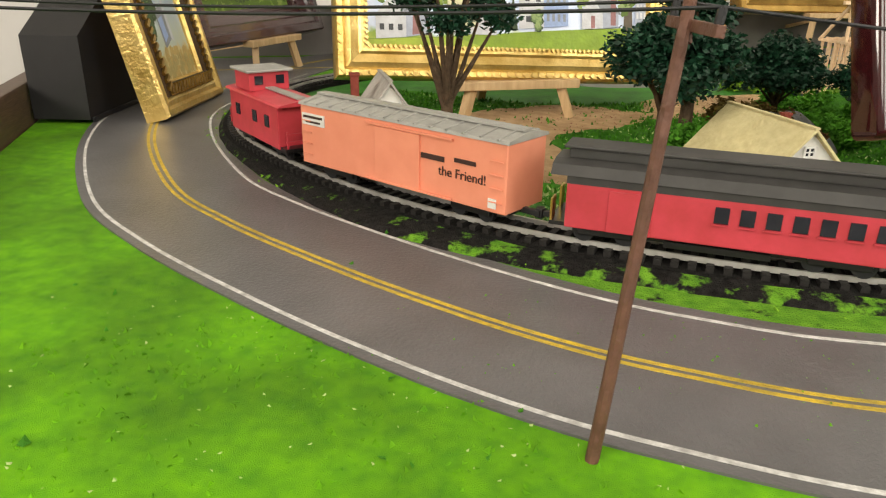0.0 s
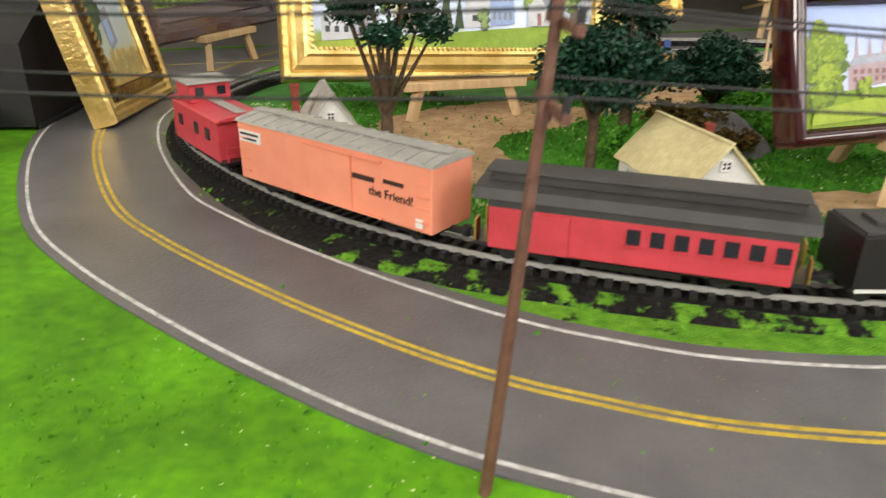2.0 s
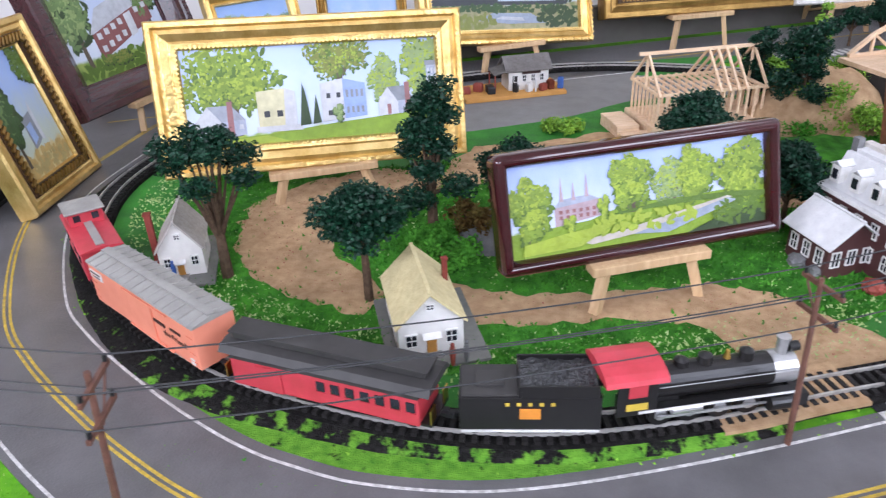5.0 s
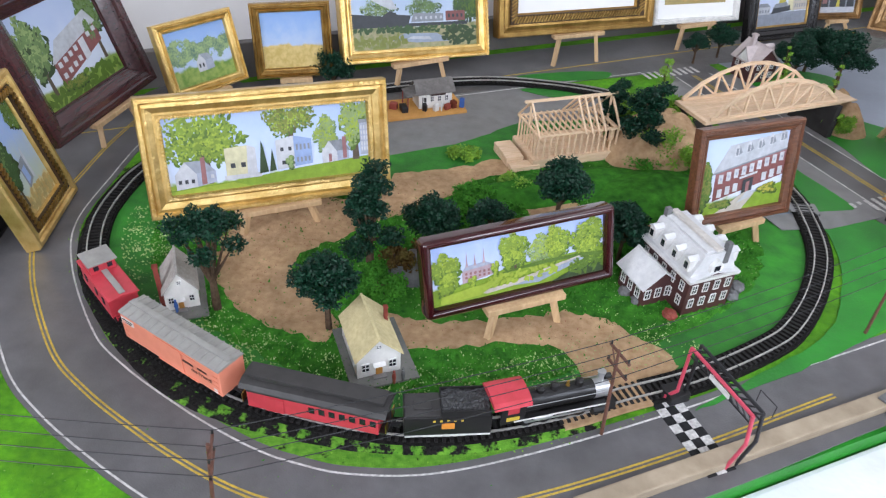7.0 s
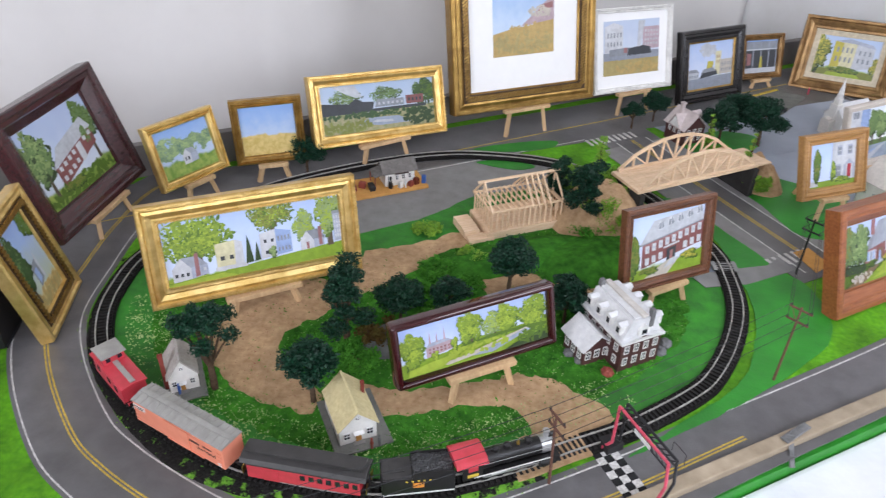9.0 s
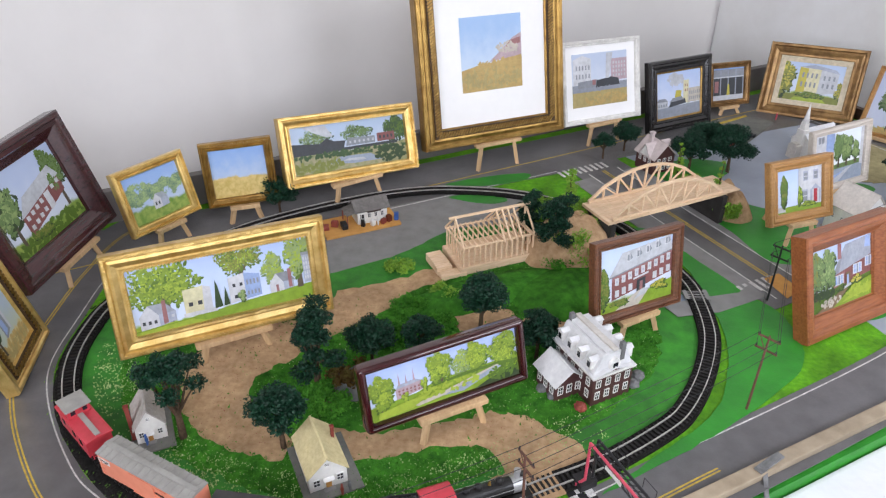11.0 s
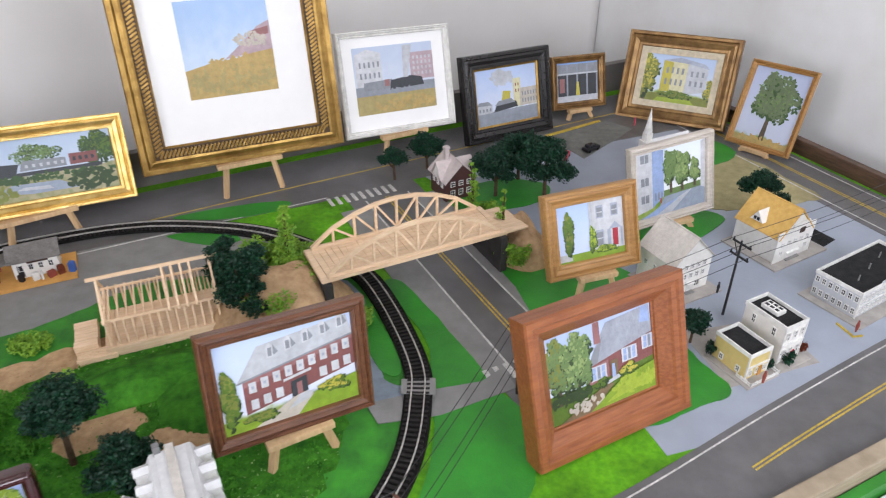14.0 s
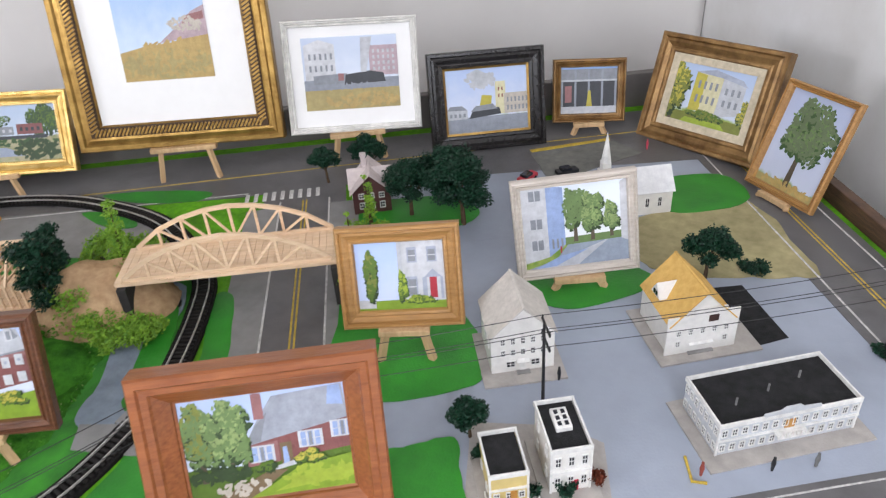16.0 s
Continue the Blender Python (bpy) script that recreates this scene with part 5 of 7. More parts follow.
picture((2.177, 2.197, 0.012), -43.4, 19.9, 0.8, 0.136, 0.175, 0.011, M["light_oak"], canvas_mat("oil_tree", horizon=0.1, trees=0.0, seed=16.4, size=2.4, leaf=((0.06, 0.1, 0.05), (0.2, 0.27, 0.14)), sky=((0.4, 0.45, 0.62), (0.5, 0.54, 0.68)), top=1.15), "slim oak framed painting of a single tree", 0.012, oaktree)
# dark purple frame with a brick manor
manor = oil_tree(0.14, 0.62, 0.18, 0.38, 1.3, 101, ("deep", "sage", "mint"), 0.1, 10) + oil_tree(0.86, 0.7, 0.16, 0.3, 1.3, 102, ("deep", "sage", "sap"), 0.2, 9) + [("brick", [(0.26, 0.16), (0.9, 0.4), (0.9, 0.6), (0.26, 0.4)]), ("steam", [(0.24, 0.4), (0.92, 0.6), (0.84, 0.76), (0.38, 0.62)]), ("white", [(0.62, 0.28), (0.7, 0.31), (0.7, 0.52), (0.62, 0.5)])] + grid_windows(0.28, 0.6, 0.32, 0.4, 4, 1, "white", 0.55, 0.32) + grid_windows(0.28, 0.6, 0.2, 0.28, 4, 1, "white", 0.55, 0.34) + grid_windows(0.72, 0.9, 0.46, 0.54, 2, 1, "white", 0.5, 0.3) + [strokes("sap", 0.5, 0.1, 0.5, 0.1, 90, 0.05, 1.3, random.Random(103))] + oil_tree(0.4, 0.14, 0.16, 0.08, 1.3, 104, ("deep", "sap", "olive"), None, 6)
picture((0.403, 1.489, 0.044), 84.5, 16.6, 0.3, 0.273, 0.23, 0.042, M["purple"], canvas_mat("oil_manor", horizon=0.2, trees=0.0, seed=18.0, sky=((0.42, 0.5, 0.7), (0.6, 0.65, 0.75))), "dark purple wooden frame with a manor painting", 0.03, manor, carve="deep")
picture((0.532, 1.602, 0.043), 57.0, 16.5, -0.5, 0.154, 0.128, 0.017, M["gold"], canvas_mat("oil_farm", horizon=0.3, trees=0.4, seed=21.0, leaf=((0.1, 0.18, 0.12), (0.3, 0.4, 0.16))), "small gold framed painting of a farm", 0.018, little_house(0.4, 0.2, 0.14))
picture((0.653, 1.694, 0.04), 19.9, 9.6, 1.0, 0.143, 0.134, 0.017, M["old_gold"], canvas_mat("oil_wheat", horizon=0.42, trees=0.0, seed=23.0, ground=((0.5, 0.36, 0.1), (0.66, 0.5, 0.2))), "small gold framed painting of a wheat field", 0.018)
picture((0.449, 1.233, 0.004), 103.0, 13.9, -1.3, 0.156, 0.197, 0.03, M["gold"], canvas_mat("oil_lane", horizon=0.2, trees=0.0, seed=25.0, sky=((0.3, 0.42, 0.75), (0.45, 0.5, 0.4)), ground=((0.5, 0.4, 0.18), (0.6, 0.5, 0.26))), "deep gold frame standing on the road", 0.022, [("slate", [(0.42, 0.2), (0.62, 0.26), (0.62, 0.5), (0.42, 0.46)]), ("steam", [(0.62, 0.26), (0.68, 0.24), (0.68, 0.58), (0.62, 0.5)]), ("blue", [(0.45, 0.24), (0.56, 0.28), (0.56, 0.42), (0.45, 0.4)]), strokes("gold", 0.5, 0.1, 0.5, 0.1, 90, 0.04, 0.7, random.Random(111)), strokes("straw", 0.6, 0.08, 0.4, 0.07, 50, 0.03, 0.7, random.Random(112))] + oil_tree(0.18, 0.62, 0.24, 0.36, 0.7, 113, ("deep", "green", "sage"), 0.1, 14) + oil_tree(0.9, 0.84, 0.2, 0.2, 0.7, 114, ("deep", "sap", "sage"), None, 7), carve="rope", easel=False)
prop = thing("black_stand", pose(0.385, 1.205, 0, 0, 0, 103), "black wedge-shaped stand behind the gold frame", "stand")
part("body", prism([(-0.07, 0.004), (0.05, 0.004), (0.05, 0.06), (0.0, 0.115), (-0.07, 0.075)], 0.0, 0.05), M["dark"], prop)
part("edge_strip", boxes([(-0.0085, -0.0012, 0.004, 0.118, 0.002, 0.004)], 0.0005), M["steel"], prop, "dark metal foot strip")


# ---- houses ----
def window(parent, x, y, z, w, h, side=0, label=""):
    """A framed window on a wall: side 0 faces -y, 1 faces +x, -1 faces -x."""
    turn = {0: 0, 1: 90, -1: -90}[side]
    ring = sweep_frame(w + 0.0012, h + 0.0012, [(0, 0.0008), (0, -0.0008), (0.001, -0.0008), (0.001, 0.0008)])
    bmesh.ops.translate(ring, verts=ring.verts[:], vec=(0, 0, -h / 2 - 0.0006))
    win = part("window", ring, M["trim"], parent)
    part("muntin", boxes([(0, -0.0001, 0, w, 0.001, 0.0006)]), M["trim"], win)
    part("muntin", boxes([(0, -0.0001, 0, 0.0006, 0.001, h)]), M["trim"], win)
    win.matrix_basis = pose(x, y, z, 0, 0, turn)
    part("pane", boxes([(0, 0.0004, 0, w, 0.0006, h)]), M["pane"], win)
    return win


def gable_house(name, spot, yaw, w, d, eave, apex, wall, roof, label, slab=None, ridge="y", windows=(), door=None, chimney=None, over=0.0035, category="house"):
    """Front wall faces -y; ridge along y (gable to the front) or along x."""
    hs = thing(name, pose(*spot, 0.001 if not slab else -0.0025, 0, 0, yaw), label, category, "model houses")
    base = 0.0
    if slab:
        sw, sd, ox, oy = slab
        part("base_card", boxes([(ox, oy, 0.0045, sw, sd, 0.003)], 0.0006), M["card"] if name.startswith("town") else M["slab"], hs, "grey card base with pale edge")
        base = 0.006
    if ridge == "y":
        out = [(-w / 2, base), (w / 2, base), (w / 2, eave), (0, apex), (-w / 2, eave)]
        part("house_body", prism(out, -d / 2, d / 2), wall, hs)
        run, ang = w / 2, math.degrees(math.atan2(apex - eave, w / 2))
        ln = math.hypot(apex - eave, run) + over
        for s in (-1, 1):
            cx, cz = s * (run + over * math.cos(radians(ang))) / 2, (apex + eave - over * math.sin(radians(ang))) / 2 + 0.0012
            part("roof", boxes([(cx, 0, cz, ln, d + 2 * over, 0.0016, 0, 0, s * ang)], 0.0003), roof, hs)
        part("ridge_cap", boxes([(0, 0, apex + 0.0022, 0.003, d + 2 * over, 0.0012)]), roof, hs)
    else:
        bm = prism([(-d / 2, base), (d / 2, base), (d / 2, eave), (0, apex), (-d / 2, eave)], -w / 2, w / 2)
        bmesh.ops.rotate(bm, verts=bm.verts[:], cent=(0, 0, 0), matrix=Matrix.Rotation(radians(90), 3, "Z"))
        part("house_body", bm, wall, hs)
        ang = math.degrees(math.atan2(apex - eave, d / 2))
        ln = math.hypot(apex - eave, d / 2) + over
        for s in (-1, 1):
            cy, cz = s * (d / 2 + over * math.cos(radians(ang))) / 2, (apex + eave - over * math.sin(radians(ang))) / 2 + 0.0012
            part("roof", boxes([(0, cy, cz, w + 2 * over, ln, 0.0016, 0, -s * ang, 0)], 0.0003), roof, hs)
    for x, z, ww, wh, side in windows:
        window(hs, x if side == 0 else side * (w / 2 + 0.0006), -d / 2 - 0.0006 if side == 0 else x, z, ww, wh, side)
    if door:
        dx, dw, dh, dm = door
        dr = part("door", boxes([(dx, -d / 2 - 0.0006, base + dh / 2, dw, 0.0014, dh)], 0.0002), dm, hs, "coloured door")
        part("door_hood", boxes([(dx, -d / 2 - 0.003, base + dh + 0.0016, dw * 1.9, 0.006, 0.001, 0, 22, 0)]), M["trim"], dr)
        part("step", boxes([(dx, -d / 2 - 0.004, base + 0.0008, dw * 2, 0.007, 0.0016)]), M["pave"], dr)
    if chimney:
        cx, cy, ch, cr = chimney
        part("chimney", boxes([(cx, cy, ch / 2 + base / 2, cr, cr, ch - base), (cx, cy, ch, cr * 1.25, cr * 1.25, cr * 0.35)]), M["chimney"], hs, "red brick chimney")
    return hs


gable_house("cottage", (0.683, 1.105), 27, 0.039, 0.05, 0.034, 0.061, M["clap"], M["roof_grey"], "small white clapboard cottage with grey roof", (0.056, 0.098, 0.0, 0.004), windows=((-0.0125, 0.021, 0.006, 0.009, 0), (0.0115, 0.021, 0.006, 0.009, 0), (0.0, 0.046, 0.005, 0.005, 0), (-0.01, 0.021, 0.006, 0.009, -1), (0.012, 0.021, 0.006, 0.009, -1), (0, 0.021, 0.006, 0.009, 1)), door=(-0.002, 0.006, 0.014, M["door_wood"]), chimney=(-0.023, -0.012, 0.066, 0.0055))
gable_house("cottage", (0.934, 1.05), 27, 0.05, 0.074, 0.034, 0.059, M["clap"], M["roof_cream"], "white clapboard cottage with cream shingle roof", (0.077, 0.104, 0.004, -0.002), windows=((-0.0155, 0.02, 0.0085, 0.011, 0), (0.0155, 0.02, 0.0085, 0.011, 0), (0.0, 0.048, 0.006, 0.005, 0), (-0.022, 0.02, 0.007, 0.01, -1), (0.0, 0.024, 0.005, 0.008, -1), (0.022, 0.027, 0.005, 0.006, -1), (0.0, 0.02, 0.007, 0.01, 1)), door=(0.0, 0.0075, 0.016, M["door_wood"]), chimney=(0.022, 0.014, 0.058, 0.0042))


def many(x0, x1, n, z, w, h, side=0):
    return tuple((x0 + (x1 - x0) * (i + 0.5) / n, z, w, h, side) for i in range(n))


# mansard inn with dormers
inn = gable_house("inn", (1.311, 1.245), 29, 0.07, 0.1, 0.055, 0.062, M["brick"], M["roof_white"], "dark brick inn with white dormered roof", None, windows=many(-0.034, 0.034, 4, 0.018, 0.0072, 0.013) + many(-0.034, 0.034, 4, 0.04, 0.0072, 0.013) + many(-0.048, 0.048, 5, 0.018, 0.0072, 0.013, -1) + many(-0.048, 0.048, 5, 0.04, 0.0072, 0.013, -1) + many(-0.048, 0.048, 5, 0.04, 0.0072, 0.013, 1), category="inn")
part("mansard", prism([(-0.034, 0.058), (0.034, 0.058), (0.02, 0.088), (-0.02, 0.088)], -0.046, 0.046), M["roof_white"], inn)
part("flat_top", boxes([(0, 0, 0.0895, 0.03, 0.085, 0.003)], 0.0005), M["roof_white"], inn)
part("ridge_walk", boxes([(0, 0, 0.0925, 0.009, 0.094, 0.004)], 0.0006), M["roof_pale"], inn, "pinkish grey ridge walk")
for s in (-1, 1):
    part("cornice", boxes([(s * 0.0365, 0, 0.0545, 0.004, 0.106, 0.004)], 0.0006), M["trim"], inn)
    part("cornice", boxes([(0, s * 0.0515, 0.0545, 0.076, 0.004, 0.004)], 0.0006), M["trim"], inn)
end_dormer = part("dormer", prism([(-0.009, 0.06), (0.009, 0.06), (0.009, 0.072), (0.0, 0.081), (-0.009, 0.072)], -0.051, -0.03), M["trim"], inn)
part("pane", boxes([(0, -0.0514, 0.067, 0.008, 0.0008, 0.009)]), M["pane"], end_dormer)
for s in (-1, 1):
    for k in range(4):
        yy = -0.036 + k * 0.024
        dm = part("dormer", boxes([(s * 0.028, yy, 0.072, 0.018, 0.011, 0.016)], 0.0004), M["trim"], inn)
        part("dormer_roof", boxes([(s * 0.028, yy - 0.003, 0.082, 0.02, 0.008, 0.0012, 0, 28, 0), (s * 0.028, yy + 0.003, 0.082, 0.02, 0.008, 0.0012, 0, -28, 0)]), M["roof_white"], dm)
        part("pane", boxes([(s * 0.0373, yy, 0.072, 0.0008, 0.006, 0.009)]), M["pane"], dm)
for cx, cy in ((-0.012, 0.044), (0.014, -0.044)):
    part("chimney", boxes([(cx, cy, 0.085, 0.007, 0.007, 0.03)]), M["stone"], inn)
gable_house("inn_wing", (1.262, 1.225), 29, 0.048, 0.05, 0.033, 0.052, M["brick"], M["roof_white"], "low brick wing of the inn with white roof", None, windows=many(-0.023, 0.023, 3, 0.018, 0.008, 0.014) + many(-0.024, 0.024, 3, 0.018, 0.008, 0.014, -1), over=0.006, category="inn")
for i, (px, py, r) in enumerate(((1.29, 1.178, 0.009), (1.236, 1.215, 0.008), (1.385, 1.25, 0.01), (1.375, 1.232, 0.009), (1.25, 1.2, 0.007))):
    bm = bmesh.new()
    bmesh.ops.create_icosphere(bm, subdivisions=3, radius=r)
    for v in bm.verts:
        v.co *= 1 + 0.3 * noise.noise(v.co * 320 + Vector((i, 0, 0)))
        v.co.z *= 0.8
    o = link("shrub", bm, M["red_brown"] if i == 0 else M["stone"])
    o.location = (px, py, 0.001 + r * 0.55)
    tagged(o, "russet model shrub by the inn" if i == 0 else "grey-green lichen shrub by the inn", "shrub", "shrubs")

# town
gable_house("town_house", (1.902, 1.728), 30, 0.076, 0.072, 0.062, 0.1, M["clap"], M["roof_pale"], "tall white clapboard house with pale roof", (0.1, 0.1, 0, -0.008), windows=many(-0.03, 0.03, 5, 0.036, 0.005, 0.009) + many(-0.03, 0.03, 5, 0.053, 0.005, 0.009) + many(-0.03, 0.03, 2, 0.018, 0.01, 0.009) + many(-0.03, 0.03, 3, 0.04, 0.005, 0.009, -1), door=(0.0, 0.008, 0.016, M["trim"]))
store = gable_house("town_store", (2.087, 1.836), 33, 0.08, 0.082, 0.05, 0.092, M["clap"], M["roof_yellow"], "white store with false front and ochre roof", (0.13, 0.11, 0.01, -0.004), windows=many(-0.03, 0.03, 5, 0.036, 0.005, 0.009) + many(-0.035, 0.035, 2, 0.02, 0.01, 0.007), door=(0.0, 0.016, 0.012, M["brass"]))
part("false_front", prism([(-0.045, 0.006), (0.045, 0.006), (0.045, 0.064), (0.028, 0.064), (0.028, 0.07), (-0.012, 0.07), (-0.012, 0.062), (-0.045, 0.062)], -0.0435, -0.0415), M["clap"], store)
for k, (a, b) in enumerate(((-0.03, 0.022), (-0.015, 0.038), (0.0, 0.038), (0.015, 0.038), (0.03, 0.022), (-0.03, 0.038), (0.03, 0.038))):
    window(store, a, -0.0441, b, 0.005, 0.008)
part("sign", boxes([(0.012, -0.0442, 0.055, 0.012, 0.0012, 0.009)]), M["lettering"], store, "dark sign panel")
part("dormer", prism([(-0.012, 0.062), (0.012, 0.062), (0.0, 0.08)], -0.034, 0.0), M["clap"], store).matrix_basis = pose(-0.006, 0.006, 0, 0, 0, -90)
for k in (-0.003, 0.003):
    part("dormer_pane", boxes([(-0.0403, 0.006 + k, 0.067, 0.0008, 0.0045, 0.006)]), M["pane"], store)


def flat_block(name, spot, yaw, w, d, h, wall, label, slab=None, floors=2, n=4, skylight=False, door=None, arch=0.0):
    hs = thing(name, pose(*spot, 0.0005, 0, 0, yaw), label, "building", "model houses")
    if slab:
        part("base_card", boxes([(0, -0.005, 0.0012, w + slab, d + slab, 0.0024)], 0.0005), M["card"], hs, "grey card pavement")
    part("house_body", boxes([(0, 0, h / 2 - 0.002, w, d, h - 0.004)]), wall, hs)
    part("roof", boxes([(0, 0, h - 0.0034, w - 0.003, d - 0.003, 0.0012)]), M["tar"], hs, "black tar roof")
    for bx, by, sx, sy in ((0, -d / 2, w + 0.003, 0.002), (0, d / 2, w + 0.003, 0.002), (-w / 2, 0, 0.002, d), (w / 2, 0, 0.002, d)):
        part("parapet", boxes([(bx, by, h - 0.001, sx, sy, 0.006)], 0.0003), M["trim"], hs)
    part("cornice", boxes([(0, -d / 2 - 0.001, h * 0.52, w + 0.002, 0.0024, 0.0018), (-w / 2, -d / 2, h / 2, 0.0022, 0.0022, h), (w / 2, -d / 2, h / 2, 0.0022, 0.0022, h)]), M["trim"], hs)
    for f in range(floors):
        for i in range(n):
            window(hs, -w / 2 + w * (i + 0.5) / n, -d / 2 - 0.0006, h * (0.28 + f * 0.46), min(0.0055, w / n * 0.5), h * 0.2)
        for i in range(max(2, n // 2)):
            window(hs, -w / 2 - 0.0006, -d / 2 + d * (i + 0.5) / max(2, n // 2), h * (0.28 + f * 0.46), 0.0055, h * 0.2, -1)
    if arch:
        part("arched_parapet", prism([(-w * 0.2, h), (w * 0.2, h), (w * 0.2, h + 0.005), (w * 0.08, h + 0.006), (w * 0.05, h + 0.01), (-w * 0.05, h + 0.01), (-w * 0.08, h + 0.006), (-w * 0.2, h + 0.005)], -d / 2 - 0.001, -d / 2 + 0.001), wall, hs)
        bal = part("balcony", boxes([(0, -d / 2 - 0.006, h * 0.5, w * 0.22, 0.012, 0.0016)]), M["trim"], hs)
        for i in range(9):
            part("baluster", boxes([(-w * 0.1 + w * 0.2 * i / 8, -d / 2 - 0.0115, h * 0.5 + 0.004, 0.0008, 0.0008, 0.007)]), M["trim"], bal)
        part("balcony_door", boxes([(0, -d / 2 - 0.0008, h * 0.68, w * 0.07, 0.001, h * 0.26)]), M["door_wood"], hs, "orange balcony door")
        for i in range(3):
            part("roof_vent", rods([((-w * 0.3 + i * w * 0.27, 0.01 * (i - 1), h - 0.003), (-w * 0.3 + i * w * 0.27, 0.01 * (i - 1), h + 0.007), 0.0012)]), M["stone"], hs)
    if skylight:
        part("skylight", boxes([(0, 0.006, h, w * 0.42, d * 0.42, 0.006)], 0.001), M["trim"], hs, "white skylight")
        for i in range(3):
            for sx in (-1, 1):
                part("skylight_pane", boxes([(sx * w * 0.09, 0.006 + (i - 1) * d * 0.12, h + 0.0033, w * 0.1, d * 0.08, 0.0006)]), M["pane"], hs)
    if door:
        part("door", boxes([(w * 0.12, -d / 2 - 0.0008, 0.009, 0.0065, 0.0014, 0.016)]), door, hs, "painted front door")
    return hs


flat_block("bank_building", (2.0, 1.576), 31, 0.04, 0.066, 0.062, M["clap"], "narrow white town building with red door", 0.02, 2, 3, True, M["door_red"])
flat_block("yellow_shop", (1.95, 1.538), 31, 0.038, 0.056, 0.042, M["clap_yellow"], "small yellow shop with black roof", 0.02, 1, 3, False, M["door_wood"])
flat_block("row_hotel", (2.19, 1.714), 34, 0.156, 0.072, 0.045, M["clap_grey"], "long grey two-storey hotel with white trim", 0.03, 2, 14, False, None, 1.0)

yard_fence = thing("picket_fence", pose(1.968, 1.515, 0.0006, 0, 0, 31), "low white picket fence round the shop yard", "fence")
for a, b in (((-0.026, -0.012), (0.026, -0.012)), ((-0.026, -0.012), (-0.026, 0.012)), ((0.026, -0.012), (0.026, 0.012))):
    part("rail", beam((*a, 0.006), (*b, 0.006), 0.0012, 0.0012), M["trim"], yard_fence)
    part("rail", beam((*a, 0.0028), (*b, 0.0028), 0.001, 0.001), M["trim"], yard_fence)
    for k in range(6 if a[1] == b[1] else 4):
        q = Vector(a).lerp(Vector(b), k / (5 if a[1] == b[1] else 3))
        part("picket", boxes([(q.x, q.y, 0.004, 0.0014, 0.0014, 0.008)]), M["trim"], yard_fence)
structure("pavement_shops", patch([(1.889, 1.6), (1.9, 1.57), (1.925, 1.49), (2.06, 1.545), (2.035, 1.62), (1.99, 1.63)], 0.0036, 0.002, straight=True), M["card"], "beige card pavement under the two shops", "pavement")
kerb_line = [Vector((2.117, 1.63, 0)), Vector((2.128, 1.6, 0)), Vector((2.142, 1.603, 0))]
structure("kerb_corner", ribbon(kerb_line, 0.0012, 0.0012, 0.0, 0.012), M["yellow_line"], "yellow painted kerb at the hotel corner", "kerb")

# church
ch = gable_house("church", (1.972, 2.122), 29, 0.1, 0.056, 0.04, 0.07, M["clap"], M["roof_white"], "white clapboard church with pointed steeple", None, ridge="x", windows=many(-0.04, 0.04, 4, 0.022, 0.006, 0.016) + ((0.0, 0.024, 0.007, 0.016, 1),), category="church")
tw = part("tower", boxes([(-0.052, 0, 0.036, 0.02, 0.02, 0.072)], 0.0004), M["clap"], ch)
part("belfry", boxes([(-0.052, 0, 0.08, 0.014, 0.014, 0.016)], 0.0004), M["clap"], tw)
bm = bmesh.new()
bmesh.ops.create_cone(bm, cap_ends=True, segments=8, radius1=0.0085, radius2=0.0003, depth=0.05, matrix=pose(-0.052, 0, 0.112))
part("steeple", bm, M["trim"], tw)
part("porch", boxes([(-0.066, 0, 0.017, 0.02, 0.026, 0.034), (-0.066, 0, 0.036, 0.022, 0.014, 0.006)]), M["roof_pale"], ch)
# brick parish house
parish = gable_house("brick_house", (1.555, 2.005), 29, 0.062, 0.062, 0.042, 0.072, M["brick"], M["roof_pink"], "dark brick house with pale pinkish gabled roofs", None, windows=many(-0.025, 0.025, 3, 0.016, 0.008, 0.011) + many(-0.025, 0.025, 3, 0.034, 0.008, 0.009) + many(-0.025, 0.025, 3, 0.03, 0.007, 0.01, -1), over=0.006)
cross = prism([(-0.018, 0.04), (0.018, 0.04), (0.0, 0.068)], -0.034, 0.034)
bmesh.ops.rotate(cross, verts=cross.verts[:], cent=(0, 0, 0), matrix=Matrix.Rotation(radians(90), 3, "Z"))
part("cross_gable", cross, M["trim"], parish)
for k in (-1, 1):
    part("roof", boxes([(0, k * 0.0105, 0.0555, 0.074, 0.0345, 0.0016, 0, -k * 57, 0)], 0.0003), M["roof_pink"], parish)
part("chimney", boxes([(-0.008, 0.012, 0.07, 0.008, 0.008, 0.036), (-0.008, 0.012, 0.0885, 0.0105, 0.0105, 0.004)]), M["roof_pink"], parish, "pale brick chimney")
# cottage by the back track, on its orange board
structure("ground_orange_board", boxes([(0.888, 1.694, 0.004, 0.16, 0.075, 0.006, 27)], 0.0006), M["orange_board"], "orange card ground under the grey-roofed cottage", "ground")
depot_house = gable_house("depot_cottage", (0.908, 1.712), 27, 0.064, 0.04, 0.032, 0.048, M["clap"], M["roof_brown"], "white depot cottage with hipped grey roof", None, ridge="x", windows=many(-0.028, 0.028, 4, 0.018, 0.006, 0.01), over=0.006)
depot_house.location.z = 0.007
part("porch_roof", boxes([(-0.043, -0.004, 0.03, 0.026, 0.04, 0.0016, 0, 0, -14)], 0.0003), M["roof_brown"], depot_house, "sagging brown porch roof")
for px, py in ((-0.054, -0.021), (-0.054, 0.013)):
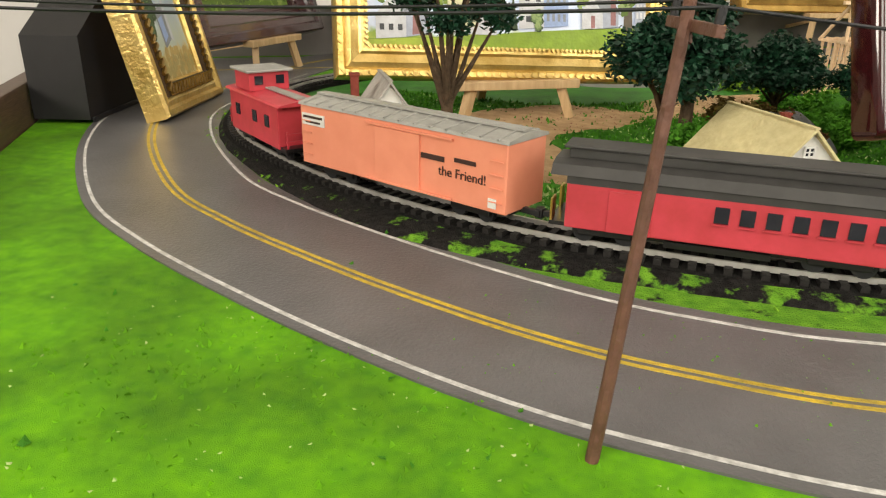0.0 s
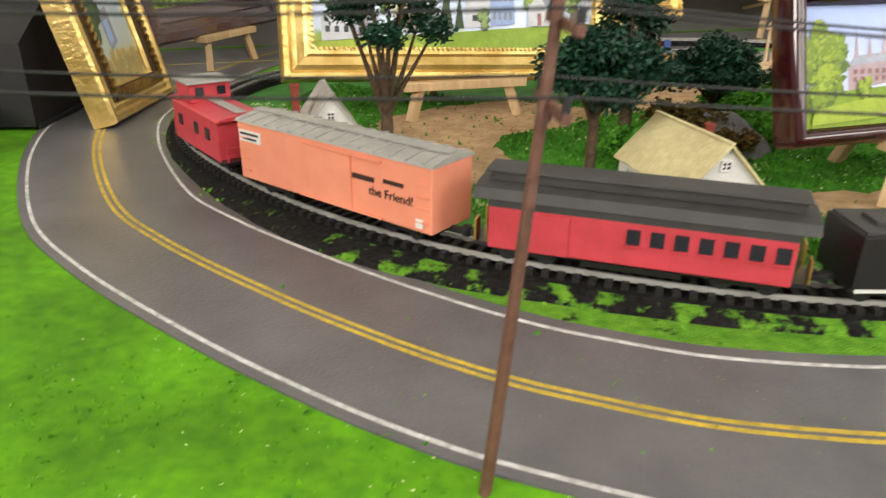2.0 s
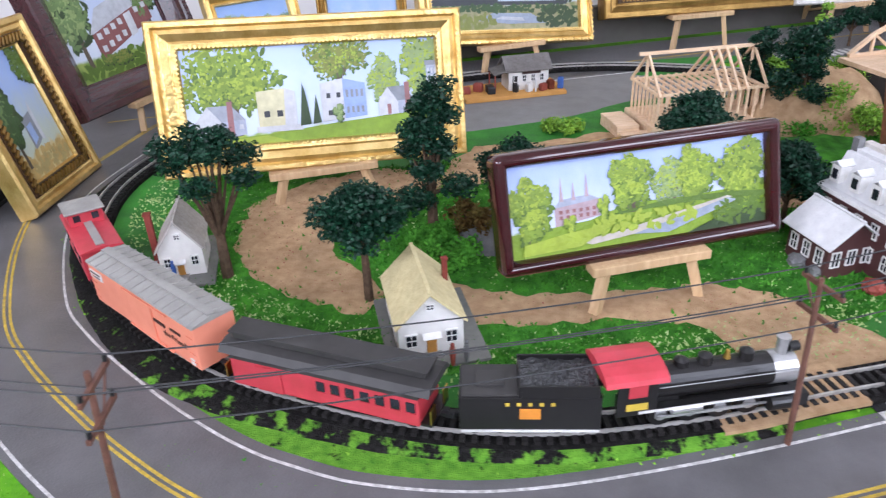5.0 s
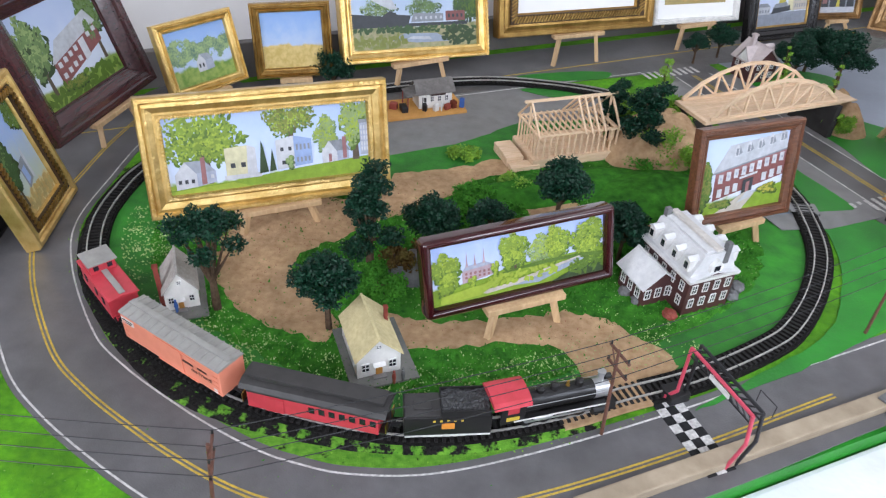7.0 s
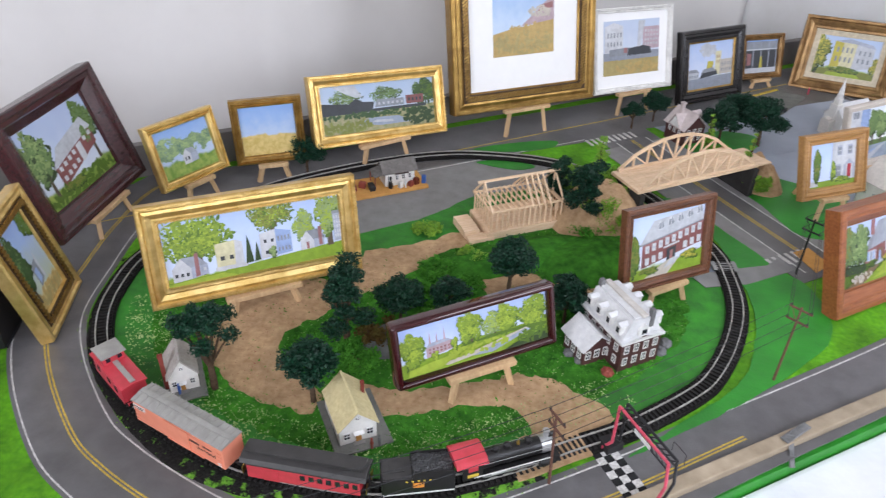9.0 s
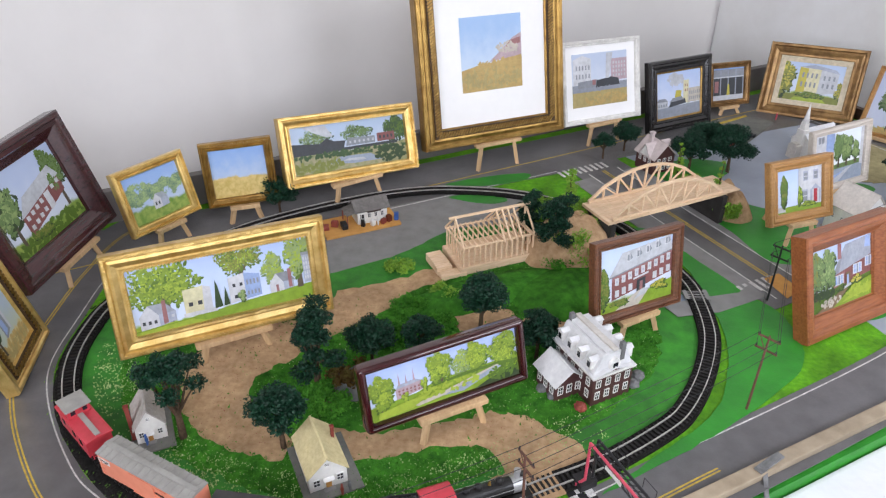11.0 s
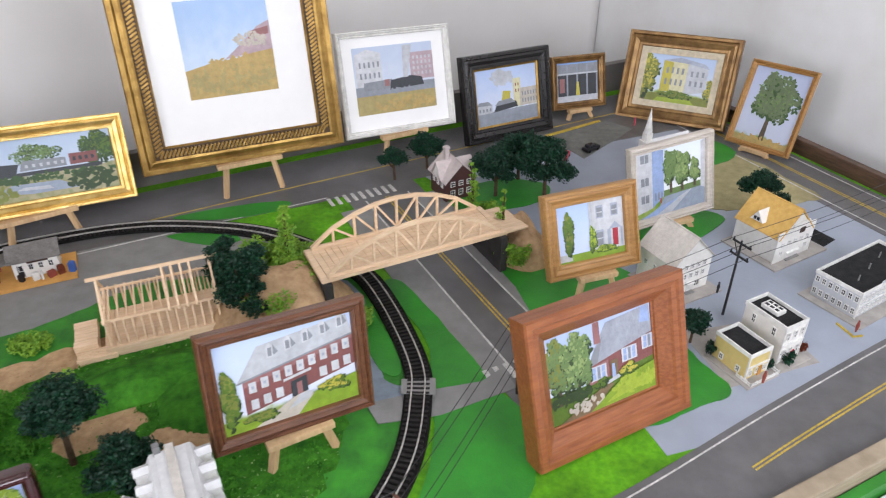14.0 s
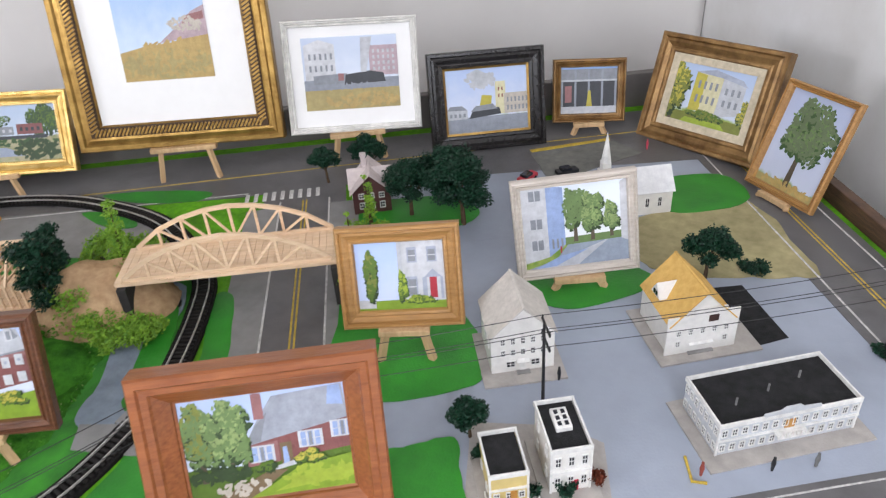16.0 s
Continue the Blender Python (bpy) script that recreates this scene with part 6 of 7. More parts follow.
    part("porch_post", boxes([(px, py, 0.0145, 0.002, 0.002, 0.026)]), M["red_brown"], depot_house)
part("door", boxes([(-0.022, -0.0206, 0.013, 0.008, 0.0014, 0.02)], 0.0002), M["dark"], depot_house, "dark plank door")
part("sign_board", boxes([(0.004, -0.021, 0.0265, 0.03, 0.0012, 0.004)], 0.0002), M["lettering"], depot_house, "dark name board")
for i, (px, py, mm, s, lab, cat) in enumerate(((0.965, 1.708, "blue", (0.009, 0.009, 0.016), "blue water barrel beside the cottage", "barrel"), (0.94, 1.692, "red_brown", (0.012, 0.008, 0.01), "rust brown crate by the cottage", "crate"), (0.862, 1.668, "steel", (0.022, 0.012, 0.01), "black scrap cart on the orange board", "cart"), (0.842, 1.672, "red_brown", (0.014, 0.01, 0.012), "rusty brown handcart on the board", "cart"), (0.92, 1.682, "white", (0.01, 0.008, 0.012), "white crate before the cottage", "crate"), (0.826, 1.66, "red_brown", (0.016, 0.012, 0.008), "rust brown scrap heap on the board", "crate"), (0.9, 1.676, "dark", (0.008, 0.007, 0.011), "black barrel before the cottage", "barrel"), (0.95, 1.702, "rust_bush", (0.01, 0.01, 0.013), "rust red crate by the water barrel", "crate"))):
    o = link("barrel" if cat == "barrel" else cat, boxes([(0, 0, s[2] / 2, *s), (0, 0, s[2], s[0] * 0.8, s[1] * 0.8, s[2] * 0.2)], 0.001), M[mm])
    o.location, o.rotation_euler = (px, py, 0.0071), (0, 0, i)
    tagged(o, lab, cat)

# timber house frame with lumber
tf = thing("timber_house_frame", pose(1.158, 1.588, 0.001, 0, 0, 25), "unfinished balsa house frame on a board floor", "house frame")
part("floor_deck", boxes([(0, 0, 0.007, 0.16, 0.09, 0.014)], 0.0008), M["balsa"], tf)
for i in range(12):
    part("plank", boxes([(-0.073 + i * 0.0133, 0, 0.0148, 0.0122, 0.09, 0.0016)], 0.0002), M["balsa"], tf)
for i in range(14):
    for yy in (-0.04, 0.04):
        part("stud", boxes([(-0.072 + i * 0.0111, yy, 0.035, 0.0026, 0.0026, 0.04)]), M["balsa"], tf)
for i in range(1, 7):
    for xx in (-0.072, 0.072):
        part("stud", boxes([(xx, -0.04 + i * 0.0114, 0.035, 0.0026, 0.0026, 0.04)]), M["balsa"], tf)
for yy in (-0.04, 0.04):
    part("top_plate", boxes([(0, yy, 0.056, 0.152, 0.0034, 0.003)]), M["balsa"], tf)
for xx in (-0.072, 0.072):
    part("top_plate", boxes([(xx, 0, 0.0555, 0.0034, 0.084, 0.003)]), M["balsa"], tf)
for i in range(13):
    part("joist", boxes([(-0.066 + i * 0.011, 0, 0.0575, 0.0022, 0.084, 0.003)]), M["balsa"], tf)
part("ridge_beam", boxes([(0, 0, 0.1, 0.17, 0.004, 0.004)]), M["balsa"], tf)
for xx in (-0.073, 0.01, 0.022, 0.034, 0.046, 0.073):
    for s in (-1, 1):
        part("rafter", beam((xx, s * 0.046, 0.055), (xx, 0, 0.1), 0.003, 0.003), M["balsa"], tf)
for xx in (-0.073, 0.073):
    part("king_post", boxes([(xx, 0, 0.078, 0.003, 0.003, 0.042)]), M["balsa"], tf)
for k, (px, py, lx, ly, hz, yw) in enumerate(((1.063, 1.545, 0.03, 0.06, 0.016, 25), (1.09, 1.515, 0.05, 0.022, 0.008, 25))):
    st = thing("lumber_stack", pose(px, py, 0.001, 0, 0, yw), "small stack of pale balsa lumber", "lumber", "lumber stacks")
    for j in range(int(hz / 0.004)):
        for i in range(4):
            part("plank", boxes([(random.uniform(-0.001, 0.001), -ly / 2 + ly * (i + 0.5) / 4, 0.002 + j * 0.004, lx, ly / 4 - 0.001, 0.0036)], 0.0002), M["balsa"], st)

# ---- bridge ----
br = thing("truss_bridge", pose(1.494, 1.717, 0, 0, 0, 28.8), "arched balsa truss bridge over the road", "bridge")
BL, BW, BZ = 0.3, 0.088, 0.07
part("deck", boxes([(0, 0, BZ - 0.003, BL, BW, 0.004)], 0.0006), M["balsa"], br)
for i in range(30):
    part("plank", boxes([(-BL / 2 + BL * (i + 0.5) / 30, 0, BZ, 0.0094, BW + random.uniform(-0.003, 0.003), 0.002, random.uniform(-0.6, 0.6))], 0.0002), M["balsa"], br)
for s in (-1, 1):
    yy = s * (BW / 2 - 0.005)
    tr = part("truss", boxes([(0, yy, BZ + 0.003, BL * 0.92, 0.005, 0.005)], 0.0004), M["balsa"], br)
    top = [(-BL * 0.46 + BL * 0.92 * i / 8, BZ + 0.004 + 0.052 * math.sin(math.pi * i / 8) ** 0.75) for i in range(9)]
    for (xa, za), (xb, zb) in zip(top, top[1:]):
        part("arch_member", beam((xa, yy, za), (xb, yy, zb), 0.0052, 0.0052), M["balsa"], tr)
    for i in range(1, 8):
        part("web_member", beam((top[i][0], yy, BZ + 0.004), (top[i][0], yy, top[i][1]), 0.0036, 0.0036), M["balsa"], tr)
        if i != 4:
            j = i + 1 if i < 4 else i - 1
            part("web_member", beam((top[i][0], yy, top[i][1]), (top[j][0], yy, BZ + 0.004), 0.003, 0.003), M["balsa"], tr)
part("approach_board", boxes([(BL / 2 + 0.018, -0.004, BZ - 0.0035, 0.04, BW * 0.86, 0.003, 4, 0, 3)], 0.0005), M["balsa"], br, "pale approach board")
for sx, mm, nm, lab in ((1, M["concrete"], "abutment_east", "dark abutment under the bridge end"), (-1, M["concrete"], "abutment_west", "dark abutment under the bridge end")):
    x, y = 1.494 + math.cos(radians(28.8)) * sx * 0.142, 1.717 + math.sin(radians(28.8)) * sx * 0.142
    structure(nm, boxes([(x, y, 0.032, 0.012, 0.1, 0.064, 28.8)], 0.001), mm, lab, "abutment")


def mound(name, x, y, rx, ry, h, yaw, material, label, seed):
    """A low hill with an uneven skin."""
    bm = bmesh.new()
    bmesh.ops.create_grid(bm, x_segments=28, y_segments=28, size=1)
    for v in bm.verts:
        r = math.hypot(v.co.x, v.co.y)
        k = max(0.0, 1 - r ** 2.2)
        v.co.z = h * k * (1 + 0.3 * noise.noise(Vector((v.co.x * 3, v.co.y * 3, seed)))) + 0.0008 - (0.006 if k == 0 else 0)
        v.co.x, v.co.y = v.co.x * rx, v.co.y * ry
    bmesh.ops.recalc_face_normals(bm, faces=bm.faces[:])
    o = structure(name, bm, material, label, "hill")
    o.matrix_world = pose(x, y, 0, 0, 0, yaw)
    for poly in o.data.polygons:
        poly.use_smooth = True


mound("hill_bridge", 1.32, 1.624, 0.11, 0.075, 0.074, 28, M["sand"], "sandy embankment at the end of the bridge", 1.0)
mound("hill_bridge_east", 1.665, 1.81, 0.05, 0.075, 0.062, 28, M["sand"], "sandy embankment beyond the bridge", 2.0)
mound("hill_turf", 1.14, 1.46, 0.17, 0.05, 0.02, 28, M["turf"], "low turf bank", 3.0)
mound("hill_bank", 1.3, 1.47, 0.11, 0.08, 0.022, 28, M["turf"], "low turf bank", 4.0)
mound("hill_rock", 0.97, 1.215, 0.055, 0.035, 0.03, 28, M["stone"], "dark rocky knoll", 5.0)


# ---- trees ----
def leaf_cloud(clumps, n, size, seed, squash=0.75):
    """Many small leaves gathered in uneven clumps."""
    rnd = random.Random(seed)
    verts, faces = [], []
    for cx, cy, cz, r in clumps:
        for _ in range(int(n * r * r)):
            a, b = rnd.uniform(0, 2 * math.pi), math.acos(rnd.uniform(-1, 1))
            q = r * (0.3 + 0.75 * rnd.random() ** 0.7) * (1 + 0.25 * math.sin(3 * a + cx * 90) * math.sin(2 * b))
            p = Vector((cx + q * math.sin(b) * math.cos(a), cy + q * math.sin(b) * math.sin(a), cz + squash * q * math.cos(b)))
            d1 = Vector((rnd.uniform(-1, 1), rnd.uniform(-1, 1), rnd.uniform(-0.6, 0.6))).normalized() * size * rnd.uniform(0.6, 1.3)
            d2 = d1.cross(Vector((rnd.uniform(-1, 1), rnd.uniform(-1, 1), rnd.uniform(0.2, 1)))).normalized() * size * rnd.uniform(0.4, 0.8)
            i = len(verts)
            verts += [tuple(p - d1), tuple(p - d2 * 0.8), tuple(p + d1), tuple(p + d2)]
            faces.append((i, i + 1, i + 2, i + 3))
    me = bpy.data.meshes.new("crown")
    me.from_pydata(verts, [], faces)
    return me


def tree(x, y, h, r, seed, leaf="leaf", style="round", label="", z=0.0008):
    rnd = random.Random(seed)
    tr = thing("tree", pose(x, y, z, 0, 0, rnd.uniform(0, 360)), label or "dark green model tree with clumped foliage", "tree", "trees")
    base = h - 2 * r * 0.8 if style == "round" else h * 0.3
    base = max(base, h * 0.22)
    lean = (rnd.uniform(-0.05, 0.05) * h, rnd.uniform(-0.05, 0.05) * h)
    segs = [((0, 0, -0.002), (lean[0] * 0.4, lean[1] * 0.4, base), 0.0042 * h / 0.11, 0.003 * h / 0.11)]
    clumps = []
    k = {"round": 14, "open": 14, "tall": 13, "thin": 7, "bush": 7}[style]
    for i in range(k):
        a, f = i * 2.4 + rnd.uniform(-0.4, 0.4), (i + 0.5) / k
        if style == "thin":
            c = (lean[0] + rnd.uniform(-0.2, 0.2) * r, lean[1] + rnd.uniform(-0.2, 0.2) * r, h * (0.18 + 0.78 * f))
            cr = r * (0.62 - 0.4 * f)
        elif style == "tall":
            spread = rnd.uniform(0.35, 0.75) * (1.05 - 0.45 * f)
            c = (lean[0] + math.cos(a) * r * spread, lean[1] + math.sin(a) * r * spread, base + (h - base - r * 0.3) * f)
            cr = r * rnd.uniform(0.36, 0.58)
        elif style == "bush":
            c = (math.cos(a) * r * 0.6, math.sin(a) * r * 0.6, h * rnd.uniform(0.25, 0.7))
            cr = r * rnd.uniform(0.35, 0.55)
        else:
            q = r * (rnd.uniform(0.6, 0.85) if i < 8 else rnd.uniform(0.1, 0.42))
            c = (lean[0] + math.cos(a) * q, lean[1] + math.sin(a) * q, h - r * (1.15 if i < 6 else 0.72 if i < 10 else 0.38) * 0.85 + rnd.uniform(-0.18, 0.12) * r)
            cr = r * (rnd.uniform(0.4, 0.56) if style == "round" else rnd.uniform(0.24, 0.38))
        clumps.append((*c, cr))
        segs.append(((lean[0] * 0.4, lean[1] * 0.4, base * rnd.uniform(0.75, 1.0)), tuple(c), 0.0018 * h / 0.11, 0.0006))
    part("trunk", rods(segs, 7), M["trunk"], tr)
    me = leaf_cloud(clumps, {"open": 1700000, "round": 2100000, "tall": 2100000}.get(style, 1700000), 0.0025, seed, 0.6 if style in ("round", "open", "tall") else 0.75)
    me.materials.append(M[leaf])
    crown = new("crown", me)
    crown.parent = tr
    return tr


for i, (x, y, h, r, style, leaf) in enumerate((
        (0.732, 1.093, 0.152, 0.044, "open", "leaf"), (0.876, 1.082, 0.113, 0.034, "round", "leaf"), (0.9, 1.205, 0.166, 0.037, "tall", "leaf"), (0.974, 1.262, 0.085, 0.034, "round", "leaf"), (1.05, 1.288, 0.075, 0.03, "round", "leaf"),
        (1.142, 1.335, 0.115, 0.036, "round", "leaf"), (1.232, 1.288, 0.085, 0.033, "round", "leaf"), (0.712, 1.735, 0.085, 0.036, "round", "leaf"), (1.288, 1.59, 0.145, 0.036, "tall", "leaf"), (1.235, 1.64, 0.12, 0.028, "tall", "leaf"),
        (1.5, 2.1, 0.075, 0.03, "round", "leaf"), (1.635, 1.99, 0.1, 0.04, "round", "leaf"), (1.727, 1.99, 0.115, 0.046, "round", "leaf"), (1.68, 2.06, 0.1, 0.042, "round", "leaf"), (1.44, 2.05, 0.07, 0.024, "round", "leaf"), (2.1, 1.955, 0.08, 0.032, "round", "leaf"), (1.897, 1.58, 0.056, 0.02, "round", "leaf"),
        (1.315, 1.685, 0.15, 0.034, "thin", "leaf_bright"), (1.592, 1.93, 0.105, 0.018, "thin", "leaf_bright"), (1.36, 1.68, 0.075, 0.035, "bush", "leaf_bright"), (1.345, 1.585, 0.045, 0.04, "bush", "leaf_bright"), (1.66, 1.765, 0.06, 0.03, "bush", "leaf_bright"), (1.645, 1.79, 0.13, 0.018, "thin", "leaf_bright"), (1.61, 1.9, 0.045, 0.03, "bush", "leaf_bright"),
        (0.955, 1.215, 0.04, 0.03, "bush", "leaf_olive"), (0.92, 1.165, 0.025, 0.035, "bush", "moss"), (1.02, 1.25, 0.03, 0.03, "bush", "moss"), (1.42, 1.6, 0.03, 0.035, "bush", "leaf_bright"), (1.29, 1.56, 0.03, 0.035, "bush", "moss"), (2.037, 1.566, 0.021, 0.012, "bush", "rust_bush"), (2.012, 1.545, 0.024, 0.012, "bush", "leaf"), (1.985, 1.53, 0.02, 0.008, "bush", "leaf"), (1.92, 1.555, 0.026, 0.011, "bush", "leaf"), (1.0, 1.33, 0.025, 0.03, "bush", "moss"), (2.16, 2.0, 0.012, 0.022, "bush", "leaf"), (2.315, 1.868, 0.008, 0.014, "bush", "leaf"),
        (1.27, 1.7, 0.085, 0.04, "bush", "leaf_bright"), (1.31, 1.6, 0.075, 0.042, "bush", "leaf_bright"), (1.36, 1.66, 0.09, 0.035, "bush", "leaf_bright"), (1.33, 1.7, 0.08, 0.04, "bush", "leaf_bright"), (1.385, 1.72, 0.06, 0.032, "bush", "leaf_bright"), (1.375, 1.625, 0.05, 0.035, "bush", "leaf_bright"), (1.3, 1.74, 0.05, 0.03, "bush", "leaf_bright"), (1.64, 1.82, 0.05, 0.03, "bush", "leaf_bright"), (1.4, 1.57, 0.028, 0.03, "bush", "leaf_bright"), (1.08, 1.45, 0.018, 0.03, "bush", "leaf_bright"), (0.99, 1.53, 0.018, 0.028, "bush", "leaf_bright"), (1.02, 1.40, 0.02, 0.03, "bush", "moss"), (1.08, 1.36, 0.018, 0.026, "bush", "moss"), (0.935, 1.2, 0.05, 0.022, "bush", "leaf_olive"), (0.985, 1.19, 0.03, 0.018, "bush", "leaf_olive"))):
    tree(x, y, h, r, i + 3, leaf, style, "bright green feathery model tree" if leaf == "leaf_bright" and style == "thin" else "low green model bush" if style == "bush" and leaf not in ("leaf_olive", "rust_bush") else "brownish autumn model bush" if style == "bush" else "")

def tube(line, r, n=5):
    """One tube along a line."""
    bm = bmesh.new()
    rings = []
    for i, p in enumerate(line):
        d = (line[min(i + 1, len(line) - 1)] - line[max(i - 1, 0)]).normalized()
        s = d.cross(Vector((0, 0, 1))).normalized()
        t = s.cross(d)
        rings.append([bm.verts.new(p + r * (math.cos(6.2832 * k / n) * s + math.sin(6.2832 * k / n) * t)) for k in range(n)])
    for a, b in zip(rings, rings[1:]):
        for k in range(n):
            bm.faces.new((a[k], a[(k + 1) % n], b[(k + 1) % n], b[k]))
    return bm


# ---- utility poles and wires ----
POLES = [(0.54, 0.77, 0.15, 0, 0), (0.855, 0.784, 0.15, 1, 5.0), (1.197, 0.976, 0.125, 1, -2.5), (1.533, 1.192, 0.135, 1, 1.5), (1.652, 1.469, 0.115, 1, -1), (1.96, 1.645, 0.127, 1, 0), (2.314, 1.869, 0.12, 1, 0)]
arms = []
for i, (x, y, h, _, lean) in enumerate(POLES):
    a, b = POLES[max(i - 1, 0)], POLES[min(i + 1, len(POLES) - 1)]
    head = math.degrees(math.atan2(b[1] - a[1], b[0] - a[0]))
    pl = thing("utility_pole", pose(x, y, 0.0006, 0, lean, head), "thin brown model utility pole with crossarms" if i < 4 else "thin black model utility pole with crossarms", "utility pole", "utility poles")
    mm = M["pole"] if i < 4 else M["steel"]
    part("post", rods([((0, 0, -0.002), (0, 0, h), 0.0021, 0.0015)], 10), mm, pl)
    for z in (h - 0.006, h - 0.026):
        arm = part("crossarm", boxes([(0.002, 0, z, 0.0022, 0.032, 0.0028)], 0.0003), mm, pl)
        for k in (-0.014, 0.014):
            part("insulator", rods([((0.002, k, z + 0.001), (0.002, k, z + 0.005), 0.0011)], 6), M["steel"], arm)
    part("brace", beam((0.002, 0, h - 0.03), (0.002, 0.012, h - 0.008), 0.001, 0.001), mm, pl)
    m = pose(x, y, 0.0006, 0, lean, head)
    arms.append([m @ Vector((0.002, k, h - zz)) for zz in (0.001, 0.021) for k in (-0.014, 0.014)])
for a, b in zip(arms, arms[1:]):
    for p, q in zip(a, b):
        line = [p.lerp(q, t / 12) - Vector((0, 0, 0.005 * 4 * (t / 12) * (1 - t / 12))) for t in range(13)]
        tagged(link("power_line", tube(line, 0.00045), M["wire"]), "thin black sagging thread between utility poles", "wire", "power lines")

# ---- train ----
marks = even(track_line, 0.001, True)


def rail_pose(s0, s1, z=0.0102):
    """A car on two bogies at s0 (rear) and s1 (front) along the track."""
    a, b = marks[int(s0 * 1000) % len(marks)][0], marks[int(s1 * 1000) % len(marks)][0]
    return pose((a.x + b.x) / 2, (a.y + b.y) / 2, z, 0, 0, math.degrees(math.atan2(b.y - a.y, b.x - a.x)))


def wheelset(car, xs, r, material=None, spokes=False):
    for x in xs:
        for s in (-1, 1):
            bm = rods([((x, s * 0.0076, r), (x, s * 0.0098, r), r), ((x, s * 0.007, r), (x, s * 0.0078, r), r * 1.08)], 20)
            w = part("wheel", bm, material or M["steel"], car)
            if spokes:
                part("rim", rods([((x, s * 0.0099, r), (x, s * 0.0103, r), r * 0.5)], 16), M["silver"], w)


def bogie(car, x):
    bg = part("bogie", boxes([(x, -0.0112, 0.006, 0.026, 0.002, 0.004), (x, 0.0112, 0.006, 0.026, 0.002, 0.004), (x, 0, 0.008, 0.006, 0.022, 0.003)], 0.0005), M["loco"], car)
    return bg


def coupler(car, x):
    part("coupler", boxes([(x, 0, 0.0085, 0.012, 0.003, 0.003), (x + (0.005 if x > 0 else -0.005), 0.0015, 0.0085, 0.004, 0.004, 0.005)], 0.0003), M["steel"], car)


def text_part(name, words, size, material, parent, m):
    cu = bpy.data.curves.new(name, "FONT")
    cu.body, cu.size, cu.align_x, cu.extrude = words, size, "CENTER", 0.0001
    tmp = bpy.data.objects.new(name, cu)
    me = bpy.data.meshes.new_from_object(tmp)
    bpy.data.objects.remove(tmp)
    me.materials.clear()
    me.materials.append(material)
    ob = new(name, me)
    ob.parent, ob.matrix_basis = parent, m
    return ob


def car_body(L, w, z0, z1, material, name, car, bevel=0.0008):
    return part(name, boxes([(0, 0, (z0 + z1) / 2, L, w, z1 - z0)], bevel), material, car)


def boxcar(s, L=0.156):
    car = thing("boxcar", rail_pose(s - L * 0.33, s + L * 0.33), "coral orange model boxcar with silver roof", "rail car", "train")
    W = 0.034
    body = car_body(L, W, 0.009, 0.045, M["car_coral"], "body", car)
    part("roof", prism([(-W / 2 - 0.001, 0.0452), (W / 2 + 0.001, 0.0452), (W / 2, 0.0468), (0, 0.0495), (-W / 2, 0.0468)], -L / 2 - 0.001, L / 2 + 0.001), M["car_roof"], car, "dull silver ribbed roof").matrix_basis = pose(0, 0, 0, 0, 0, 90)
    part("roof_walk", boxes([(0, 0, 0.0502, L, 0.007, 0.0012)]), M["car_roof"], car)
    for i in range(14):
        part("roof_rib", boxes([(-L / 2 + L * (i + 0.5) / 14, s2 * 0.0098, 0.0482, 0.0012, 0.0165, 0.001, 0, -s2 * 9, 0) for s2 in (-1, 1)]), M["car_roof"], car)
    for s2 in (-1, 1):
        dr = part("door", boxes([(0.004, s2 * (W / 2 + 0.0006), 0.026, 0.034, 0.0014, 0.031)], 0.0003), M["car_coral"], body)
        for zz in (0.0425, 0.0105):
            part("door_track", boxes([(0.012, s2 * (W / 2 + 0.0012), zz, 0.064, 0.0012, 0.001)]), M["car_coral"], body)
    for s2 in (-1, 1):
        for k in range(4):
            part("ladder_rung", boxes([(s2 * (L / 2 - 0.006), -W / 2 - 0.0008, 0.015 + k * 0.007, 0.008, 0.0006, 0.0006)]), M["car_coral"], body)
    part("mark_panel", boxes([(-0.066, -W / 2 - 0.0004, 0.037, 0.02, 0.0006, 0.007)]), M["trim"], car, "white panel with black bars")
    part("mark_bar", boxes([(-0.066, -W / 2 - 0.0008, 0.0385, 0.017, 0.0004, 0.0014), (-0.066, -W / 2 - 0.0008, 0.0355, 0.013, 0.0004, 0.0012)]), M["lettering"], car)
    text_part("lettering", "the Friend!", 0.0072, M["lettering"], car, pose(0.05, -W / 2 - 0.0006, 0.0225, 90, 0, 0))
    part("lettering_bar", boxes([(0.03, -W / 2 - 0.0006, 0.031, 0.016, 0.0005, 0.0028), (0.052, -W / 2 - 0.0006, 0.0322, 0.014, 0.0005, 0.0022)]), M["lettering"], car)
    part("small_panel", boxes([(0.07, -W / 2 - 0.0006, 0.014, 0.005, 0.0006, 0.005)]), M["trim"], car)
    part("underframe", boxes([(0, 0, 0.0075, L * 0.94, 0.012, 0.004)]), M["loco"], car)
    for x in (-L * 0.33, L * 0.33):
        bogie(car, x)
        wheelset(car, (x - 0.009, x + 0.009), 0.0052)
    coupler(car, L / 2 + 0.004), coupler(car, -L / 2 - 0.004)


def coach(s, L=0.156):
    car = thing("passenger_coach", rail_pose(s - L * 0.33, s + L * 0.33), "red model passenger coach with black clerestory roof", "rail car", "train")
    W = 0.034
    body = car_body(L * 0.9, W, 0.0085, 0.031, M["car_red"], "body", car)
    part("letter_board", boxes([(0, 0, 0.0325, L * 0.9, W + 0.0006, 0.004)]), M["loco_roof"], car)
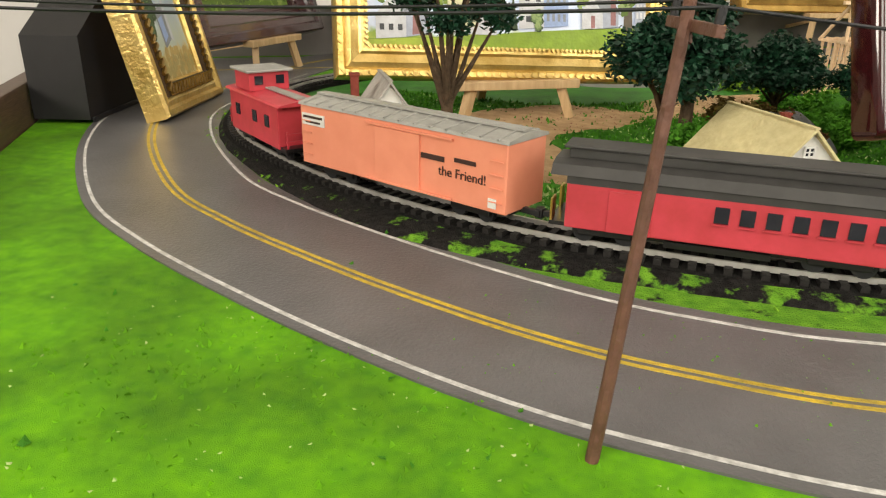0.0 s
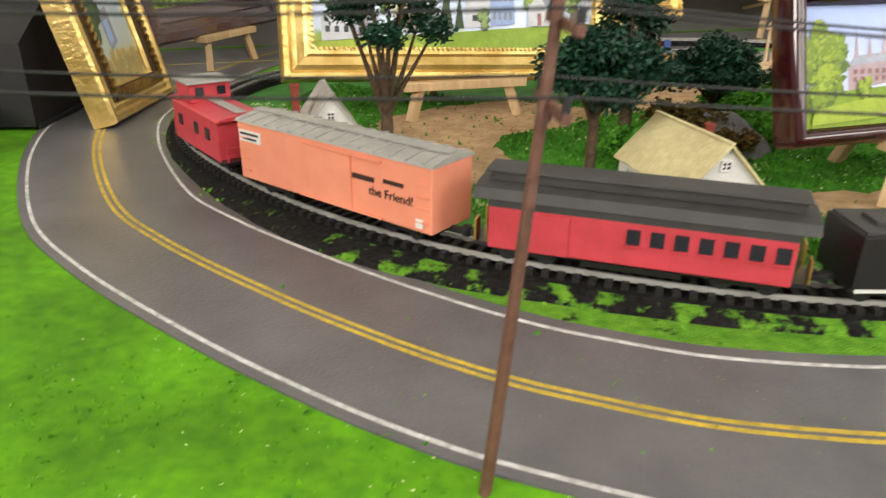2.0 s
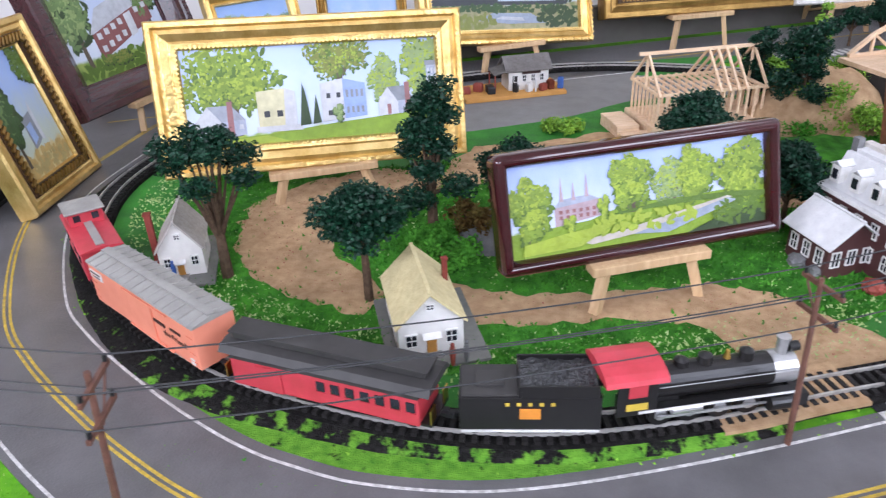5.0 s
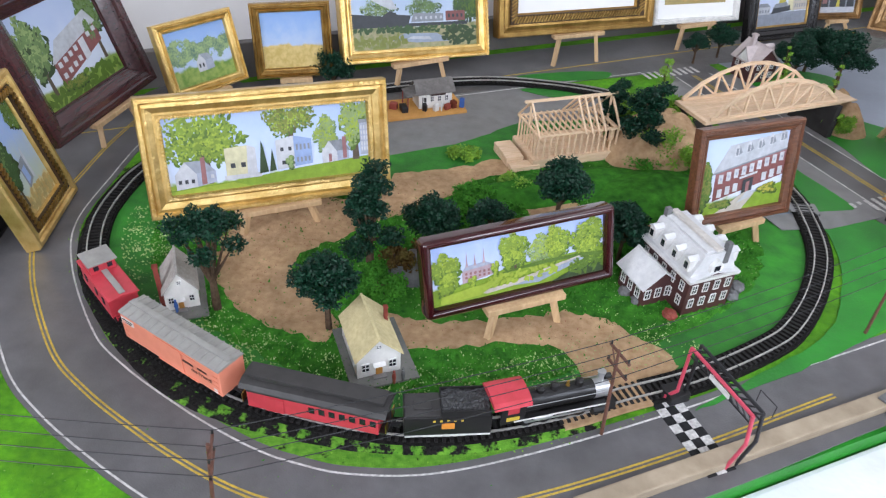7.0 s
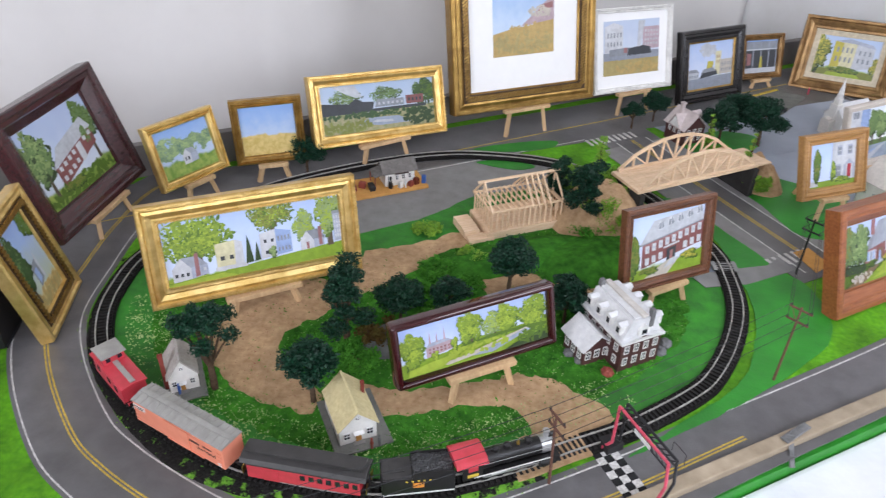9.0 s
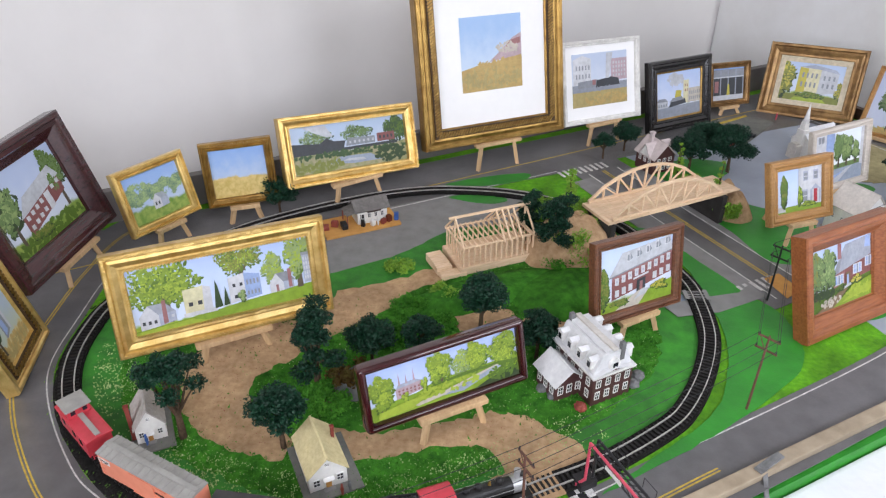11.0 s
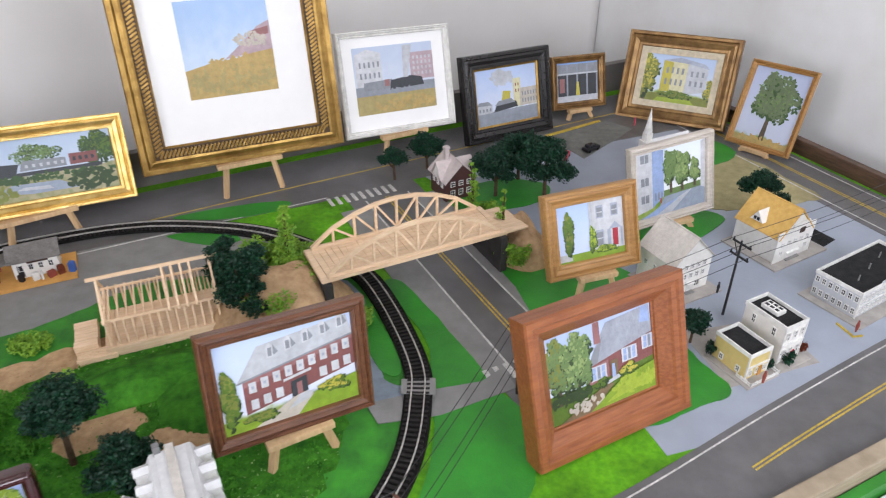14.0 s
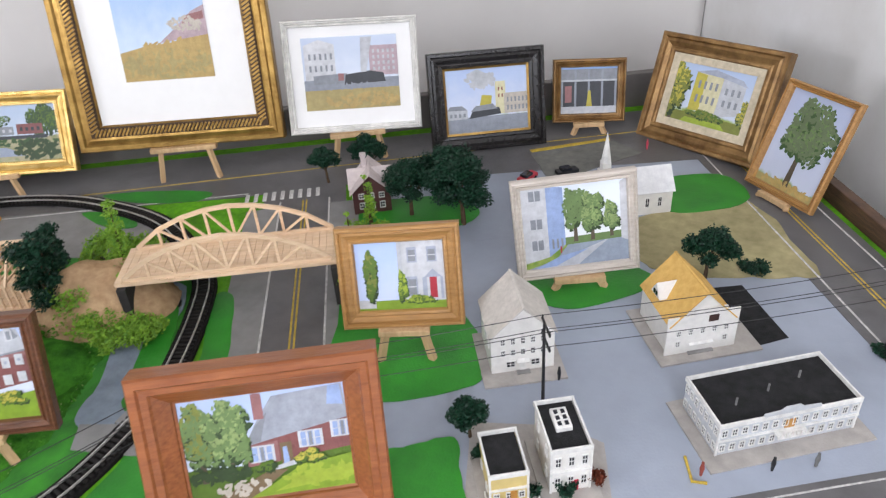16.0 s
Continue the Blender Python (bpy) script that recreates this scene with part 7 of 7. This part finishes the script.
    part("roof", prism([(-W / 2 - 0.0015, 0.0345), (W / 2 + 0.0015, 0.0345), (W / 2 - 0.002, 0.039), (W / 2 - 0.009, 0.0405), (-W / 2 + 0.009, 0.0405), (-W / 2 + 0.002, 0.039)], -L / 2, L / 2), M["loco_roof"], car, "faded black clerestory roof").matrix_basis = pose(0, 0, 0, 0, 0, 90)
    cl = part("clerestory", boxes([(0, 0, 0.043, L * 0.92, 0.016, 0.005)], 0.0008), M["loco_roof"], car)
    part("clerestory_cap", boxes([(0, 0, 0.0462, L * 0.95, 0.019, 0.0014)], 0.0005), M["loco_roof"], cl)
    for i in range(7):
        for s2 in (-1, 1):
            wn_ = part("window", boxes([(0.0 + i * 0.0108, s2 * (W / 2 + 0.0003), 0.0235, 0.0062, 0.001, 0.0075)], 0.0002), M["pane"], body)
            part("window_sill", boxes([(0.0 + i * 0.0108, s2 * (W / 2 + 0.0008), 0.019, 0.0076, 0.001, 0.0008)]), M["car_red"], wn_)
    for i in range(3):
        part("small_window", boxes([(-0.046 + i * 0.005, -W / 2 - 0.0003, 0.0245, 0.0026, 0.001, 0.008)]), M["pane"], body)
    part("baggage_door", boxes([(-0.04, -W / 2 - 0.0006, 0.019, 0.02, 0.001, 0.02)], 0.0002), M["car_red"], body)
    for s2 in (-1, 1):
        pf = part("platform", boxes([(s2 * L * 0.475, 0, 0.0095, L * 0.05, W * 0.9, 0.002)]), M["loco"], car)
        for k in (-1, 1):
            part("railing", boxes([(s2 * (L * 0.495), k * 0.011, 0.016, 0.001, 0.008, 0.011)]), M["brass"], pf)
    part("underframe", boxes([(0, 0, 0.0066, L * 0.86, 0.02, 0.004), (0, -0.013, 0.005, L * 0.3, 0.001, 0.003)]), M["loco"], car)
    for x in (-L * 0.33, L * 0.33):
        bogie(car, x)
        wheelset(car, (x - 0.01, x + 0.01), 0.0052)
    coupler(car, L / 2 + 0.003), coupler(car, -L / 2 - 0.003)


def caboose(s, L=0.108):
    car = thing("caboose", rail_pose(s - L * 0.3, s + L * 0.3), "bright red model caboose with grey-topped cupola", "rail car", "train")
    W = 0.034
    body = car_body(L * 0.82, W, 0.0085, 0.037, M["car_red"], "body", car)
    part("roof", prism([(-W / 2 - 0.0015, 0.0372), (W / 2 + 0.0015, 0.0372), (W / 2, 0.0385), (0, 0.041), (-W / 2, 0.0385)], -L * 0.46, L * 0.46), M["car_red"], car, "red roof").matrix_basis = pose(0, 0, 0, 0, 0, 90)
    part("roof_walk", boxes([(L * 0.12, 0, 0.0416, L * 0.62, 0.007, 0.001)]), M["car_roof"], car, "grey roof walk")
    cup = part("cupola", boxes([(-L * 0.2, 0, 0.046, 0.028, 0.03, 0.013)], 0.0006), M["car_red"], car)
    part("cupola_roof", boxes([(-L * 0.2, 0, 0.0535, 0.034, 0.035, 0.002)], 0.0008), M["car_roof"], cup, "grey cupola roof")
    for yy in (-0.008, 0.008):
        for xx in (-0.0143, 0.0143):
            part("cupola_window", boxes([(-L * 0.2 + xx, yy, 0.047, 0.001, 0.006, 0.006)]), M["pane"], cup)
    for x in (-0.028, 0.004, 0.026):
        part("window", boxes([(x, -W / 2 - 0.0003, 0.025, 0.007, 0.001, 0.008)]), M["pane"], body)
    for s2 in (-1, 1):
        pf = part("platform", boxes([(s2 * L * 0.45, 0, 0.0095, L * 0.09, W * 0.95, 0.002)]), M["loco"], car)
        part("railing", boxes([(s2 * L * 0.488, 0, 0.02, 0.001, W * 0.9, 0.001), (s2 * L * 0.488, 0, 0.015, 0.001, W * 0.9, 0.001), (s2 * L * 0.488, -W * 0.42, 0.016, 0.001, 0.001, 0.012), (s2 * L * 0.488, W * 0.42, 0.016, 0.001, 0.001, 0.012)]), M["car_red"], pf)
    part("underframe", boxes([(0, 0, 0.0068, L * 0.8, 0.018, 0.004)]), M["loco"], car)
    for x in (-L * 0.3, L * 0.3):
        bogie(car, x)
        wheelset(car, (x - 0.008, x + 0.008), 0.005)
    coupler(car, L / 2 + 0.003), coupler(car, -L / 2 - 0.003)


def tender(s, L=0.088):
    car = thing("tender", rail_pose(s - L * 0.3, s + L * 0.3), "black model tender loaded with coal", "tender", "train")
    W = 0.034
    part("tank", boxes([(0, 0, 0.022, L, W, 0.026)], 0.001), M["loco"], car)
    part("deck", boxes([(-L * 0.28, 0, 0.0355, L * 0.4, W * 0.9, 0.0014), (-L * 0.28, 0, 0.037, L * 0.2, W * 0.4, 0.002)], 0.0003), M["loco_roof"], car)
    part("bunker", boxes([(L * 0.2, -W / 2 + 0.001, 0.039, L * 0.56, 0.0014, 0.009), (L * 0.2, W / 2 - 0.001, 0.039, L * 0.56, 0.0014, 0.009), (-L * 0.07, 0, 0.038, 0.0014, W, 0.008)], 0.0003), M["loco"], car)
    bm = bmesh.new()
    bmesh.ops.create_grid(bm, x_segments=26, y_segments=16, size=0.5, matrix=Matrix.Diagonal((L * 0.54, W * 0.9, 1, 1)))
    for v in bm.verts:
        v.co.z = 0.0425 + 0.0025 * noise.noise(v.co * 300) - 0.003 * (abs(v.co.y) / (W / 2)) ** 2
        v.co.x += L * 0.2
    part("coal_load", bm, M["coal"], car, "glossy black coal")
    part("emblem", boxes([(0.0, -W / 2 - 0.0005, 0.023, 0.013, 0.0008, 0.008)], 0.0002), M["orange"], car, "orange emblem plate")
    part("lettering_bar", boxes([(-0.014 + i * 0.007, -W / 2 - 0.0005, 0.0305, 0.0026, 0.0006, 0.0022) for i in range(5)]), M["gilt_lettering"], car, "small yellow lettering bars")
    part("sill_stripe", boxes([(0, -W / 2 - 0.0005, 0.0092, L * 0.98, 0.001, 0.0014)]), M["trim"], car, "white sill stripe")
    part("frame", boxes([(0, 0, 0.0078, L * 0.96, 0.024, 0.003)]), M["loco"], car)
    for x in (-L * 0.3, L * 0.3):
        bogie(car, x)
        wheelset(car, (x - 0.008, x + 0.008), 0.005)
    coupler(car, -L / 2 - 0.004)


def locomotive(s, L=0.135):
    car = thing("steam_locomotive", rail_pose(s - 0.03, s + 0.035), "black model steam locomotive with red cab roof", "locomotive", "train")
    part("boiler", rods([((-0.03, 0, 0.029), (0.05, 0, 0.028), 0.0118, 0.0108)], 28), M["loco"], car)
    part("smokebox", rods([((0.05, 0, 0.028), (0.066, 0, 0.028), 0.0112)], 28), M["silver"], car, "silver smokebox")
    part("smokebox_door", rods([((0.066, 0, 0.028), (0.0685, 0, 0.028), 0.0102, 0.007), ((0.0685, 0, 0.028), (0.0705, 0, 0.028), 0.002)], 24), M["silver"], car, "silver smokebox door")
    part("headlight", rods([((0.062, 0, 0.0425), (0.069, 0, 0.0425), 0.0034)], 14), M["loco"], car)
    part("chimney", rods([((0.058, 0, 0.038), (0.058, 0, 0.05), 0.0034, 0.0038), ((0.058, 0, 0.05), (0.058, 0, 0.0515), 0.0045)], 18), M["silver"], car, "silver smokestack")
    for x, hgt in ((0.034, 0.046), (0.006, 0.0465), (-0.01, 0.0455)):
        part("dome", rods([((x, 0, 0.038), (x, 0, hgt - 0.002), 0.005, 0.0046), ((x, 0, hgt - 0.002), (x, 0, hgt), 0.0046, 0.0015)], 16), M["loco"], car)
    part("bell", rods([((0.021, 0, 0.04), (0.021, 0, 0.046), 0.0024, 0.0012)], 12), M["brass"], car, "brass bell")
    cab = part("cab", boxes([(-0.044, -0.0155, 0.031, 0.026, 0.0014, 0.028), (-0.044, 0.0155, 0.031, 0.026, 0.0014, 0.028), (-0.0315, 0, 0.031, 0.0014, 0.032, 0.028)], 0.0004), M["loco"], car)
    roof = [(0.02 * math.cos(math.pi * i / 8), 0.0435 + 0.0075 * math.sin(math.pi * i / 8)) for i in range(9)]
    part("cab_roof", prism(roof, -0.066, -0.026), M["car_red"], car, "red curved cab roof").matrix_basis = pose(0, 0, 0, 0, 0, 90) @ pose(0, 0, 0) @ Matrix.Scale(-1, 4, (0, 1, 0))
    part("cab_window", boxes([(-0.044, -0.0164, 0.036, 0.012, 0.0008, 0.009)]), M["car_red"], cab, "red window surround")
    part("number_bar", boxes([(-0.044, -0.0164, 0.024, 0.014, 0.0008, 0.005)]), M["gilt_lettering"], cab, "yellow bar on the cab side")
    for sy in (-1, 1):
        part("running_board", boxes([(0.014, sy * 0.0135, 0.0195, 0.095, 0.006, 0.0012)]), M["loco"], car)
        part("white_stripe", boxes([(0.01, sy * 0.0168, 0.0193, 0.105, 0.0008, 0.0016)]), M["trim"], car, "white edge stripe")
        part("cylinder", rods([((0.046, sy * 0.0145, 0.011), (0.063, sy * 0.0145, 0.011), 0.0055)], 16), M["loco"], car)
        part("side_rod", boxes([(0.004, sy * 0.0118, 0.0085, 0.062, 0.0012, 0.002), (0.03, sy * 0.0128, 0.0098, 0.04, 0.001, 0.0014)]), M["silver"], car, "silver side rod")
        part("air_tank", rods([((-0.02, sy * 0.0145, 0.016), (0.0, sy * 0.0145, 0.016), 0.003)], 12), M["silver"], car)
        part("handrail", rods([((-0.028, sy * 0.0125, 0.033), (0.064, sy * 0.0115, 0.032), 0.0004)], 6), M["silver"], car)
    part("frame", boxes([(0.006, 0, 0.012, 0.11, 0.012, 0.009)], 0.0006), M["loco"], car)
    part("firebox", boxes([(-0.028, 0, 0.021, 0.03, 0.02, 0.014)], 0.001), M["loco"], car)
    part("pilot", prism([(-0.013, 0.003), (0.013, 0.003), (0.012, 0.012), (-0.012, 0.012)], 0.066, 0.076), M["loco"], car).matrix_basis = pose(0, 0, 0, 0, 0, -90)
    part("buffer_beam", boxes([(0.066, 0, 0.0135, 0.003, 0.031, 0.005)], 0.0004), M["loco"], car)
    wheelset(car, (-0.024, -0.004, 0.016, 0.036), 0.0085, M["loco"], True)
    wheelset(car, (0.06,), 0.005, M["loco"])


S_LOCO, S_TENDER, S_COACH, S_BOX, S_CAB = 0.926, 0.822, 0.688, 0.516, 0.362
locomotive(S_LOCO), tender(S_TENDER), coach(S_COACH), boxcar(S_BOX), caboose(S_CAB)

# ---- crossing gantry over the road ----
gt = thing("crossing_gantry", pose(1.302, 1.0, 0.001, 0, 0, 28 - 90), "red and black model crossing signal gantry", "signal gantry")
# local x runs across the road, away from the track
for sy in (-0.006, 0.006):
    part("pipe", rods([((-0.05, sy * 2.4, 0.002), (-0.04, sy, 0.02), 0.002), ((-0.04, sy, 0.02), (-0.04, sy, 0.085), 0.002), ((-0.04, sy, 0.085), (0.055, sy, 0.085), 0.002), ((0.055, sy, 0.085), (0.06, sy, 0.05), 0.002), ((0.06, sy, 0.05), (0.05, sy, 0.0), 0.002)], 10), M["pink"] if sy < 0 else M["steel"], gt, "pinkish red pipe" if sy < 0 else "black pipe")
for i in range(10):
    x = -0.038 + i * 0.0095
    part("lattice_bar", beam((x, -0.006, 0.085), (x + 0.0095, 0.006, 0.085), 0.001, 0.001), M["steel"], gt)
    part("lattice_bar", beam((x, -0.006, 0.085), (x + 0.0095, -0.006, 0.076), 0.001, 0.001), M["steel"], gt)
    part("lattice_bar", beam((x, 0.006, 0.076), (x + 0.0095, 0.006, 0.085), 0.001, 0.001), M["steel"], gt)
part("lower_chord", boxes([(0.007, -0.006, 0.075, 0.095, 0.0014, 0.0014), (0.007, 0.006, 0.075, 0.095, 0.0014, 0.0014)]), M["steel"], gt)
part("sign_board", boxes([(0.01, -0.0085, 0.08, 0.03, 0.001, 0.006)]), M["trim"], gt, "white sign board")
part("signal_box", boxes([(-0.048, 0.0, 0.006, 0.022, 0.026, 0.012)], 0.001), M["dark"], gt)
for i, (rx, ry) in enumerate(((0.0, 0.03), (0.05, 0.02))):
    part("railing", rods([((rx - 0.01, 0.01, 0.085), (rx - 0.01, 0.01, 0.1), 0.0005), ((rx - 0.01, 0.01, 0.1), (rx + 0.012, 0.01, 0.1), 0.0005), ((rx + 0.012, 0.01, 0.1), (rx + 0.012, 0.01, 0.085), 0.0005)], 5), M["steel"], gt)
ck = thing("checkered_crossing", pose(1.292, 0.992, 0.0016, 0, 0, 28), "black and white checkered band painted across the road", "road marking", kind="structure")
for i in range(3):
    for j in range(9):
        part("square", boxes([((i - 1) * 0.0115, 0.045 - j * 0.0115, 0, 0.0112, 0.0112, 0.0006)]), M["white_line"] if (i + j) % 2 else M["tar"], ck)

# ---- small figures, cars and ground cover ----
for i, (x, y, c, z) in enumerate(((0.69, 1.074, "blue", 0.0035), (0.979, 1.012, "stone", 0.0035), (0.97, 1.006, "red_brown", 0.0035), (2.24, 1.66, "stone", 0.0029), (2.2, 1.64, "steel", 0.0029), (2.135, 1.61, "red_brown", 0.0029), (1.965, 1.695, "steel", 0.0035), (1.97, 1.5, "red_brown", 0.0029), (1.955, 2.335, "pink", 0.0018), (0.93, 1.683, "trim", 0.0071))):
    bm = rods([((0, 0, 0), (0, 0, 0.01), 0.0014, 0.0023), ((0, 0, 0.01), (0, 0, 0.0165), 0.0026, 0.0016)], 8)
    bmesh.ops.create_icosphere(bm, subdivisions=2, radius=0.0016, matrix=pose(0, 0, 0.0185))
    o = link("figurine", bm, M[c])
    o.location = (x, y, z)
    tagged(o, "tiny painted figurine standing on the layout", "figurine", "figurines")
for x, y, c, yaw in ((1.78, 2.16, "car_red", 70), (1.84, 2.2, "steel", 40)):
    cr = thing("toy_car", pose(x, y, 0.0018, 0, 0, yaw), "tiny model car parked on the street", "car", "toy cars")
    part("body", boxes([(0, 0, 0.006, 0.04, 0.017, 0.007)], 0.002), M[c], cr)
    part("cabin", boxes([(-0.003, 0, 0.0115, 0.02, 0.015, 0.006)], 0.002), M["pane"], cr)
    for a in (-0.012, 0.012):
        for b in (-0.008, 0.008):
            part("wheel", rods([((a, b - 0.001, 0.003), (a, b + 0.001, 0.003), 0.003)], 12), M["tar"], cr)
tagged(structure("table_cloth", rect(1.45, 3.3, -0.7, V0 - 0.038, -0.12, -0.03, 0.006), M["cloth"], "white cloth covering a table before the layout", "tablecloth"), kind="structure")
bk = thing("edge_bracket", pose(*uv(1.86, V0 - 0.012), 0.012, 0, 0, math.degrees(A)), "dark metal bracket on the edge board", "bracket")
part("plate", boxes([(0, 0, 0.002, 0.05, 0.012, 0.003, 8)], 0.0008), M["stone"], bk)
part("arm", beam((-0.01, 0, 0.003), (-0.03, -0.03, -0.02), 0.006, 0.004), M["stone"], bk)


def scatter(name, n, area, z, size, material, label, seed, up=0.5):
    """Loose flecks and tufts lying on the ground."""
    rnd = random.Random(seed)
    verts, faces = [], []
    k = 0
    while k < n:
        x, y = area(rnd)
        if noise.noise(Vector((x * 22, y * 22, seed))) < rnd.uniform(-0.5, 0.25):
            k += 0.2
            continue
        k += 1
        a, s = rnd.uniform(0, 6.3), size * rnd.uniform(0.5, 1.4)
        i = len(verts)
        hgt = s * up * rnd.uniform(0.4, 1.6)
        verts += [(x - math.cos(a) * s * 0.5, y - math.sin(a) * s * 0.5, z), (x + math.cos(a) * s * 0.5, y + math.sin(a) * s * 0.5, z), (x + rnd.uniform(-s, s) * 0.6, y + rnd.uniform(-s, s) * 0.6, z + hgt), (x + math.sin(a) * s * 0.4, y - math.cos(a) * s * 0.4, z)]
        faces += [(i, i + 1, i + 2), (i + 1, i + 3, i + 2), (i + 3, i, i + 2)]
    me = bpy.data.meshes.new(name)
    me.from_pydata(verts, [], faces)
    me.materials.append(material)
    tagged(new(name, me), label, "ground cover", kind="stuff")


def within(x, y, outline):
    odd = False
    for (xa, ya), (xb, yb) in zip(outline, outline[1:] + outline[:1]):
        if (ya > y) != (yb > y) and x < xa + (y - ya) / (yb - ya) * (xb - xa):
            odd = not odd
    return odd


loop_edge = [(p.x, p.y) for p in inside[::3]]


def in_loop(rnd):
    while True:
        x, y = rnd.uniform(0.57, 1.47), rnd.uniform(0.99, 1.67)
        if within(x, y, loop_edge) and (rnd.random() < 0.04 or not any(within(x, y, o) for o in SAND.values())):
            return x, y


def near_front(rnd):
    p, h = rnd.choice(ties[16:150])
    k, j = rnd.uniform(0.034, 0.095), rnd.uniform(-0.005, 0.005)
    return p.x - math.sin(h) * k + math.cos(h) * j, p.y + math.cos(h) * k + math.sin(h) * j


def verge(rnd):
    p, h = rnd.choice(ties[2:140])
    k, j = rnd.uniform(0.02, 0.036), rnd.uniform(-0.006, 0.006)
    return p.x + math.sin(h) * k + math.cos(h) * j, p.y - math.cos(h) * k + math.sin(h) * j


scatter("turf_flecks", 14000, in_loop, 0.0006, 0.003, M["turf"], "dark green turf fibres", 4.0, 0.9)
scatter("moss_flecks", 7000, in_loop, 0.0006, 0.003, M["moss"], "mid green flock fibres on the turf", 9.0, 0.8)
scatter("pale_flecks", 3000, near_front, 0.0006, 0.0028, M["fleck"], "pale grass flecks along the lawn", 5.0, 0.6)
scatter("lawn_flecks", 2200, in_loop, 0.0007, 0.0022, M["fleck"], "pale flecks strewn over the turf", 15.0, 0.6)
scatter("sand_pebbles", 900, lambda r: next((x, y) for x, y in iter(lambda: (r.uniform(0.68, 1.3), r.uniform(1.02, 1.57)), None) if any(within(x, y, o) for o in SAND.values())), 0.0011, 0.0016, M["red_brown"], "small dark pebbles on the sand", 16.0, 0.5)
scatter("verge_tufts", 260, verge, 0.0005, 0.0028, M["tuft"], "bright green tufts along the ballast", 6.0, 0.5)
scatter("meadow_flecks", 2600, lambda r: (lambda u, v: uv(u, v))(r.uniform(0.95, 1.35), r.uniform(0.21, 0.38)), -0.0002, 0.0022, M["grass"], "green flock fibres on the painted grass", 7.0, 0.5)
scatter("meadow_specks", 500, lambda r: uv(r.uniform(0.95, 1.4), r.uniform(0.21, 0.42)), 0.0, 0.0013, M["fleck"], "pale specks on the painted grass", 17.0, 0.4)
scatter("debris", 60, lambda r: uv(r.uniform(0.95, 1.7), r.uniform(0.2, 0.5)), 0.0008, 0.003, M["turf"], "stray dark green crumbs", 8.0, 0.5)
